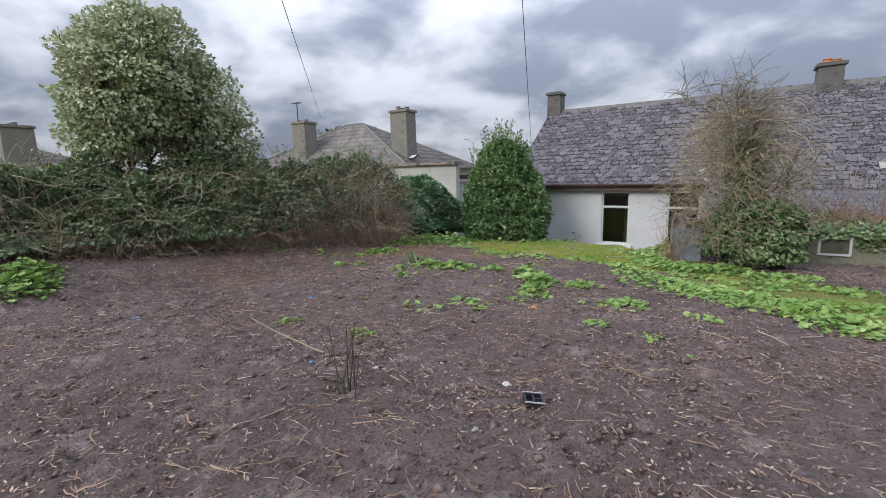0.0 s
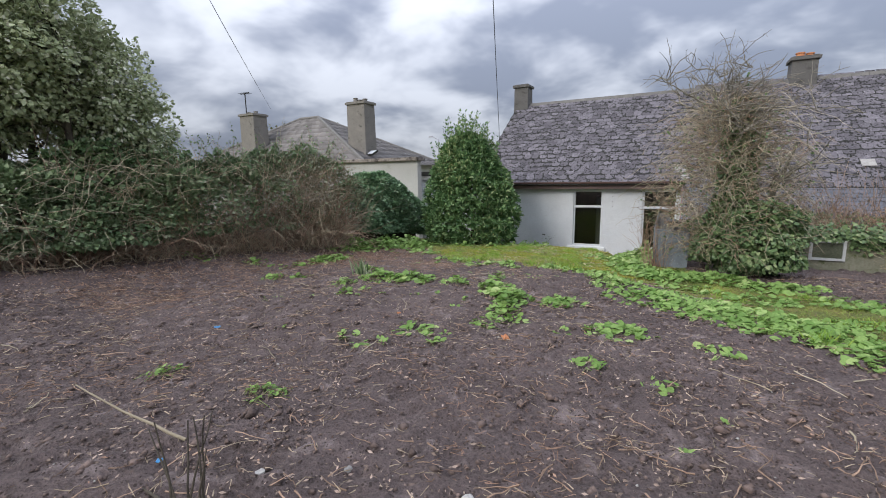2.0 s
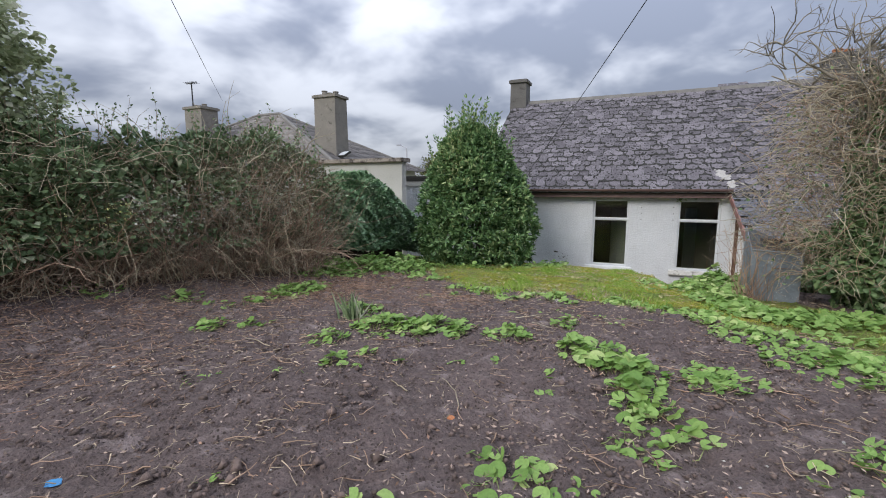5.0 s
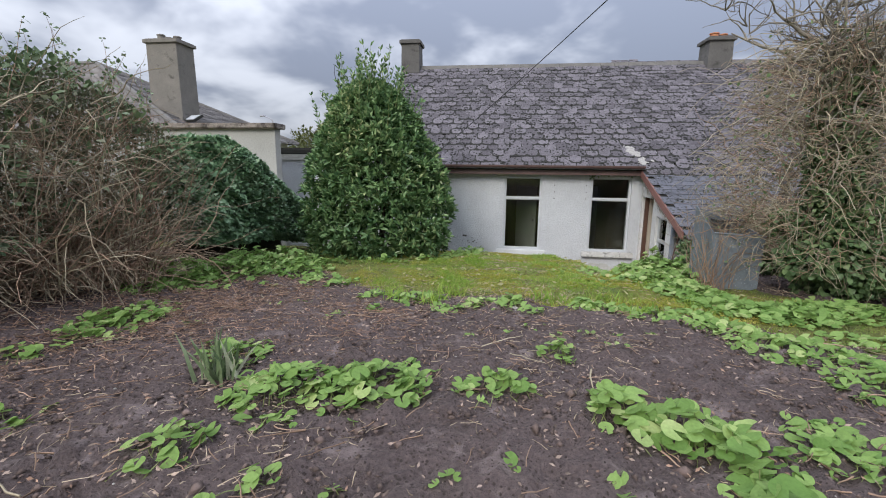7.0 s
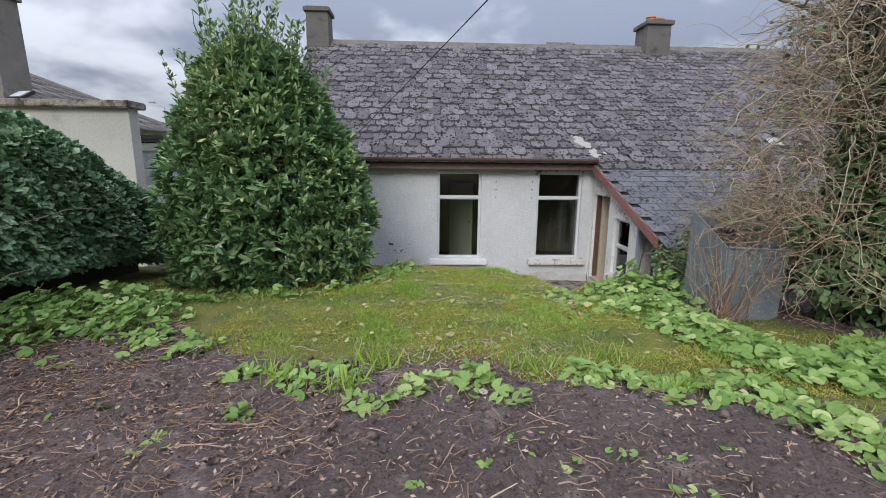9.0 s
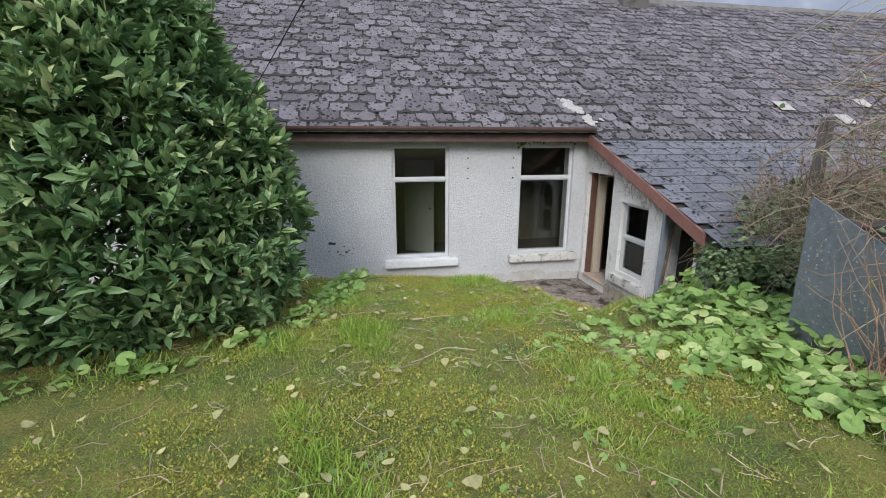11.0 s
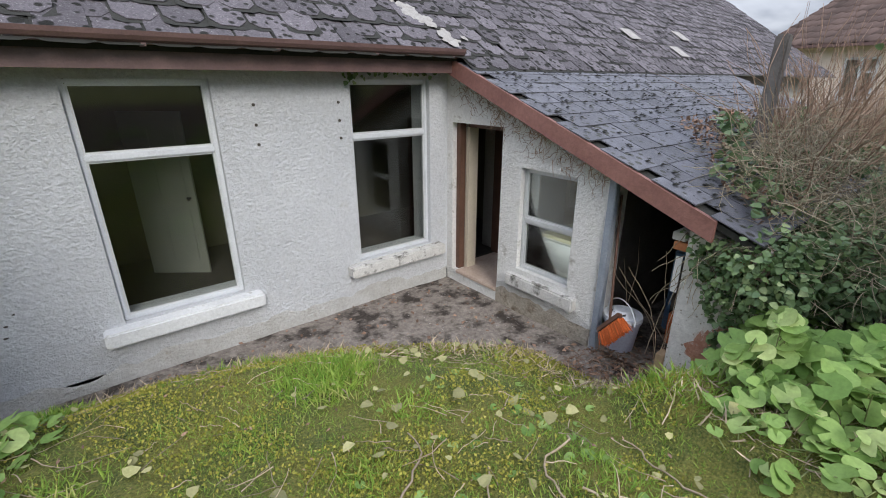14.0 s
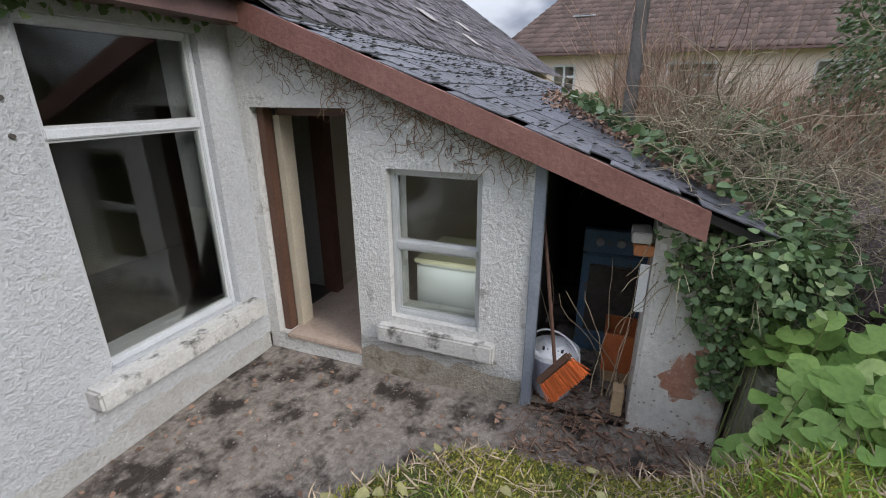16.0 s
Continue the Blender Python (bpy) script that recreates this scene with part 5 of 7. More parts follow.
def crown(center, radii, n, rng, lumps=0.3, shell=0.5, seed=1, egg=0.0):
    """Leaf places over an uneven crown, and their outward directions."""
    d = unit(n, rng)
    az, el = np.arctan2(d[:, 1], d[:, 0]), np.arcsin(d[:, 2])
    lump = 1 + lumps * noise2(az * 1.2 + np.sin(el * 3), el * 2.2, 1.8, seed) + 0.1 * noise2(az * 3, el * 4, 3.0, seed + 4)
    r = lump * (1 - shell * rng.random(n) ** 2.2)
    w = 1 - egg * d[:, 2]
    p = np.stack([d[:, 0] * radii[0] * w, d[:, 1] * radii[1] * w, d[:, 2] * radii[2]], 1) * r[:, None]
    return p + np.array(center), d


def limbs(base, top, spread, rng, n1=7, r=0.12):
    """A trunk with forking limbs: lists of tubes."""
    sets = []
    k = 8
    b, t = np.array(base, float), np.array(top, float)
    w = np.linspace(0, 1, k)[:, None]
    trunk = b + (t - b) * w + rng.normal(size=(k, 3)) * 0.05 * w * (1 - w) * 4
    sets.append(tubes(trunk[None], r, r * 0.45, 8))
    st = trunk[rng.integers(2, k, n1)]
    hd = np.stack([rng.normal(size=n1), rng.normal(size=n1), rng.uniform(0.3, 1.2, n1)], 1)
    p = wander(st, hd, 8, spread / 8 * rng.uniform(0.7, 1.2, n1), rng, 0.0, 0.16)
    sets.append(tubes(p, r * 0.45, r * 0.1, 6))
    m = n1 * 6
    src = p[rng.integers(0, n1, m), rng.integers(2, 8, m)]
    hd = np.stack([rng.normal(size=m), rng.normal(size=m), rng.uniform(-0.2, 1.0, m)], 1)
    q = wander(src, hd, 7, spread / 13 * rng.uniform(0.5, 1.2, m), rng, 0.0, 0.22)
    sets.append(tubes(q, r * 0.16, r * 0.04, 5))
    return sets, q


# the tall pale-leaved tree in the hedge
rng = np.random.default_rng(13)
tree = empty("variegated_tree", pose(-10.4, 6.2, 1.5), "tall rounded evergreen tree with pale variegated leaves", "tree")
sets = []
for k in range(4):
    a, _ = limbs((-10.4 + 0.4 * math.cos(k * 1.6), 6.2 + 0.5 * math.sin(k * 1.6), 1.3), (-10.3 + 0.9 * math.cos(k * 1.6), 6.2 + 1.1 * math.sin(k * 1.6), 5.0), 1.0, rng, 7, 0.1)
    sets += a
tube_part("trunk", sets, M_DARKBARK, tree)
pos, out = [], []
for c, r, nl in (((-10.4, 6.0, 5.4), (1.45, 1.45, 1.4), 17000), ((-10.2, 5.4, 4.9), (1.3, 1.1, 1.2), 9000), ((-10.2, 6.9, 4.6), (1.3, 1.05, 1.3), 9000), ((-10.0, 7.5, 3.9), (0.9, 0.75, 0.95), 5000), ((-10.5, 5.1, 4.1), (1.0, 0.75, 0.8), 5000), ((-10.3, 5.9, 6.3), (0.75, 0.7, 0.6), 3500)):
    a, b = crown(c, r, nl, rng, 0.28, 0.55, nl)
    pos.append(a)
    out.append(b)
pos, out = np.vstack(pos), np.vstack(out)
keep = (pos[:, 2] > 3.35 + 0.3 * noise2(pos[:, 0] * 2, pos[:, 1] * 2, 2.0)) & (noise2(pos[:, 1] * 1.3, pos[:, 2] * 1.3, 2.6, 3) > -0.5)
leaf_part("crown", LEAF2, pos[keep], out[keep], rng.uniform(0.07, 0.125, keep.sum()), M_TREE, tree, rng, 0.9, 0.2)
a, b = crown((-9.75, 7.0, 2.9), (0.9, 1.5, 0.8), 9000, rng, 0.3, 0.6, 3)
leaf_part("ivy", IVY, a, b, rng.uniform(0.07, 0.12, len(a)), M_IVY, tree, rng, 0.8, 0.4, "dark ivy climbing the stems")
for o in tree.children:
    o.matrix_parent_inverse = tree.matrix_world.inverted()

# the laurel in front of the wall
rng = np.random.default_rng(14)
laurel = empty("laurel_shrub", pose(-5.45, 15.0, 0.7), "large egg-shaped laurel shrub with glossy green leaves", "shrub")
n = 44000
h = rng.random(n) ** 0.8
prof = np.interp(h, [0, 0.05, 0.2, 0.4, 0.6, 0.8, 0.92, 1.0], [1.05, 1.3, 1.44, 1.4, 1.2, 0.88, 0.6, 0.22])
az = rng.uniform(0, math.tau, n)
rr = prof * (1 + 0.13 * noise2(az * 2.2, h * 7, 2.0, 7) + 0.12 * noise2(az * 6, h * 16, 2.0, 9)) * (1 - 0.65 * rng.random(n) ** 2.2)
pos = np.stack([-5.45 - 0.22 * h + rr * np.cos(az), 15.0 + rr * np.sin(az), 0.62 + 3.5 * h], 1)
out = np.stack([np.cos(az), np.sin(az), 0.35 + 0.8 * h], 1)
whorl = 7
rep = lambda a: np.repeat(a[: n // whorl], whorl, axis=0)
side = unit(n // whorl * whorl, rng)
leaf_part("foliage", SLIM, rep(pos), rep(out) * 0.55 + side * 1.0 + np.array([0, 0, 0.25]), rng.uniform(0.1, 0.17, n // whorl * whorl), M_LAUREL, laurel, rng, 0.2, 0.0)
ns = 130
az = rng.uniform(0, math.tau, ns)
hs = rng.uniform(0.7, 1.0, ns)
rs = np.interp(hs, [0.7, 0.92, 1], [1.1, 0.6, 0.14]) * rng.uniform(0.6, 1, ns)
st = np.stack([-5.65 + rs * np.cos(az), 15.0 + rs * np.sin(az), 0.62 + 3.55 * hs], 1)
sp = wander(st, np.stack([0.25 * np.cos(az), 0.25 * np.sin(az), np.ones(ns)], 1), 6, rng.uniform(0.06, 0.15, ns), rng, 0, 0.08)
tube_part("shoot", [tubes(sp, 0.006, 0.003)], M_STEM, laurel)
pp = sp[:, 1:].reshape(-1, 3).repeat(3, 0)
leaf_part("shoot_leaves", SLIM, pp, unit(len(pp), rng) * np.array([1, 1, 0.3]) + np.array([0, 0, 0.9]), rng.uniform(0.07, 0.13, len(pp)), M_LAUREL, laurel, rng, 0.3, 0)
a, _ = limbs((-5.45, 15.0, 0.5), (-5.6, 15.0, 3.6), 1.2, rng, 8, 0.07)
tube_part("trunk", a, M_DARKBARK, laurel)
for o in laurel.children:
    o.matrix_parent_inverse = laurel.matrix_world.inverted()

# the bare tangled tree
rng = np.random.default_rng(15)
bare = empty("bare_tree", pose(1.35, 12.55, 1.0), "bare tree smothered in a tangle of dry pale twigs", "tree")
sets, tips = limbs((1.35, 12.6, 0.8), (1.2, 12.5, 4.0), 1.5, rng, 10, 0.09)
s2, t2 = limbs((1.5, 12.7, 0.9), (2.2, 12.3, 3.4), 1.3, rng, 7, 0.06)
s3, t3 = limbs((1.2, 12.5, 2.6), (1.1, 12.4, 4.1), 0.8, rng, 7, 0.045)
tube_part("trunk", sets + s2 + s3, M_BARK, bare)
n = 2000
d = unit(n, rng)
zz = 1.3 + 2.9 * rng.random(n)
wide = np.interp(zz, [1.3, 2.2, 3.2, 4.2], [1.0, 1.4, 1.1, 0.5]) * (1 + 0.35 * noise2(np.arctan2(d[:, 1], d[:, 0]) * 1.5, zz * 2, 2.0, 5))
st = np.stack([1.15 + d[:, 0] * wide * rng.random(n) ** 0.5, 12.45 + d[:, 1] * wide * rng.random(n) ** 0.5, zz], 1)
hd = d * np.array([1, 1, 0.5]) + np.array([0, 0, 0.3])
tw = wander(st, hd, 10, rng.uniform(0.035, 0.12, n), rng, 0.09, 0.38)
tw[:, :, 2] = np.maximum(tw[:, :, 2], 1.0)
third = n // 3
tube_part("twig", [tubes(tw[third:], rng.uniform(0.0035, 0.008, n - third), 0.0018)], M_TWIG, bare, "drooping dry pale twigs")
tube_part("brown_twig", [tubes(tw[:third], rng.uniform(0.0035, 0.008, third), 0.0018)], M_BRAMBLE, bare, "drooping brown twigs")
pk = tw[rng.integers(0, n, 1300), rng.integers(0, 10, 1300)]
leaf_part("ivy", IVY, pk, unit(1300, rng), rng.uniform(0.03, 0.055, 1300), M_IVY, bare, rng, 0.8, 0.4, "small ivy leaves among the twigs")
n = 190
az = rng.uniform(0, math.tau, n)
st = np.stack([1.25 + 0.55 * np.cos(az) * rng.random(n), 12.45 + 0.55 * np.sin(az) * rng.random(n), rng.uniform(1.9, 4.1, n)], 1)
lp_ = wander(st, np.stack([np.cos(az), np.sin(az), rng.uniform(0.2, 1.4, n)], 1), 13, rng.uniform(0.07, 0.16, n), rng, 0.16, 0.17)
lp_[:, :, 2] = np.maximum(lp_[:, :, 2], 1.0)
tube_part("cane", [tubes(lp_, rng.uniform(0.005, 0.011, n), 0.0025)], M_LOOP, bare, "long arching bleached canes")
src = np.vstack([tips[:, -1], t3[:, -1]])
src = src[np.argsort(-src[:, 2])][:60]
src = src[rng.integers(0, len(src), 190)]
tw = wander(src, np.stack([rng.normal(size=190) + 0.25, rng.normal(size=190), rng.uniform(0.2, 1.2, 190)], 1), 9, rng.uniform(0.05, 0.15, 190), rng, 0.01, 0.24)
sub = tw[:, 2:8].reshape(-1, 3)
sub = sub[rng.integers(0, len(sub), 500)]
tw2 = wander(sub, unit(500, rng) + np.array([0, 0, 0.5]), 5, 0.05, rng, 0, 0.3)
tube_part("upper_twig", [tubes(tw, 0.012, 0.004), tubes(tw2, 0.005, 0.0025)], M_BARK, bare, "bare upper twigs against the sky")
a, b = crown((1.6, 12.3, 1.6), (0.9, 0.65, 0.75), 11000, rng, 0.3, 0.6, 5)
leaf_part("ivy", IVY, a, b, rng.uniform(0.05, 0.09, len(a)), M_IVY, bare, rng, 0.8, 0.4, "dark ivy at the tree foot")
a, b = crown((1.35, 12.5, 2.9), (0.34, 0.34, 1.25), 6500, rng, 0.3, 0.6, 6)
leaf_part("ivy", IVY, a, b, rng.uniform(0.04, 0.07, len(a)), M_IVY, bare, rng, 0.8, 0.4, "ivy up the trunk")
for o in bare.children:
    o.matrix_parent_inverse = bare.matrix_world.inverted()

# brambles over the lower edge of the lean-to roof and the ground beyond it
rng = np.random.default_rng(16)
br = empty("bramble_thicket", pose(3.4, 14.2, 1.0), "brown leafless bramble thicket with ivy over the lean-to roof", "thicket")


def roof_or_ground(x, y):
    return np.where((y > 14.5) & (x < 7.1), lean_z(y), 1.0)


n = 5000
x, y = rng.uniform(1.2, 10.5, n), rng.uniform(11.2, 15.4, n)
keep = ((x > 4.4) & (y < 15.0)) | ((y > 14.5) & (y < 14.6 + (x - 1.0) * 0.4))
x, y = x[keep], y[keep]
n = len(x)
st = np.stack([x, y, roof_or_ground(x, y)], 1)
th = wander(st, np.stack([rng.normal(size=n) * 0.5, rng.normal(size=n) * 0.5, np.ones(n)], 1), 7, rng.uniform(0.05, 0.27, n), rng, 0.004, 0.15)
tube_part("stem", [tubes(th, rng.uniform(0.003, 0.0085, n), 0.002)], M_BRAMBLE, br)
n = 1500
x, y = rng.uniform(1.6, 9.5, n), rng.uniform(12.4, 15.2, n)
keep = (x > 4.0) | ((y > 14.5) & (y < 14.6 + (x - 1.0) * 0.4))
x, y = x[keep], y[keep]
n = len(x)
th = wander(np.stack([x, y, roof_or_ground(x, y)], 1), np.stack([rng.normal(size=n), rng.normal(size=n), np.ones(n)], 1), 8, rng.uniform(0.03, 0.15, n), rng, 0.05, 0.25)
tube_part("dry_stalk", [tubes(th, rng.uniform(0.002, 0.0055, n), 0.0015)], M_STRAW, br, "straw-coloured dry stalks")
n = 850
x, y = rng.uniform(0.8, 2.6, n), rng.uniform(13.6, 14.9, n)
st = np.stack([x, y, roof_or_ground(x, y) + rng.uniform(0, 0.5, n)], 1)
th = wander(st, np.stack([rng.uniform(-1, 0.3, n), rng.normal(size=n) * 0.8, rng.uniform(0.1, 1, n)], 1), 9, rng.uniform(0.03, 0.1, n), rng, 0.07, 0.26)
tube_part("cane", [tubes(th, rng.uniform(0.002, 0.005, n), 0.0015)], M_TWIG, br, "arching dry pale canes")
n = 7000
x, y = rng.uniform(0.5, 6.5, n), rng.uniform(14.2, 17.4, n)
keep = (y < 14.55 + 0.12 + np.minimum(np.maximum(x - 0.75, 0) * 0.6, 0.95) + 0.3 * noise2(x, y, 3.0, 2)) & (x > 0.62)
x, y = x[keep], y[keep]
pos = np.stack([x, y, roof_or_ground(x, y) + 0.03 + 0.12 * rng.random(len(x))], 1)
leaf_part("ivy", IVY, pos, np.tile([0.0, -0.2, 0.8], (len(x), 1)), rng.uniform(0.05, 0.09, len(x)), M_IVY, br, rng, 0.9, 0.1, "ivy creeping over the slates")
n = 9000
x, y = rng.uniform(0.6, 6.5, n), rng.uniform(14.3, 17.4, n)
keep = (y < 14.6 + np.minimum(np.maximum(x - 0.7, 0) * 0.8, 1.3) + 0.3 * noise2(x, y, 4.0, 6))
x, y = x[keep], y[keep]
pos = np.stack([x, y, roof_or_ground(x, y) + 0.02 + 0.05 * rng.random(len(x))], 1)
leaf_part("leaf_litter", LEAF2, pos, np.tile([0.0, 0.0, 0.3], (len(x), 1)), rng.uniform(0.03, 0.07, len(x)), M_LITTER, br, rng, 1.0, 0.0, "brown leaf litter on the slates")
n = 6000
pos, out = crown((1.55, 14.15, 1.0), (1.0, 0.4, 0.42), n, rng, 0.35, 0.6, 8)
leaf_part("ivy", IVY, pos, out, rng.uniform(0.03, 0.06, n), M_IVY, br, rng, 0.9, 0.4, "dark ivy hanging over the wall end")
pos, out = crown((0.62, 14.42, 1.06), (0.36, 0.34, 0.3), 1500, rng, 0.35, 0.7, 12)
leaf_part("ivy", IVY, pos, out, rng.uniform(0.03, 0.06, len(pos)), M_IVY, br, rng, 0.9, 0.4, "ivy bunched under the eave end")
st = np.stack([np.full(22, XG - 0.03), rng.uniform(14.4, 14.95, 22), rng.uniform(0.9, 1.25, 22)], 1)
tube_part("trailing_stem", [tubes(wander(st, np.stack([rng.normal(size=22) * 0.15 - 0.25, rng.normal(size=22) * 0.4, rng.normal(size=22) * 0.3 - 0.3], 1), 9, rng.uniform(0.03, 0.06, 22), rng, 0.12, 0.2), 0.004, 0.002)], M_TWIG, br, "dry trailing stems at the wall end")
n = 420
st = np.stack([rng.uniform(0.55, 2.4, n), rng.uniform(13.9, 14.6, n), rng.uniform(0.7, 1.35, n)], 1)
tube_part("dry_twig", [tubes(wander(st, np.stack([rng.normal(size=n) - 0.3, rng.normal(size=n) * 0.6, rng.normal(size=n) * 0.6], 1), 7, rng.uniform(0.03, 0.1, n), rng, 0.06, 0.3), rng.uniform(0.002, 0.005, n), 0.0015)], M_TWIG, br, "dry twigs tangled through the ivy")
n = 1500
x, y = np.full(n, XG - 0.02), rng.uniform(14.42, 15.2, n)
z = rng.uniform(0.1, 1.25, n)
keep = z > 0.22 + (y - 14.42) * 1.9 + 0.25 * noise2(y * 2, z * 2, 3.0, 1)
pos = np.stack([x - rng.uniform(0, 0.08, n), y, z], 1)[keep]
leaf_part("ivy", IVY, pos, np.tile([-1.0, 0, 0.2], (len(pos), 1)), rng.uniform(0.028, 0.06, len(pos)), M_IVY, br, rng, 0.6, 0.5, "ivy on the wall end")
pos, out = crown((6.6, 11.2, 2.6), (1.3, 1.2, 2.2), 12000, rng, 0.3, 0.6, 9)
leaf_part("evergreen", LEAF2, pos, out, rng.uniform(0.06, 0.11, len(pos)), M_IVY, br, rng, 0.8, 0.3, "dark evergreen mass behind the thicket")
for o in br.children:
    o.matrix_parent_inverse = br.matrix_world.inverted()

# dead ivy tendrils on the lean-to wall
rng = np.random.default_rng(17)
n = 400
y = rng.uniform(15.66, 17.6, n)
st = np.stack([np.full(n, XG - 0.006), y, lean_z(y) - 0.17 - rng.random(n) ** 3 * 0.25], 1)
hd = np.stack([np.zeros(n), rng.normal(size=n), rng.normal(size=n) * 0.6 - 0.4], 1)
tn = wander(st, hd, 8, rng.uniform(0.01, 0.03, n) * (1 + 1.2 * (rng.random(n) < 0.12)), rng, 0.02, 0.45)
tn[:, :, 0] = XG - 0.006
tn[:, :, 1] = np.maximum(tn[:, :, 1], 15.63)
v, f = tubes(tn, 0.003, 0.0015)
dead = raw("dead_ivy", v, f, M_BRAMBLE)
tagged(dead, "thin dead ivy tendrils clinging to the white wall", "ivy", kind="stuff")

# ivy sprays under the eaves above the second window
rng = np.random.default_rng(39)
n = 52
x = np.concatenate([rng.normal(-0.68, 0.06, 22), rng.uniform(-0.5, 0.35, 30)])
v, f = leaves(IVY, np.stack([x, YW - 0.01 - rng.uniform(0, 0.06, n), 2.38 - np.abs(rng.normal(size=n)) * np.where(x < -0.45, 0.05, 0.015)], 1), unit(n, rng) + np.array([0, -0.6, -0.6]), np.tile([0.0, -1.0, 0.4], (n, 1)), rng.uniform(0.025, 0.055, n))
tagged(raw("eaves_ivy", v, f, M_IVY), "dark ivy sprigs hanging under the eaves", "ivy", kind="stuff")

# far trees beyond the roofs
rng = np.random.default_rng(18)
far_t = empty("far_trees", pose(-25, 62, 0), "distant olive-green trees beyond the houses", "trees", kind="stuff")
V, F, k = [], [], 0
for cx, cy, r in ((-25, 62, 4.2), (-19, 64, 3.8), (-14, 62, 4.0), (-30.0, 70, 4.0), (-50.0, 52.0, 5.5), (-47, 52, 5.0)):
    a, b = crown((cx, cy, r * 0.95 if cx > -40 else 6.5), (r * 1.2, r, r * 0.8), 2600, rng, 0.35, 0.5, int(r * 10))
    v, f = leaves(LEAF2, a, b + unit(len(a), rng), np.tile([0, 0, 1.0], (len(a), 1)), rng.uniform(0.35, 0.6, len(a)))
    V.append(v)
    F.append(f + k)
    k += len(v)
ft = raw("foliage", np.vstack(V), np.vstack(F), M_FAR, far_t)
ft.matrix_parent_inverse = far_t.matrix_world.inverted()

# ---- round-leaved ground cover ----
rng = np.random.default_rng(19)
LEAF_MESHES = []
for k in range(4):
    tv, tf = ROUND
    tv = tv.copy()
    tv[:, 2] += 0.05 * np.sin(tv[:, 0] * (4 + k) + k) - 0.12 * tv[:, 1] ** 2 * (k % 2)
    mesh = bpy.data.meshes.new("leaf")
    mesh.from_pydata(tv.tolist(), [], tf.tolist())
    mesh.polygons.foreach_set("use_smooth", [True] * len(tf))
    mesh.materials.append(M_BUTTER)
    LEAF_MESHES.append(mesh)


def patch_points(rows, rng, density):
    """Leaf places in oval patches: rows of x, y, half width, half depth, fullness."""
    P = []
    for x, y, a, b, full in rows:
        n = max(3, int(density * full * a * b))
        r, t = np.sqrt(rng.random(n)) * (0.75 + 0.35 * rng.random(n)), rng.uniform(0, math.tau, n)
        P.append(np.stack([x + a * r * np.cos(t), y + b * r * np.sin(t), full * np.clip(1.15 - r, 0.1, 1)], 1))
    return np.vstack(P)


def cover(name, rows, seed, density, singles=0, size=(0.08, 0.17), label="", high=0.2, floor=-9.0, lean=(-0.16, -0.08)):
    """A patch of round leaves on stalks. singles: how many leaves become objects of their own."""
    rng = np.random.default_rng(seed)
    P = patch_points(rows, rng, density)
    x, y = P[:, 0], P[:, 1]
    n = len(P)
    h = high * (0.25 + 0.75 * rng.random(n)) * np.clip(P[:, 2], 0.25, 1)
    z = np.maximum(ground_z(x, y), floor) + h
    pos = np.stack([x, y, z], 1)
    sz = 0.9 * rng.uniform(*size, n) * (0.7 + 0.3 * np.clip(P[:, 2], 0, 1))
    tilt = np.stack([rng.normal(size=n) * 0.36 + lean[0], rng.normal(size=n) * 0.36 + lean[1], np.ones(n)], 1)
    tilt /= np.linalg.norm(tilt, axis=1, keepdims=True)
    yaw = rng.uniform(0, math.tau, n)
    along = np.stack([np.cos(yaw), np.sin(yaw), np.zeros(n)], 1)
    along -= tilt * (along * tilt).sum(1, keepdims=True)
    along /= np.linalg.norm(along, axis=1, keepdims=True)
    c = pos.mean(0)
    root = empty(name, pose(c[0], c[1], float(ground_z(c[0], c[1]))), label, "ground cover plant", "leaf patches")
    inv = root.matrix_world.inverted()
    foot = pos.copy()
    foot[:, :2] += rng.normal(size=(n, 2)) * 0.05
    foot[:, 2] = ground_z(foot[:, 0], foot[:, 1]) - 0.01
    mid = (pos + foot) / 2 + np.stack([rng.normal(size=n) * 0.015, rng.normal(size=n) * 0.015, np.zeros(n)], 1)
    tube_part("stalk", [tubes(np.stack([foot, mid, pos - tilt * sz[:, None] * 0.05], 1), 0.004, 0.003)], M_STEM, root)
    root.children[0].matrix_parent_inverse = inv
    root.children[0]["kind"] = "stuff"
    order = np.argsort(-h)
    own, rest = order[:singles], order[singles:]
    for i in own:
        s = np.cross(along[i], tilt[i])
        m = Matrix(((s[0], along[i][0], tilt[i][0], pos[i][0]), (s[1], along[i][1], tilt[i][1], pos[i][1]), (s[2], along[i][2], tilt[i][2], pos[i][2]), (0, 0, 0, 1)))
        ob = new("leaf", LEAF_MESHES[i % 4])
        ob.parent = root
        ob.matrix_parent_inverse = inv
        ob.matrix_basis = m @ Matrix.Diagonal((sz[i], sz[i], sz[i], 1))
    if len(rest):
        v, f = leaves(ROUND, pos[rest], along[rest], tilt[rest], sz[rest])
        o = raw("leaves", v, f, M_BUTTER, root, smooth=True)
        o["kind"] = "stuff"
        o.matrix_parent_inverse = inv
    return root


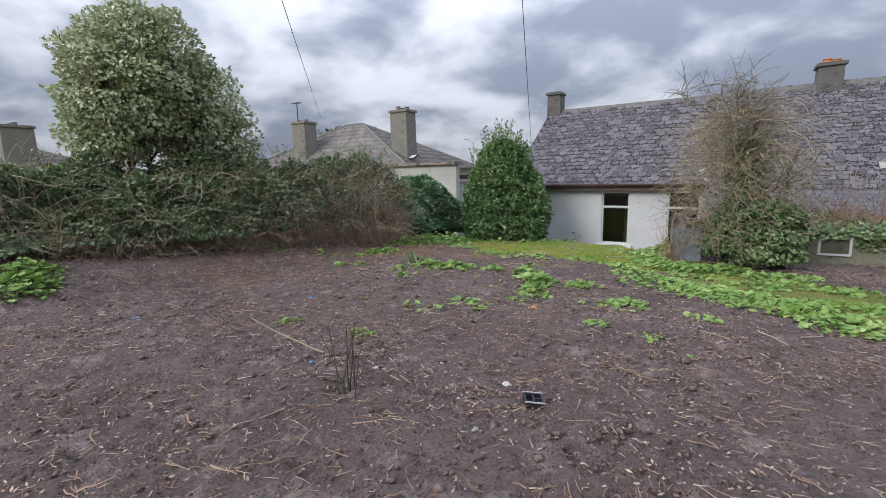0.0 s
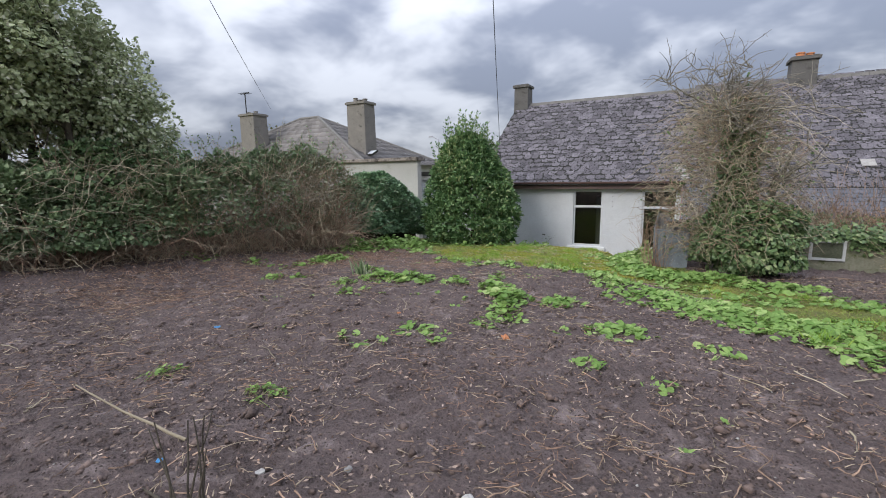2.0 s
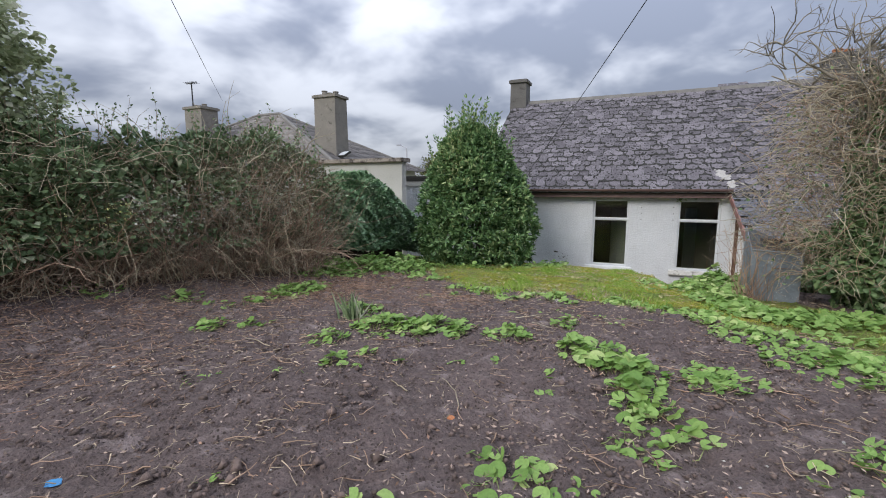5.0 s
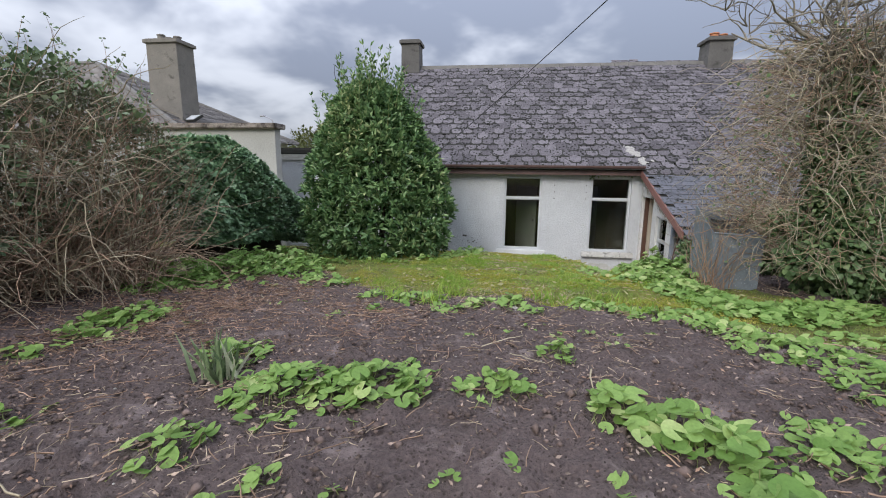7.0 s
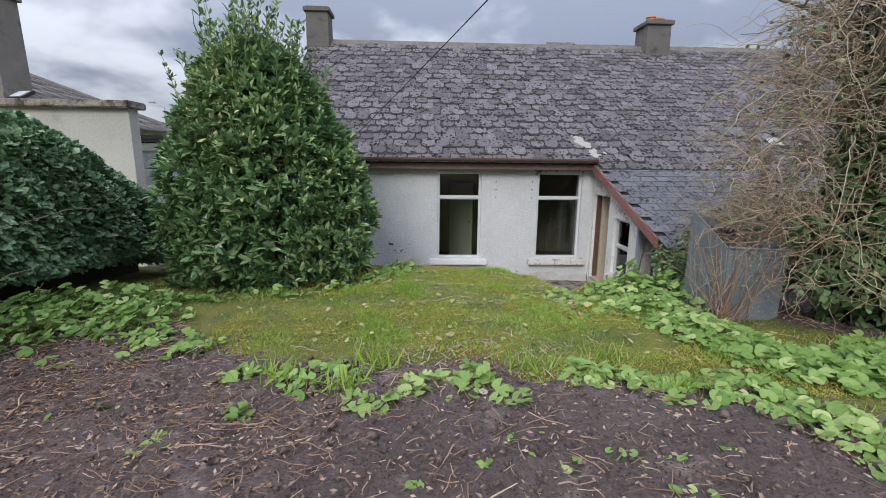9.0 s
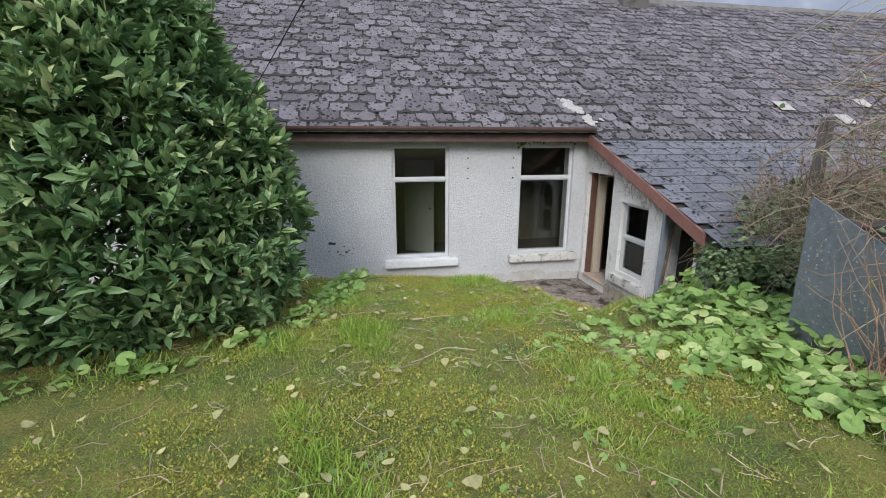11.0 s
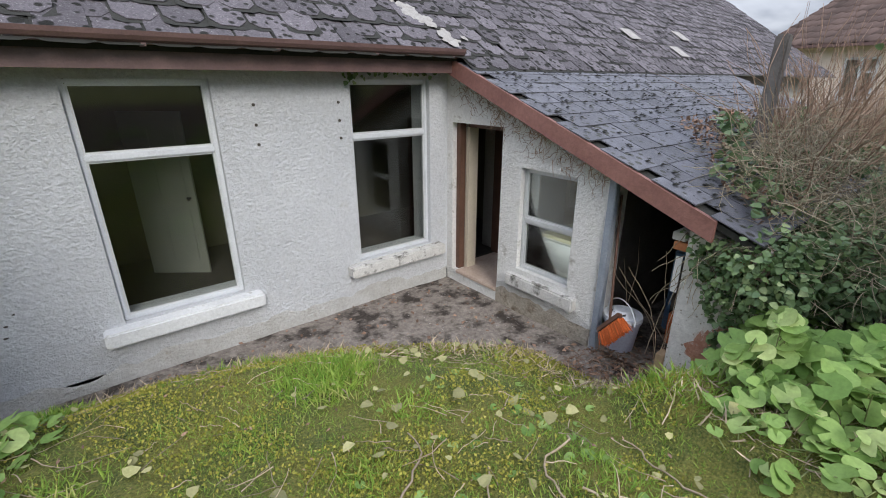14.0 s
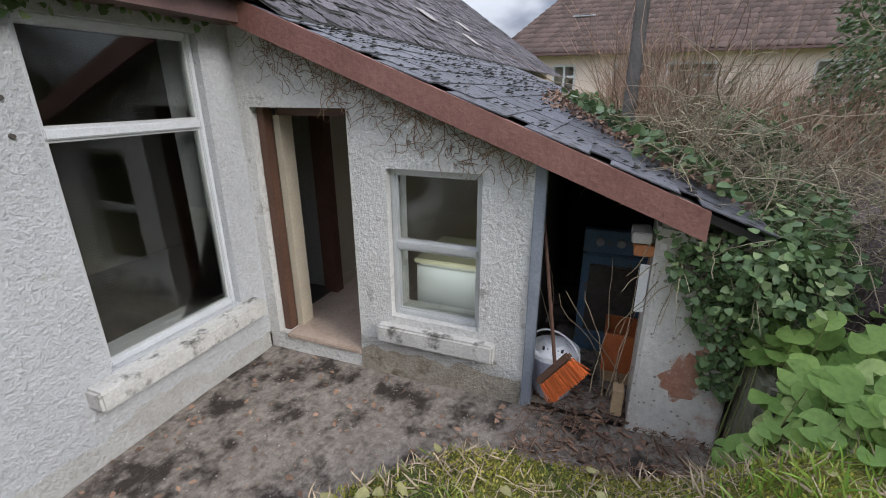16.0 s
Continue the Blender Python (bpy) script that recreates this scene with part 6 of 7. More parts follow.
DENS = 860
cover("butterbur_patch", [(-0.35, 13.75, 0.65, 0.4, 0.9), (0.15, 13.75, 0.6, 0.42, 1.0), (-0.55, 13.3, 0.55, 0.4, 0.55), (0.0, 13.0, 0.45, 0.5, 0.7), (0.0, 14.0, 0.4, 0.32, 1.0), (-0.6, 13.95, 0.35, 0.25, 0.6), (-0.7, 12.8, 0.5, 0.35, 0.3)], 31, 620, 280, (0.085, 0.18), "lush bed of large round green leaves by the shed", 0.3)
cover("butterbur_patch", [(-1.3, 13.35, 0.45, 0.35, 0.5), (-1.35, 13.75, 0.3, 0.2, 0.5), (-1.9, 13.45, 0.2, 0.2, 0.35), (-1.45, 12.9, 0.5, 0.3, 0.3)], 32, DENS, 40, (0.08, 0.15), "round green leaves spreading into the lawn", 0.14)
cover("butterbur_patch", [(-4.44, 8.6, 0.42, 0.45, 0.75), (-3.91, 8.77, 0.33, 0.4, 0.9), (-3.6, 8.88, 0.19, 0.35, 0.6), (-5.17, 9.21, 0.33, 0.35, 0.5), (-4.76, 7.95, 0.24, 0.24, 0.6), (-4.31, 7.45, 0.15, 0.16, 0.6), (-4.1, 7.78, 0.14, 0.14, 0.5)], 33, DENS, 90, (0.07, 0.17), "clump of round green leaves on bare soil", 0.2)
cover("butterbur_patch", [(-2.99, 8.87, 0.28, 0.24, 1.0)], 34, 620, 26, (0.07, 0.14), "small tight clump of round green leaves", 0.18)
cover("butterbur_patch", [(-2.49, 9.6, 0.2, 0.2, 1.0)], 35, 660, 16, (0.07, 0.13), "small tight clump of round leaves", 0.16)
cover("butterbur_patch", [(-2.22, 8.65, 0.28, 0.28, 1.0), (-1.93, 8.49, 0.34, 0.32, 1.0), (-1.7, 8.25, 0.32, 0.35, 1.0), (-1.7, 7.85, 0.24, 0.28, 0.9), (-1.5, 7.4, 0.3, 0.4, 0.6)], 36, 600, 110, (0.08, 0.17), "long clump of bright round leaves on the soil", 0.22)
cover("butterbur_patch", [(-1.15, 8.49, 0.25, 0.28, 0.6), (-0.92, 8.5, 0.25, 0.3, 0.5), (-0.11, 7.44, 0.41, 0.36, 0.75), (-0.26, 6.33, 0.19, 0.17, 0.5), (0.87, 7.21, 0.23, 0.25, 0.5), (-0.67, 7.14, 0.13, 0.18, 0.4), (-2.38, 6.48, 0.3, 0.26, 0.5), (-2.54, 5.8, 0.22, 0.2, 0.3), (-2.96, 5.91, 0.13, 0.2, 0.4), (-1.98, 6.34, 0.2, 0.25, 0.35), (-1.64, 7.1, 0.3, 0.18, 0.3)], 37, DENS, 60, (0.07, 0.16), "scattered round leaves on the soil", 0.14)
cover("butterbur_patch", [(-1.96, 11.2, 0.26, 0.3, 0.75), (-1.66, 11.1, 0.25, 0.22, 0.6), (-1.32, 10.88, 0.33, 0.26, 0.6), (-0.85, 10.91, 0.34, 0.36, 0.6), (-0.72, 10.5, 0.33, 0.36, 0.8), (-0.4, 10.0, 0.5, 0.4, 0.7), (0.1, 9.37, 0.7, 0.6, 0.7), (0.83, 8.98, 0.75, 0.7, 0.75), (1.43, 8.6, 0.7, 0.65, 0.75), (1.93, 8.3, 0.66, 0.6, 0.75), (2.4, 7.8, 0.6, 0.6, 0.75), (3.3, 7.3, 0.7, 0.6, 0.7), (2.6, 8.9, 0.6, 0.4, 0.45)], 38, DENS, 60, (0.07, 0.16), "long band of round green leaves edging the grass", 0.15)
cover("butterbur_patch", [(-0.61, 12.9, 0.5, 0.5, 0.8), (-0.45, 12.08, 0.53, 0.5, 0.85), (-0.33, 11.52, 0.44, 0.42, 0.75), (-0.13, 11.19, 0.41, 0.38, 0.7), (0.3, 11.2, 0.6, 0.5, 0.75), (1.1, 11.4, 0.7, 0.5, 0.7), (2.0, 11.1, 0.7, 0.5, 0.5), (0.6, 10.4, 0.6, 0.3, 0.3), (1.6, 10.0, 0.6, 0.4, 0.4), (2.7, 10.2, 0.6, 0.5, 0.3)], 39, DENS, 50, (0.08, 0.18), "bed of round leaves round the bare tree", 0.22)
cover("butterbur_patch", [(-4.56, 11.3, 0.26, 0.18, 0.5), (-4.04, 11.25, 0.4, 0.28, 0.6), (-3.59, 10.88, 0.23, 0.16, 0.6), (-3.22, 11.1, 0.25, 0.16, 0.6), (-2.83, 11.15, 0.18, 0.24, 0.85), (-2.91, 10.89, 0.16, 0.1, 0.4), (-2.63, 10.9, 0.2, 0.14, 0.5), (-4.38, 10.77, 0.22, 0.1, 0.4)], 40, 900, 70, (0.07, 0.17), "row of round leaves at the lawn edge", 0.15)
cover("butterbur_patch", [(-7.1, 12.8, 0.65, 0.65, 1.0), (-6.6, 13.1, 0.65, 0.5, 1.0), (-6.9, 12.0, 0.6, 0.5, 1.0), (-6.1, 12.5, 0.5, 0.5, 0.9), (-7.3, 11.4, 0.5, 0.5, 0.9), (-5.4, 11.8, 0.4, 0.3, 0.4)], 41, 640, 0, (0.09, 0.17), "dense bed of round leaves below the ivy", 0.34)
cover("butterbur_patch", [(-6.4, 13.3, 0.4, 0.12, 0.6), (-5.7, 13.35, 0.5, 0.12, 0.7), (-5.0, 13.45, 0.5, 0.12, 0.7), (-4.4, 13.9, 0.35, 0.15, 0.8), (-3.95, 14.5, 0.22, 0.35, 0.8), (-3.75, 15.15, 0.24, 0.35, 1.0), (-3.65, 15.8, 0.26, 0.35, 1.0), (-3.5, 16.4, 0.26, 0.3, 0.8)], 42, 600, 60, (0.08, 0.15), "fringe of round leaves under the laurel", 0.2)
cover("butterbur_patch", [(-6.34, 7.85, 0.25, 0.3, 0.45), (-5.9, 8.05, 0.17, 0.22, 0.5), (-6.72, 9.77, 0.43, 0.6, 0.7), (-7.4, 10.9, 0.48, 0.5, 0.7), (-6.77, 8.92, 0.22, 0.3, 0.35), (-7.52, 8.33, 0.2, 0.29, 0.5), (-7.0, 11.3, 0.5, 0.4, 0.7), (-5.84, 12.05, 0.26, 0.26, 0.5), (-5.49, 12.05, 0.26, 0.2, 0.45), (-6.12, 11.53, 0.14, 0.17, 0.3), (-6.94, 8.39, 0.2, 0.2, 0.3), (-8.3, 7.6, 0.4, 0.4, 0.3)], 43, DENS, 50, (0.08, 0.17), "scattered round leaves along the hedge foot", 0.19)
cover("butterbur_patch", [(-7.7, 2.7, 0.5, 0.5, 0.9), (-8.3, 2.9, 0.5, 0.5, 0.9)], 44, DENS, 0, (0.08, 0.15), "bright clump of leaves by the hedge", 0.3)
cover("butterbur_patch", [(-3.69, 4.24, 0.16, 0.2, 1.6), (-2.48, 4.35, 0.18, 0.17, 1.8)], 45, 900, 0, (0.025, 0.06), "low tufts of small-leaved weeds on bare soil", 0.08)
cover("butterbur_patch", [(-5.13, 6.69, 0.15, 0.2, 0.3), (-3.84, 5.77, 0.22, 0.1, 0.2), (0.35, 6.14, 0.2, 0.18, 0.35), (0.58, 5.15, 0.07, 0.05, 0.2), (0.82, 5.68, 0.1, 0.07, 0.3), (-3.22, 7.86, 0.07, 0.08, 0.3), (-3.78, 7.73, 0.07, 0.06, 0.3), (-2.37, 7.99, 0.1, 0.11, 0.5), (-2.37, 7.63, 0.1, 0.09, 0.5), (-4.61, 7.0, 0.05, 0.05, 0.3), (-4.37, 7.15, 0.08, 0.07, 0.4), (-3.01, 8.03, 0.21, 0.07, 0.3), (-4.06, 7.45, 0.06, 0.06, 0.3)], 49, DENS, 0, (0.06, 0.13), "single round leaves sprouting from bare soil", 0.08)
cover("butterbur_patch", [(-2.62, 10.45, 0.13, 0.06, 0.3), (-2.43, 10.2, 0.2, 0.1, 0.3), (-2.89, 10.2, 0.05, 0.04, 0.2), (-2.13, 10.25, 0.1, 0.06, 0.3), (-1.92, 9.93, 0.12, 0.08, 0.4), (-3.25, 10.05, 0.06, 0.03, 0.2), (-5.28, 10.85, 0.14, 0.07, 0.3), (-5.61, 10.7, 0.09, 0.07, 0.3), (-1.54, 10.22, 0.06, 0.06, 0.3), (-1.88, 10.14, 0.09, 0.04, 0.2), (-4.74, 10.37, 0.16, 0.19, 0.5), (-6.1, 9.9, 0.15, 0.15, 0.3)], 50, DENS, 0, (0.05, 0.11), "pale young round leaves dotted over the soil", 0.06)

cover("butterbur_patch", [(0.35, 14.22, 0.5, 0.22, 1.0), (0.15, 14.05, 0.4, 0.3, 0.9), (1.0, 14.1, 0.5, 0.25, 0.7), (-0.02, 14.22, 0.25, 0.2, 1.0)], 46, 600, 90, (0.1, 0.18), "large round leaves spilling over the low wall", 0.52, 0.52, (-0.5, 0.4))

cover("butterbur_patch", [(-0.12, 14.3, 0.26, 0.24, 1.0), (-0.3, 14.1, 0.3, 0.25, 0.9), (0.05, 14.42, 0.16, 0.16, 1.0)], 47, 860, 90, (0.1, 0.175), "round leaves hanging down towards the yard", 0.46, -9.0, (-0.55, 0.4))
cover("butterbur_patch", [(-2.6, 13.6, 1.3, 1.2, 0.1), (-1.6, 14.8, 0.9, 0.8, 0.14), (-1.0, 12.6, 0.8, 0.7, 0.16), (-3.0, 12.2, 1.2, 0.6, 0.12)], 48, 420, 0, (0.05, 0.1), "small leaves scattered through the mossy lawn", 0.07)

# ---- grass, litter, stones ----
rng = np.random.default_rng(20)
n = 330000
x, y = rng.uniform(-7.2, 4.0, n), rng.uniform(8.0, 17.6, n)
x[:130000], y[:130000] = rng.uniform(-4.8, 0.2, 130000), rng.uniform(11.4, 17.0, 130000)
g = lawn(x, y) * (edge_distance(x, y) > -0.02) * np.clip(0.62 + 0.6 * noise2(x, y, 2.2, 9), 0.15, 1) * (1 - 0.8 * smooth01(1.0, 0.25, edge_distance(x, y)) * smooth01(-2.6, -1.6, x))
keep = rng.random(n) < g
x, y = x[keep], y[keep]
n = len(x)
pos = np.stack([x, y, ground_z(x, y) - 0.004], 1)
tall = 0.35 + 0.65 * smooth01(-0.1, 0.7, noise2(x, y, 3.2, 12))
v, f = leaves(BLADE, pos, np.stack([rng.normal(size=n) * 0.55, rng.normal(size=n) * 0.55, np.ones(n) * 0.75], 1), unit(n, rng), rng.uniform(0.035, 0.105, n) * tall * 1.2)
grass = raw("lawn_grass", v, f, M_GRASS)
tagged(grass, "short uneven mossy lawn grass", "grass", kind="stuff")


def scatter_sticks(name, n, area, length, radius, material, label, seed, mask=None, steps=4):
    rng = np.random.default_rng(seed)
    x, y = rng.uniform(area[0], area[1], n), rng.uniform(area[2], area[3], n)
    if mask:
        k = rng.random(n) < mask(x, y)
        x, y = x[k], y[k]
        n = len(x)
    t = rng.uniform(0, math.tau, n)
    ln = rng.uniform(*length, n)
    p = wander(np.stack([x, y, np.zeros(n)], 1), np.stack([np.cos(t), np.sin(t), np.zeros(n)], 1), steps, ln / (steps - 1), rng, 0, 0.16)
    p[:, :, 2] = ground_z(p[:, :, 0], p[:, :, 1]) + 0.012 + rng.random((n, 1)) * 0.025 + np.abs(rng.normal(size=(n, steps))) * 0.008
    v, f = tubes(p, rng.uniform(*radius, n), radius[0] * 0.7)
    ob = raw(name, v, f, material)
    return tagged(ob, label, "litter", kind="stuff")


def on_soil(x, y):
    return (1 - lawn(x, y)) * (edge_distance(x, y) > 0.2) * np.clip(0.5 + 0.7 * noise2(x, y, 1.6, 15), 0.12, 1)


scatter_sticks("straw_litter", 15000, (-8, 5, -1, 12.5), (0.025, 0.12), (0.002, 0.005), M_STRAW, "fine dry straw scattered over the soil", 51, on_soil, 3)
scatter_sticks("twig_litter", 5200, (-8, 5, -1, 12.5), (0.05, 0.26), (0.003, 0.0075), M_BRAMBLE, "brown broken twigs scattered over the soil", 52, on_soil, 5)
scatter_sticks("twig_litter", 90, (-7, 4, 0.5, 12), (0.25, 0.6), (0.005, 0.01), M_TWIG, "longer pale sticks lying on the soil", 53, on_soil, 7)
scatter_sticks("straw_litter", 1300, (-5, 1, 11.5, 17.2), (0.05, 0.3), (0.002, 0.004), M_STRAW, "dry stalks lying on the lawn", 54, lambda x, y: 0.8 * (edge_distance(x, y) > 0), 6)
scatter_sticks("straw_litter", 7500, (-7.0, -2.6, 8.9, 11.8), (0.05, 0.25), (0.002, 0.0045), M_LITTER, "reddish dead stalks on the soil", 55, lambda x, y: on_soil(x, y) * smooth01(1.0, 0.2, np.hypot((x + 5.2) / 2.2, (y - 10.2) / 1.4)), 5)
scatter_sticks("straw_litter", 6500, (-8.4, -5.2, 5.0, 12.6), (0.04, 0.28), (0.002, 0.005), M_LITTER, "brown dead stalks along the hedge foot", 57, lambda x, y: on_soil(x, y) * smooth01(-5.2, -6.6, x + 0.25 * (9 - y) * (y > 9)), 5)
scatter_sticks("twig_litter", 9000, (-5.5, 3.0, 0.4, 6.5), (0.025, 0.12), (0.002, 0.005), M_LITTER, "reddish twig litter in drifts on the bed", 58, lambda x, y: smooth01(0.0, 0.6, noise2(x, y, 1.5, 62)), 3)
scatter_sticks("straw_litter", 700, (-0.1, 0.9, 14.4, 15.6), (0.03, 0.16), (0.002, 0.004), M_LITTER, "brown litter at the shed mouth", 56, None, 4)
for o in [q for q in scene.objects if q.name.startswith("straw_litter") and q.get("label") == "brown litter at the shed mouth"]:
    v = np.zeros(len(o.data.vertices) * 3, np.float32)
    o.data.vertices.foreach_get("co", v)
    v = v.reshape(-1, 3)
    v[:, 2] = np.maximum(v[:, 2], -0.1 + (v[:, 2] % 0.03))
    o.data.vertices.foreach_set("co", v.ravel())

rng = np.random.default_rng(21)
n = 17000
x, y = rng.uniform(-8, 5, n), rng.uniform(-0.5, 17.2, n)
keep = (edge_distance(x, y) > 0.05) & (rng.random(n) < np.where(lawn(x, y) > 0.5, 0.4, np.clip(0.5 + 0.6 * noise2(x, y, 1.3, 22), 0.1, 1)))
x, y = x[keep], y[keep]
n = len(x)
pos = np.stack([x, y, ground_z(x, y) + 0.02], 1)
yaw = rng.uniform(0, math.tau, n)
v, f = leaves(SCRAP, pos, np.stack([np.cos(yaw), np.sin(yaw), rng.normal(size=n) * 0.3], 1), np.stack([rng.normal(size=n) * 0.5, rng.normal(size=n) * 0.5, np.ones(n)], 1), rng.uniform(0.012, 0.042, n))
dl = raw("dead_leaves", v, f, M_LITTER)
tagged(dl, "curled brown dead leaves on the ground", "litter", kind="stuff")

rng = np.random.default_rng(22)
n = 2200
x, y = rng.uniform(-8, 5, n), rng.uniform(-0.5, 12.5, n)
keep = rng.random(n) < on_soil(x, y)
x, y = x[keep], y[keep]
n = len(x)
oct_v = np.array([(1, 0, 0), (0, 1, 0), (-1, 0, 0), (0, -1, 0), (0, 0, 0.7), (0, 0, -0.7)], float)
oct_f = np.array([(0, 1, 4), (1, 2, 4), (2, 3, 4), (3, 0, 4), (3, 2, 1), (3, 1, 0)])
sz = rng.uniform(0.003, 0.014, n) * (1 + (rng.random(n) < 0.04) * 1.2)
v = np.stack([x, y, ground_z(x, y) + 0.006], 1)[:, None, :] + oct_v[None] * sz[:, None, None] * rng.uniform(0.6, 1.3, (n, 6, 1))
pb = raw("pebbles", v.reshape(-1, 3), (oct_f[None] + (np.arange(n) * 6)[:, None, None]).reshape(-1, 3), M_PEBBLE)
tagged(pb, "pale pebbles and shards scattered in the soil", "stones", kind="stuff")

rng = np.random.default_rng(30)
n = 42000
x, y = rng.uniform(-8, 5, n), rng.uniform(-0.3, 12.6, n)
keep = rng.random(n) < (1 - lawn(x, y)) * np.clip(0.5 + 0.8 * noise2(x, y, 1.9, 31), 0.08, 1)
x, y = x[keep], y[keep]
n = len(x)
sz = rng.uniform(0.006, 0.024, n) * (1 + (rng.random(n) < 0.08) * 1.0)
v = np.stack([x, y, ground_z(x, y) + 0.01], 1)[:, None, :] + oct_v[None] * sz[:, None, None] * rng.uniform(0.6, 1.5, (n, 6, 1))
cl = raw("soil_clods", v.reshape(-1, 3), (oct_f[None] + (np.arange(n) * 6)[:, None, None]).reshape(-1, 3), M_CLOD)
tagged(cl, "crumbly dark soil clods on the bare bed", "soil", kind="stuff")

# drifts of dead leaves and small weeds along the hedge foot
rng = np.random.default_rng(38)
n = 16000
t_h = rng.uniform(0, 6, n)
x = np.interp(t_h, range(7), np.array(H_LINE)[:, 0]) + rng.gamma(2.0, 0.55, n) + 0.3
y = np.interp(t_h, range(7), np.array(H_LINE)[:, 1]) + rng.normal(size=n) * 0.3
keep = (x < -4.5) & (lawn(x, y) < 0.5)
x, y = x[keep], y[keep]
n = len(x)
yaw = rng.uniform(0, math.tau, n)
v, f = leaves(SCRAP, np.stack([x, y, ground_z(x, y) + rng.uniform(0.01, 0.05, n)], 1), np.stack([np.cos(yaw), np.sin(yaw), rng.normal(size=n) * 0.35], 1),
              np.stack([rng.normal(size=n) * 0.6, rng.normal(size=n) * 0.6, np.ones(n)], 1), rng.uniform(0.015, 0.05, n))
tagged(raw("dead_leaves", v, f, M_LITTER), "brown leaf litter drifted along the hedge foot", "litter", kind="stuff")

# bark chips and leaf scraps trodden into the soil
rng = np.random.default_rng(36)
n = 60000
x, y = rng.uniform(-8.2, 5, n), rng.uniform(-0.5, 12.6, n)
keep = rng.random(n) < (1 - lawn(x, y)) * np.clip(0.45 + 0.75 * noise2(x, y, 1.7, 44) + 0.25 * noise2(x, y, 6.0, 46), 0.1, 1)
x, y = x[keep], y[keep]
n = len(x)
yaw = rng.uniform(0, math.tau, n)
v, f = leaves(SCRAP, np.stack([x, y, ground_z(x, y) + rng.uniform(0.012, 0.034, n)], 1), np.stack([np.cos(yaw), np.sin(yaw), rng.normal(size=n) * 0.25], 1),
              np.stack([rng.normal(size=n) * 0.6, rng.normal(size=n) * 0.6, np.ones(n)], 1), rng.uniform(0.012, 0.046, n))
tagged(raw("bark_chips", v, f, M_CHIP), "brown and pale bark chips trodden into the soil", "litter", kind="stuff")

# moss, bleached leaves and dry tufts on the lawn
rng = np.random.default_rng(37)
n = 190000
x, y = rng.uniform(-5.2, 0.4, n), rng.uniform(10.8, 17.2, n)
keep = rng.random(n) < lawn(x, y) * (edge_distance(x, y) > 0.0) * smooth01(-0.25, 0.45, noise2(x, y, 2.6, 51) + 0.4 * noise2(x, y, 9.0, 53))
x, y = x[keep], y[keep]
n = len(x)
v, f = leaves(LEAF2, np.stack([x, y, ground_z(x, y) + rng.uniform(0.0, 0.026, n)], 1), unit(n, rng) + np.array([0, 0, 0.9]), unit(n, rng), rng.uniform(0.008, 0.021, n))
tagged(raw("lawn_moss", v, f, M_MOSS), "yellow-green moss growing through the lawn", "moss", kind="stuff")
n = 800
x, y = rng.uniform(-5.5, 0.3, n), rng.uniform(10.9, 17.0, n)
keep = (rng.random(n) < lawn(x, y) * np.clip(0.5 + 0.8 * noise2(x, y, 1.8, 55), 0.15, 1)) & (edge_distance(x, y) > 0.02)
x, y = x[keep], y[keep]
n = len(x)
yaw = rng.uniform(0, math.tau, n)
v, f = leaves(IVY, np.stack([x, y, ground_z(x, y) + rng.uniform(0.025, 0.05, n)], 1), np.stack([np.cos(yaw), np.sin(yaw), rng.normal(size=n) * 0.25], 1),
              np.stack([rng.normal(size=n) * 0.4, rng.normal(size=n) * 0.4, np.ones(n)], 1), rng.uniform(0.025, 0.08, n))
tagged(raw("bleached_leaves", v, f, M_PALELEAF), "limp bleached leaves lying on the lawn", "litter", kind="stuff")
n = 42000
x, y = rng.uniform(-3.6, 0.35, n), rng.uniform(11.0, 17.2, n)
e_ = edge_distance(x, y)
dry = 0.9 * smooth01(0.8, 0.1, e_) + 0.9 * np.exp(-((x + 0.35) / 0.4) ** 2 - ((y - 13.6) / 0.8) ** 2) + 0.5 * np.exp(-((x + 2.7) / 0.8) ** 2 - ((y - 11.5) / 0.35) ** 2)
keep = (rng.random(n) < dry * np.clip(0.5 + 0.6 * noise2(x, y, 3.0, 57), 0.1, 1)) & (e_ > 0.0)
x, y = x[keep], y[keep]
n = len(x)
v, f = leaves(BLADE, np.stack([x, y, ground_z(x, y)], 1), np.stack([rng.normal(size=n) * 0.9, rng.normal(size=n) * 0.9, np.ones(n) * 0.5], 1), unit(n, rng), rng.uniform(0.05, 0.13, n))
tagged(raw("dry_grass", v, f, M_STRAW), "dry straw-coloured grass along the lawn edge", "grass", kind="stuff")

# moss lumps on the slates
rng = np.random.default_rng(23)
n = 3600
x, y = rng.uniform(0.5, 6.0, n), rng.uniform(14.7, 17.6, n)
keep = rng.random(n) < np.clip(0.3 + 0.5 * noise2(x, y, 2.0, 3) + 0.25 * smooth01(16, 17.5, y), 0.05, 1)
x, y = x[keep], y[keep]
n = len(x)
sz = rng.uniform(0.006, 0.028, n)
v = np.stack([x, y, lean_z(y) + 0.022], 1)[:, None, :] + oct_v[None] * sz[:, None, None] * rng.uniform(0.6, 1.5, (n, 6, 1)) * np.array([1, 1, 0.7])
mo = raw("moss_lumps", v.reshape(-1, 3), (oct_f[None] + (np.arange(n) * 6)[:, None, None]).reshape(-1, 3), M_UNDER)
tagged(mo, "dark moss lumps fallen on the slates", "moss", kind="stuff")

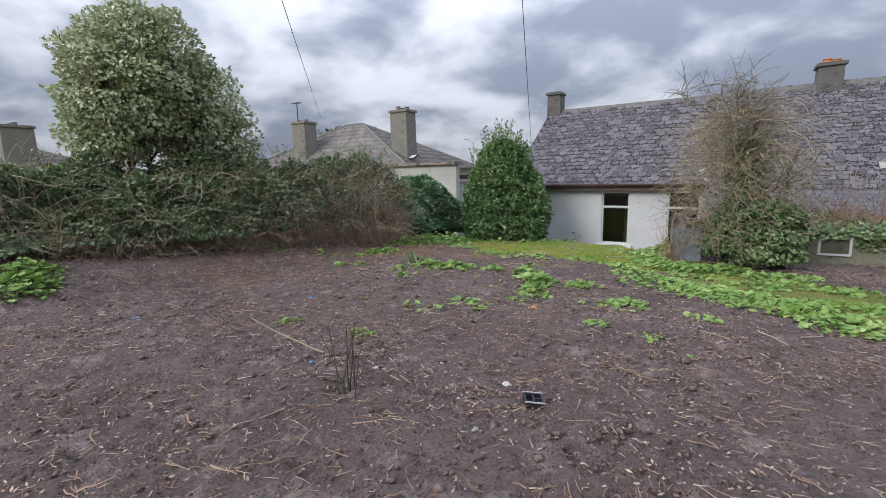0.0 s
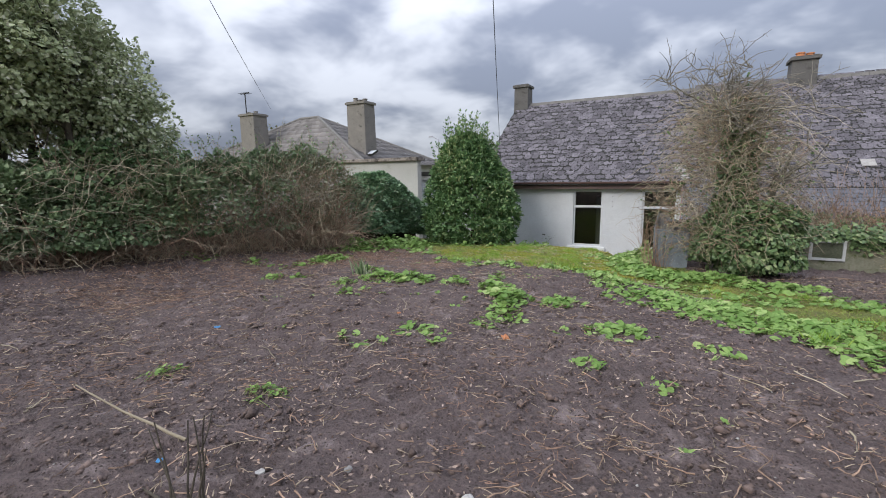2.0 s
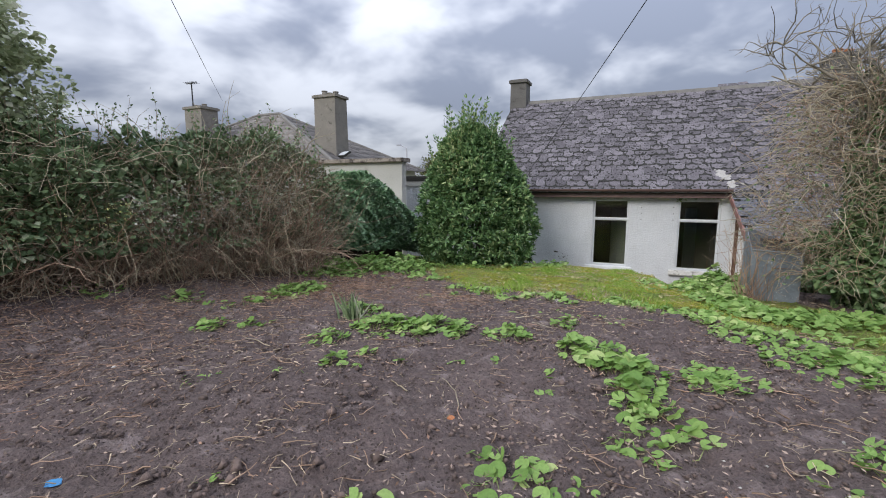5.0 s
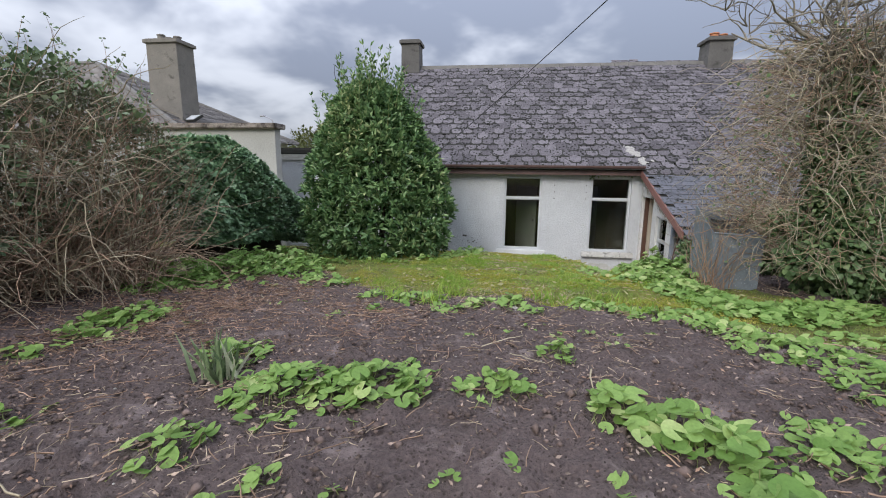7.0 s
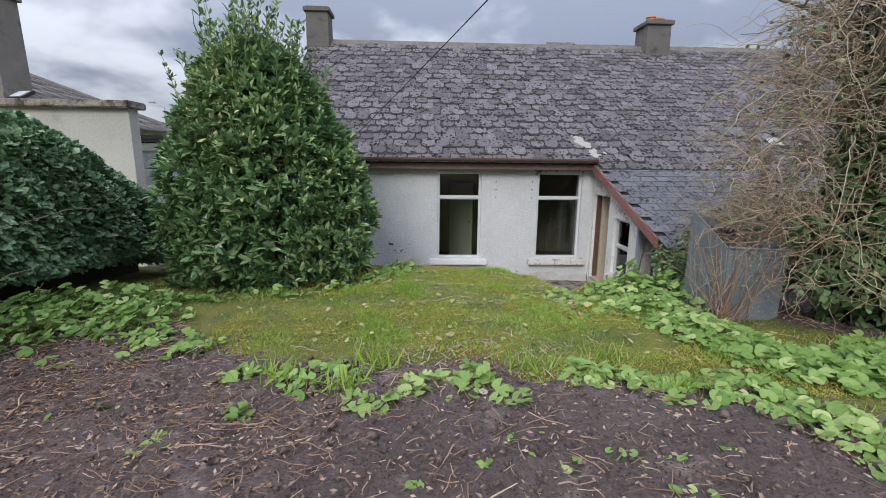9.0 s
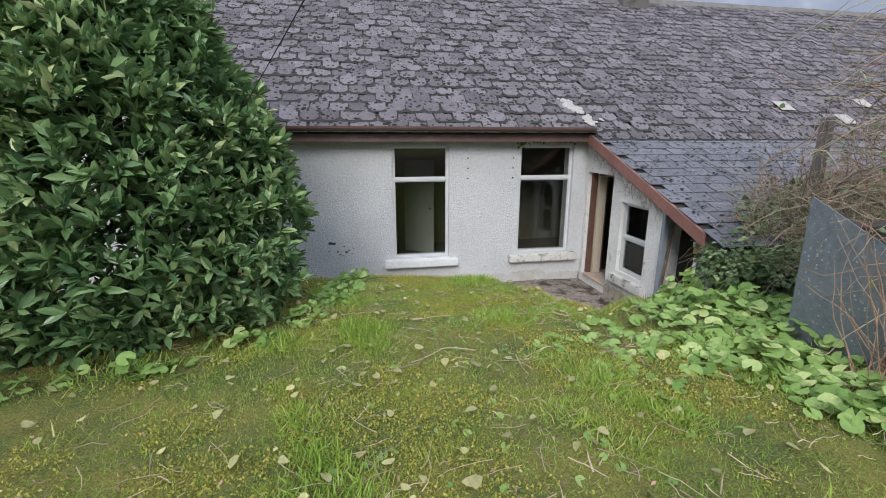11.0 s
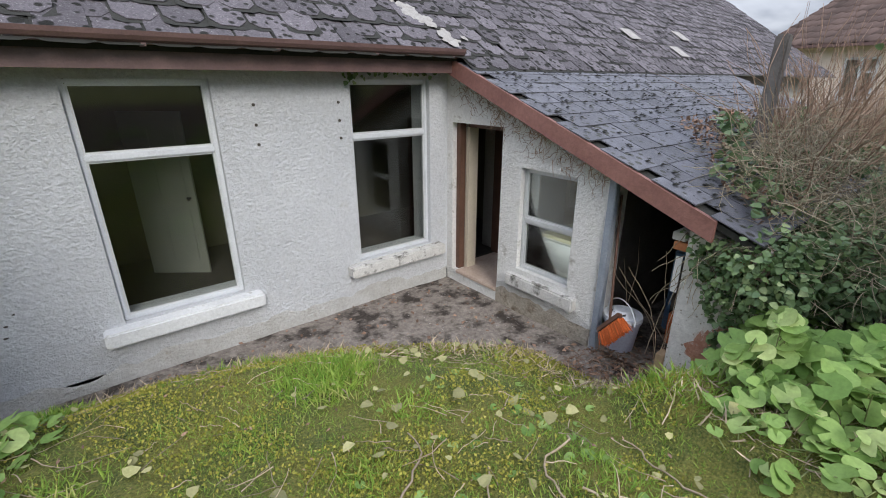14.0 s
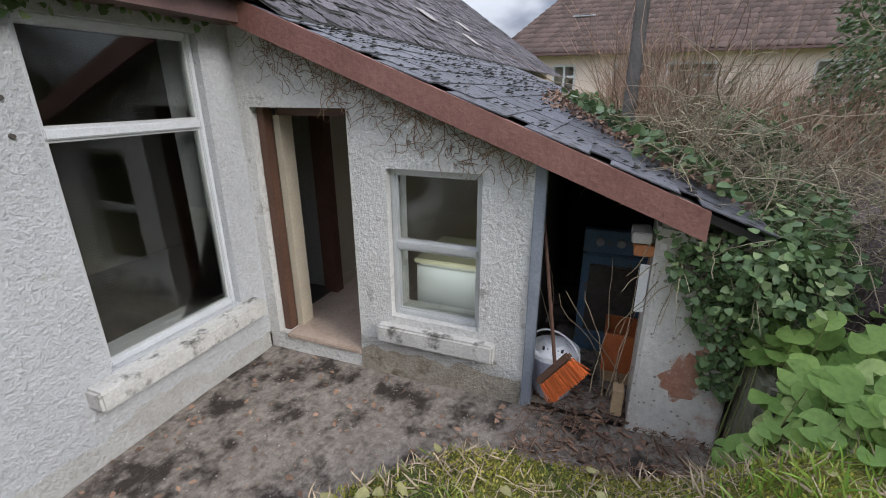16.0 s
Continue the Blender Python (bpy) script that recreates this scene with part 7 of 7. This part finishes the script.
# litter blown over the yard and the shed mouth
rng = np.random.default_rng(33)
n = 5200
x, y = rng.uniform(-3.5, 1.1, n), rng.uniform(14.4, 17.75, n)
to_shed = np.exp(-((x - 0.45) / 0.5) ** 2 - ((y - 14.95) / 0.55) ** 2)
keep = (edge_distance(x, y) < 0.06) & ((x < XG - 0.03) | ((y > 14.96) & (y < 15.5))) & (rng.random(n) < np.maximum(to_shed, 0.16 + 0.2 * (edge_distance(x, y) > -0.25)))
x, y = x[keep], y[keep]
n = len(x)
pos = np.stack([x, y, -0.105 + 0.03 * to_shed[keep] * rng.random(n)], 1)
yaw = rng.uniform(0, math.tau, n)
v, f = leaves(LEAF, pos, np.stack([np.cos(yaw), np.sin(yaw), rng.normal(size=n) * 0.3], 1), np.stack([rng.normal(size=n) * 0.5, rng.normal(size=n) * 0.5, np.ones(n)], 1), rng.uniform(0.015, 0.065, n))
tagged(raw("dead_leaves", v, f, M_LITTER), "brown leaf litter drifted over the damp concrete", "litter", kind="stuff")
n = 700
x, y = rng.uniform(-3.5, 0.5, n), rng.uniform(14.5, 17.7, n)
keep = edge_distance(x, y) < 0.0
x, y = x[keep], y[keep]
n = len(x)
sz = rng.uniform(0.003, 0.008, n)
v = np.stack([x, y, np.full(n, -0.118)], 1)[:, None, :] + oct_v[None] * sz[:, None, None] * rng.uniform(0.6, 1.5, (n, 6, 1))
tagged(raw("grit", v.reshape(-1, 3), (oct_f[None] + (np.arange(n) * 6)[:, None, None]).reshape(-1, 3), M_PEBBLE), "pale flakes of paint and grit on the yard", "stones", kind="stuff")

rng = np.random.default_rng(34)
n = 5000
x, y = rng.uniform(-6.8, -3.2, n), rng.uniform(8.9, 11.8, n)
keep = rng.random(n) < (1 - lawn(x, y)) * np.clip(0.6 + 0.7 * noise2(x, y, 2.2, 41), 0.05, 1) * smooth01(1.0, 0.3, np.hypot((x + 5.2) / 2.0, (y - 10.2) / 1.4))
x, y = x[keep], y[keep]
n = len(x)
pos = np.stack([x, y, ground_z(x, y) + 0.02], 1)
yaw = rng.uniform(0, math.tau, n)
v, f = leaves(SCRAP, pos, np.stack([np.cos(yaw), np.sin(yaw), rng.normal(size=n) * 0.3], 1), np.stack([rng.normal(size=n) * 0.5, rng.normal(size=n) * 0.5, np.ones(n)], 1), rng.uniform(0.014, 0.045, n))
tagged(raw("dead_leaves", v, f, M_LITTER), "red-brown leaf litter on the soil by the lawn", "litter", kind="stuff")

# ---- loose things ----
def wire(name, a, b, sag, r, label):
    w = np.linspace(0, 1, 40)[:, None]
    p = np.array(a) * (1 - w) + np.array(b) * w
    p[:, 2] -= sag * 4 * (w * (1 - w))[:, 0]
    v, f = tubes(p[None], r, r, 6)
    ob = raw(name, v, f, M_WIRE)
    return tagged(ob, label, "cable")


wire("overhead_cable", (-19.03, 19.13, 6.5), (6.6, -5.7, 5.6), 0.12, 0.007, "black overhead cable running to the bungalow")
wire("overhead_cable", (-5.41, 17.5, 2.3), (5.6, -12.0, 9.04), 0.657, 0.0036, "black overhead cable running to the cottage")

tank = empty("water_tank", pose(0.28, 12.85, 0.88), "old open galvanised steel water tank among the leaves", "tank")
t_ = 0.012
for a in ([(-0.32, -0.34, 0), (-0.32 + t_, -0.34, 0), (-0.32 + t_, 0.34, 0), (-0.32, 0.34, 0), (-0.34, -0.36, 0.8), (-0.34 + t_, -0.36, 0.8), (-0.30 + t_, 0.36, 1.12), (-0.30, 0.36, 1.12)],
          [(-0.3, -0.35, 0), (0.32, -0.35, 0), (0.32, -0.35 + t_, 0), (-0.3, -0.35 + t_, 0), (-0.33, -0.375, 0.8), (0.33, -0.375, 0.76), (0.33, -0.375 + t_, 0.76), (-0.33, -0.375 + t_, 0.8)],
          [(0.32, -0.34, 0), (0.32 + t_, -0.34, 0), (0.32 + t_, 0.34, 0), (0.32, 0.34, 0), (0.33, -0.36, 0.76), (0.33 + t_, -0.36, 0.76), (0.33 + t_, 0.36, 0.85), (0.33, 0.36, 0.85)],
          [(-0.3, 0.34, 0), (0.32, 0.34, 0), (0.32, 0.34 + t_, 0), (-0.3, 0.34 + t_, 0), (-0.3, 0.36, 1.1), (0.33, 0.36, 0.85), (0.33, 0.36 + t_, 0.85), (-0.3, 0.36 + t_, 1.1)]):
    bm = bmesh.new()
    hexa(bm, a)
    part("side", bm, M_GALV, tank)
boxes("base", [(-0.31, 0.31, -0.33, 0.33, -0.05, -0.002)], M_GALV, tank)
bm = bmesh.new()
cyl(bm, (-0.335, -0.38, 0.8), (0.335, -0.38, 0.765), 0.014, 0.014, 8)
part("rim", bm, M_GALV, tank)
# near-black sheet drawn for the shaded hole of the open tank
boxes("lid", [(-0.1, 0.33, 0.1, 0.3, 0.9, 0.93)], M_DARK, tank, "near-black sheet standing in for the tank's dark opening")

# a thin leafless shrub in front of the tank
rng = np.random.default_rng(28)
st = np.stack([rng.normal(size=55) * 0.12 - 0.02, 12.42 + rng.normal(size=55) * 0.06, np.full(55, 0.85)], 1)
p = wander(st, np.stack([rng.normal(size=55) * 0.3, rng.normal(size=55) * 0.2, np.ones(55)], 1), 9, rng.uniform(0.08, 0.16, 55), rng, 0, 0.12)
v, f = tubes(p, 0.005, 0.002)
tagged(raw("leafless_shrub", v, f, M_BRAMBLE), "thin leafless brown shrub beside the tank", "shrub", kind="stuff")

boxes_post = boxes("shed_post", [(XG - 0.02, XG + 0.05, 15.55, 15.618, -0.13, lean_z(15.6) - 0.14)], M_POST, bevel=0.008)
tagged(boxes_post, "blue-grey painted timber post of the shed opening", "post")
pole = boxes("timber_post", [(2.24, 2.36, 15.09, 15.2, lean_z(15.1) - 0.3, 2.68)], M_POLE, bevel=0.015)
tagged(pole, "weathered grey timber post rising through the lean-to roof", "post")

bk = empty("mop_bucket", pose(0.76, 15.44, -0.1) @ Matrix.Scale(1.16, 4), "lilac-grey plastic mop bucket with a white wringer", "bucket")
bm = bmesh.new()
cyl(bm, (0, 0, 0), (0, 0, 0.27), 0.11, 0.145, 28, True)
cyl(bm, (0, 0, 0.25), (0, 0, 0.275), 0.15, 0.155, 28, True)
part("pail", bm, M_BUCKET, bk, smooth=False)
bm = bmesh.new()
cyl(bm, (0, 0, 0.276), (0, 0, 0.30), 0.153, 0.15, 28)
cyl(bm, (-0.02, 0, 0.30), (-0.02, 0, 0.35), 0.11, 0.06, 20)
part("wringer", bm, M_WHITEP, bk, "white plastic wringer")
for k in range(5):
    boxes("wringer_slot", [(-0.09, -0.05, -0.06 + k * 0.027, -0.046 + k * 0.027, 0.325, 0.337)], M_BLACKP, bk)
arc = np.array([[(0.155 * math.cos(a) * 0.4 - 0.03, 0.155 * math.cos(a), 0.28 + 0.15 * math.sin(a)) for a in np.linspace(0, math.pi, 14)]])
v, f = tubes(arc, 0.006, 0.006, 6)
raw("bail", v, f, M_WHITEP, bk, "white plastic handle")

bm_ = empty("broom", pose(0, 0, 0), "broom with orange bristles leaning in the shed opening", "broom")
bm = bmesh.new()
cyl(bm, (0.46, 15.4, 0.3), (0.72, 15.6, 1.36), 0.012, 0.011, 10)
part("handle", bm, M_WOODBROWN, bm_)
hx_ = Vector((0.05, -0.6, 0.8)).normalized()
hz_ = Vector((0.3, 0.6, 0.55))
hz_ = (hz_ - hx_ * hz_.dot(hx_)).normalized()
hy_ = hz_.cross(hx_)
hd_m = Matrix(((hx_.x, hy_.x, hz_.x, 0.455), (hx_.y, hy_.y, hz_.y, 15.37), (hx_.z, hy_.z, hz_.z, 0.24), (0, 0, 0, 1)))
bm = bmesh.new()
box(bm, -0.15, 0.15, -0.03, 0.03, 0.02, 0.075)
bmesh.ops.bevel(bm, geom=bm.edges[:], offset=0.014, segments=2, affect="EDGES")
bmesh.ops.transform(bm, matrix=hd_m, verts=bm.verts)
part("head", bm, M_WOODBROWN, bm_)
rng = np.random.default_rng(24)
n = 420
bx, by = rng.uniform(-0.14, 0.14, n), rng.uniform(-0.027, 0.027, n)
p0 = np.stack([bx, by, np.full(n, 0.025)], 1)
p1 = np.stack([bx * 1.12 + rng.normal(size=n) * 0.006, by * 1.7 + rng.normal(size=n) * 0.006, -0.1 + rng.normal(size=n) * 0.006], 1)
pts = np.stack([p0, (p0 + p1) / 2, p1], 1)
R, T = np.array(hd_m.to_3x3()), np.array(hd_m.translation)
v, f = tubes(pts @ R.T + T, 0.0035, 0.0028)
v[:, 2] = np.maximum(v[:, 2], -0.12)
raw("bristles", v, f, M_ORANGE, bm_, "bright orange bristles")

ck = empty("old_cooker", pose(1.45, 15.1, -0.1), "rusty blue enamel cooker stored in the dark shed", "cooker")
boxes("body", [(-0.05, 0.45, -0.25, 0.25, 0.0, 0.86)], M_BLUE, ck, bevel=0.015)
boxes("control_panel", [(-0.075, -0.051, -0.25, 0.25, 0.88, 1.06)], M_BLUE, ck, bevel=0.006)
boxes("splash_back", [(-0.05, 0.0, -0.25, 0.25, 0.87, 1.06)], M_BLUE, ck)
boxes("oven_door", [(-0.07, -0.052, -0.19, 0.19, 0.2, 0.78)], M_DARK, ck, "dark rusted oven door", bevel=0.008)
for y in (-0.15, -0.02, 0.13):
    b2 = bmesh.new()
    cyl(b2, (-0.076, y, 0.97), (-0.1, y, 0.97), 0.035, 0.03, 14)
    part("knob", b2, M_GREYP, ck)
cr = empty("orange_crate", pose(1.12, 15.0, -0.1), "faded orange plastic crate in the shed", "crate")
boxes("side", [(-0.16, -0.14, -0.12, 0.12, 0.14, 0.42)], M_ORANGE2, cr)
boxes("side", [(0.14, 0.16, -0.12, 0.12, 0.14, 0.42)], M_ORANGE2, cr)
boxes("side", [(-0.14, 0.14, -0.12, -0.1, 0.14, 0.42)], M_ORANGE2, cr)
boxes("side", [(-0.14, 0.14, 0.1, 0.12, 0.14, 0.42)], M_ORANGE2, cr)
boxes("base", [(-0.16, 0.16, -0.12, 0.12, 0.12, 0.14)], M_ORANGE2, cr)
bl = boxes("timber_block", [(1.0, 1.24, 14.9, 15.1, -0.1, 0.018)], M_CRATE, bevel=0.01)
tagged(bl, "rough wooden block under the crate", "wood")
of = boxes("timber_offcut", [(0.62, 0.74, 14.96, 15.03, -0.1, 0.09)], M_CRATE, bevel=0.006)
tagged(of, "pale cut timber end standing by the wall", "wood")
hg = boxes("door_hinge", [(XG + 0.0, XG + 0.012, 14.94, 14.99, 0.72, 1.02)], M_ENAMEL, bevel=0.003)
tagged(hg, "white painted iron hinge strap on the wall end", "hinge")
br_ = empty("brick_corbel", pose(XG + 0.02, 14.98, 1.06), "broken bricks under the roof at the wall end", "bricks")
for k, (dy, dz) in enumerate(((0, 0), (0.02, 0.075))):
    boxes("brick", [(0.0, 0.2, dy - 0.05, dy + 0.055, dz, dz + 0.065)], M_POT if k == 0 else M_LEAD, br_, bevel=0.006)
# stray stems in the shed mouth
rng = np.random.default_rng(25)
st = np.stack([np.full(9, 0.75), rng.uniform(14.98, 15.5, 9), np.full(9, -0.05)], 1)
v, f = tubes(wander(st, np.stack([rng.normal(size=9) * 0.15 - 0.05, rng.normal(size=9) * 0.2, np.ones(9)], 1), 9, 0.13, rng, 0.01, 0.12), 0.005, 0.002)
ss = raw("dry_stems", v, f, M_STRAW)
tagged(ss, "thin dry stems growing in the shed mouth", "stems", kind="stuff")

# small things on the soil
def on_ground(x, y, lift=0.0):
    return float(ground_z(x, y)) + lift


tr = empty("seed_tray", pose(-0.11, 3.72, on_ground(-0.11, 3.72, 0.012), 12, 8, 35), "small black and grey plastic module tray on the soil", "tray")
boxes("tray_wall", [(-0.07, 0.07, -0.055, -0.047, 0, 0.06), (-0.07, 0.07, 0.047, 0.055, 0, 0.06), (-0.07, -0.062, -0.047, 0.047, 0, 0.06), (0.062, 0.07, -0.047, 0.047, 0, 0.06), (-0.004, 0.004, -0.047, 0.047, 0, 0.055), (0.004, 0.062, -0.004, 0.004, 0, 0.055)], M_BLACKP, tr)
boxes("tray_base", [(-0.062, 0.062, -0.047, 0.047, 0.0, 0.006)], M_BLACKP, tr)
boxes("rim", [(-0.078, 0.078, -0.063, -0.055, 0.055, 0.064), (-0.078, 0.078, 0.055, 0.063, 0.055, 0.064)], M_GREYP, tr)


def lump(name, x, y, r, material, label, category, flat=0.6, seed=1):
    bm = bmesh.new()
    bmesh.ops.create_icosphere(bm, subdivisions=2, radius=r)
    for v in bm.verts:
        v.co *= 0.75 + 0.5 * noise.noise(v.co / r * 1.3 + Vector((seed * 3.1, 0, 0)))
        v.co.z *= flat
    ob = part(name, bm, material)
    ob.matrix_world = pose(x, y, on_ground(x, y, r * flat * 0.5), 0, 0, seed * 40)
    return tagged(ob, label, category)


lump("brick_shard", -1.25, 6.7, 0.06, M_POT, "orange-red brick shard on the soil", "brick", 0.7, 1)
lump("brick_shard", -2.9, 6.95, 0.035, M_POT, "small red brick shard on the soil", "brick", 0.6, 2)
for k, (x, y, r) in enumerate(((-5.4, 3.2, 0.06), (-2.25, 3.4, 0.03), (-4.6, 5.4, 0.05))):
    lump("plastic_scrap", x, y, r, M_BLUEP, "crumpled scrap of blue plastic", "litter", 0.25, k + 3)
for k, (x, y, r) in enumerate(((-0.3, 3.15, 0.03), (-0.05, 3.0, 0.035), (-0.45, 4.0, 0.05), (-1.6, 3.6, 0.035), (-2.8, 10.95, 0.04), (-3.6, 14.3, 0.03), (-1.2, 3.9, 0.03))):
    lump("stone", x, y, r, M_PEBBLE, "pale stone lying on the ground", "stone", 0.5, k + 7)["group"] = "loose stones"


def sticks(name, start, heading, n, k, step, r, material, label, category, seed, sag=0.0, wild=0.1):
    rng = np.random.default_rng(seed)
    st = np.array([start] * n, float) + rng.normal(size=(n, 3)) * np.array([0.035, 0.035, 0])
    hd = np.array([heading] * n, float) + rng.normal(size=(n, 3)) * 0.16
    v, f = tubes(wander(st, hd, k, step, rng, sag, wild), r, r * 0.4, 5)
    return tagged(raw(name, v, f, material), label, category)


sticks("dead_shrub", (-1.5, 3.15, on_ground(-1.5, 3.15, -0.02)), (0, 0, 1), 7, 7, 0.1, 0.008, M_DARKBARK, "thin dead upright stems of a cut shrub", "shrub", 61, 0, 0.1)
sticks("fallen_branch", (-1.62, 3.2, on_ground(-1.62, 3.2, 0.04)), (-0.9, 0.45, 0.02), 1, 8, 0.12, 0.013, M_DARKBARK, "dark fallen branch lying on the soil", "branch", 62, 0, 0.05)
sticks("fallen_branch", (-2.3, 3.5, on_ground(-2.3, 3.5, 0.03)), (-1.0, -0.45, 0.0), 1, 8, 0.13, 0.012, M_TWIG, "long pale stick lying on the soil", "branch", 63, 0, 0.05)
for k, (x, y) in enumerate(((-1.6, 14.3), (-1.9, 14.1), (-1.35, 14.55), (-2.6, 13.4), (-3.3, 13.2), (-1.1, 13.9), (-2.2, 14.6), (-1.5, 13.5), (-2.9, 14.2))):
    rng = np.random.default_rng(70 + k)
    p = wander(np.array([[x, y, 0.0]]), np.array([[rng.normal(), rng.normal(), 0]]), 12, 0.06, rng, 0, 0.42)
    p[:, :, 2] = ground_z(p[:, :, 0], p[:, :, 1]) + 0.03
    v, f = tubes(p, 0.006, 0.004, 5)
    tagged(raw("dead_stalk", v, f, M_STRAW), "curling pale dead stalk on the lawn", "stalk")

rng = np.random.default_rng(26)
n = 46
pos = np.tile([-5.0, 8.75, on_ground(-5.0, 8.75)], (n, 1)) + np.stack([rng.normal(size=n) * 0.05, rng.normal(size=n) * 0.05, np.zeros(n)], 1)
v, f = leaves(BLADE, pos, np.stack([rng.normal(size=n) * 0.3, rng.normal(size=n) * 0.3, np.ones(n)], 1), unit(n, rng), rng.uniform(0.22, 0.4, n))
tagged(raw("daffodil_clump", v, f, M_HEDGE), "clump of upright strap-like bulb leaves", "plant", kind="stuff")
for k, (gx_, gy_, nn) in enumerate(((-0.75, 13.1, 130), (-4.3, 11.3, 70), (-3.6, 11.45, 90), (-3.8, 11.1, 60), (-1.4, 10.9, 60), (1.9, 8.0, 50), (-1.7, 11.5, 80), (-2.4, 11.35, 50))):
    pos = np.tile([gx_, gy_, on_ground(gx_, gy_)], (nn, 1)) + np.stack([rng.normal(size=nn) * 0.09, rng.normal(size=nn) * 0.07, np.zeros(nn)], 1)
    v, f = leaves(BLADE, pos, np.stack([rng.normal(size=nn) * 0.6, rng.normal(size=nn) * 0.6, np.ones(nn)], 1), unit(nn, rng), rng.uniform(0.09, 0.2, nn))
    tagged(raw("grass_tuft", v, f, M_GRASS), "long tuft of green grass", "grass", kind="stuff")

lp = empty("street_lamp", pose(-31.5, 60, 0), "distant street lamp on a curved pole", "street lamp")
bm = bmesh.new()
cyl(bm, (0, 0, 0), (0, 0, 8.0), 0.1, 0.07, 8)
cyl(bm, (0, 0, 8.0), (-1.0, 0, 8.5), 0.06, 0.05, 8)
part("pole", bm, M_GREYP, lp)
boxes("lamp_head", [(-1.6, -0.9, -0.15, 0.15, 8.42, 8.58)], M_GREYP, lp, bevel=0.04)
bs = boxes("yard_wall", [(2.3, 7.0, 14.05, 14.2, 0.6, 1.42)], M_CONC2, bevel=0.03)
tagged(bs, "mossy grey block wall of the outbuilding", "wall", kind="structure")
rng = np.random.default_rng(29)
n = 4200
pos = np.stack([rng.uniform(2.2, 7.0, n), 14.1 + rng.normal(size=n) * 0.12, 1.42 + np.abs(rng.normal(size=n)) * 0.14], 1)
drop = rng.random(n) < 0.35
pos[:, 1] = np.where(drop, 14.0, pos[:, 1])
pos[:, 2] = np.where(drop, 1.42 - np.abs(rng.normal(size=n)) * (0.1 + 0.28 * (noise2(pos[:, 0], pos[:, 0], 1.5, 3) > 0.1)), pos[:, 2])
keep = (pos[:, 0] < 2.85) | (pos[:, 0] > 3.55) | (pos[:, 2] > 1.4)
v, f = leaves(IVY, pos[keep], np.tile([0.0, -0.6, -0.3], (keep.sum(), 1)) + unit(keep.sum(), rng) * 0.7, np.tile([0.0, -0.6, 0.8], (keep.sum(), 1)), rng.uniform(0.05, 0.09, keep.sum()))
tagged(raw("wall_ivy", v, f, M_IVY), "ivy trailing over the mossy outbuilding wall", "ivy", kind="stuff")
ow = empty("window_4", pose(0, 0, 0), "old low window in the mossy outbuilding wall", "window", kind="structure")
boxes("window_frame", [(2.9, 3.5, 14.0, 14.045, 0.98, 1.03), (2.9, 3.5, 14.0, 14.045, 1.36, 1.41), (2.9, 2.95, 14.0, 14.045, 1.03, 1.36), (3.45, 3.5, 14.0, 14.045, 1.03, 1.36)], M_ALU, ow)
boxes("pane", [(2.95, 3.45, 14.02, 14.03, 1.03, 1.36)], M_GLASS, ow)
pt = bmesh.new()
rng = np.random.default_rng(27)
for k in range(26):
    cx_, cy_ = rng.normal() * 0.11, rng.uniform(0, 0.8)
    c_ = pt.verts.new((cx_ - cy_ * 0.25, cy_, 0.012))
    r_ = rng.uniform(0.03, 0.1)
    ring_ = [pt.verts.new((cx_ - cy_ * 0.25 + r_ * math.cos(a) * rng.uniform(0.5, 1.2), cy_ + r_ * math.sin(a) * rng.uniform(0.5, 1.3), 0)) for a in np.arange(9) * math.tau / 9]
    for i in range(9):
        pt.faces.new((c_, ring_[i], ring_[(i + 1) % 9]))
patch_ = part("mortar_patch", pt, M_MOSSPATCH, roof_main, "pale broken mortar where the roofs meet")
patch_.matrix_world = pose(0.42, 17.6, main_z(17.6) + 0.03, math.degrees(math.atan(S_MAIN)) - 1.5, 0, 0)

for x, y in ((4.75, 18.10), (6.78, 18.22), (5.83, 17.74)):
    ang = math.degrees(math.atan((joined_z(y + 0.1) - joined_z(y - 0.1)) / 0.2))
    ps_ = boxes("pale_slate", [(-0.15, 0.15, -0.16, 0.16, 0.0, 0.01)], M_MOSSPATCH, roof_main, "pale replacement slate")
    ps_.matrix_world = pose(x, y, joined_z(y) + 0.035, ang - 1.5, 0, 0)

# ---- slates, course by course ----
slating(roof_main, -6.4, 0.5, 17.42, main_z, S_MAIN, 0.30, 0.27, 22, 0.085, M_SLATE, lambda x, r: -4.6 < x < 0.5 and r < 17, 81, 1.3, 0.042)
slating(roof_main, 1.35, 14.5, 17.25, joined_z, S_MAIN, 0.27, 0.22, 29, 0.055, M_SLATE, lambda x, r: False, 82, 1.0, 0.036)
slating(roof_main, 0.6, 1.4, 17.25, joined_z, S_MAIN, 0.30, 0.27, 24, 0.085, M_SLATE, lambda x, r: False, 84, 1.3, 0.042)
slating(roof_lean, 0.58, 7.1, 14.42, lean_z, S_LEAN, 0.33, 0.245, 13, 0.0, M_SLATE2, lambda x, r: x < 3.2, 83, 0.35, 0.009)
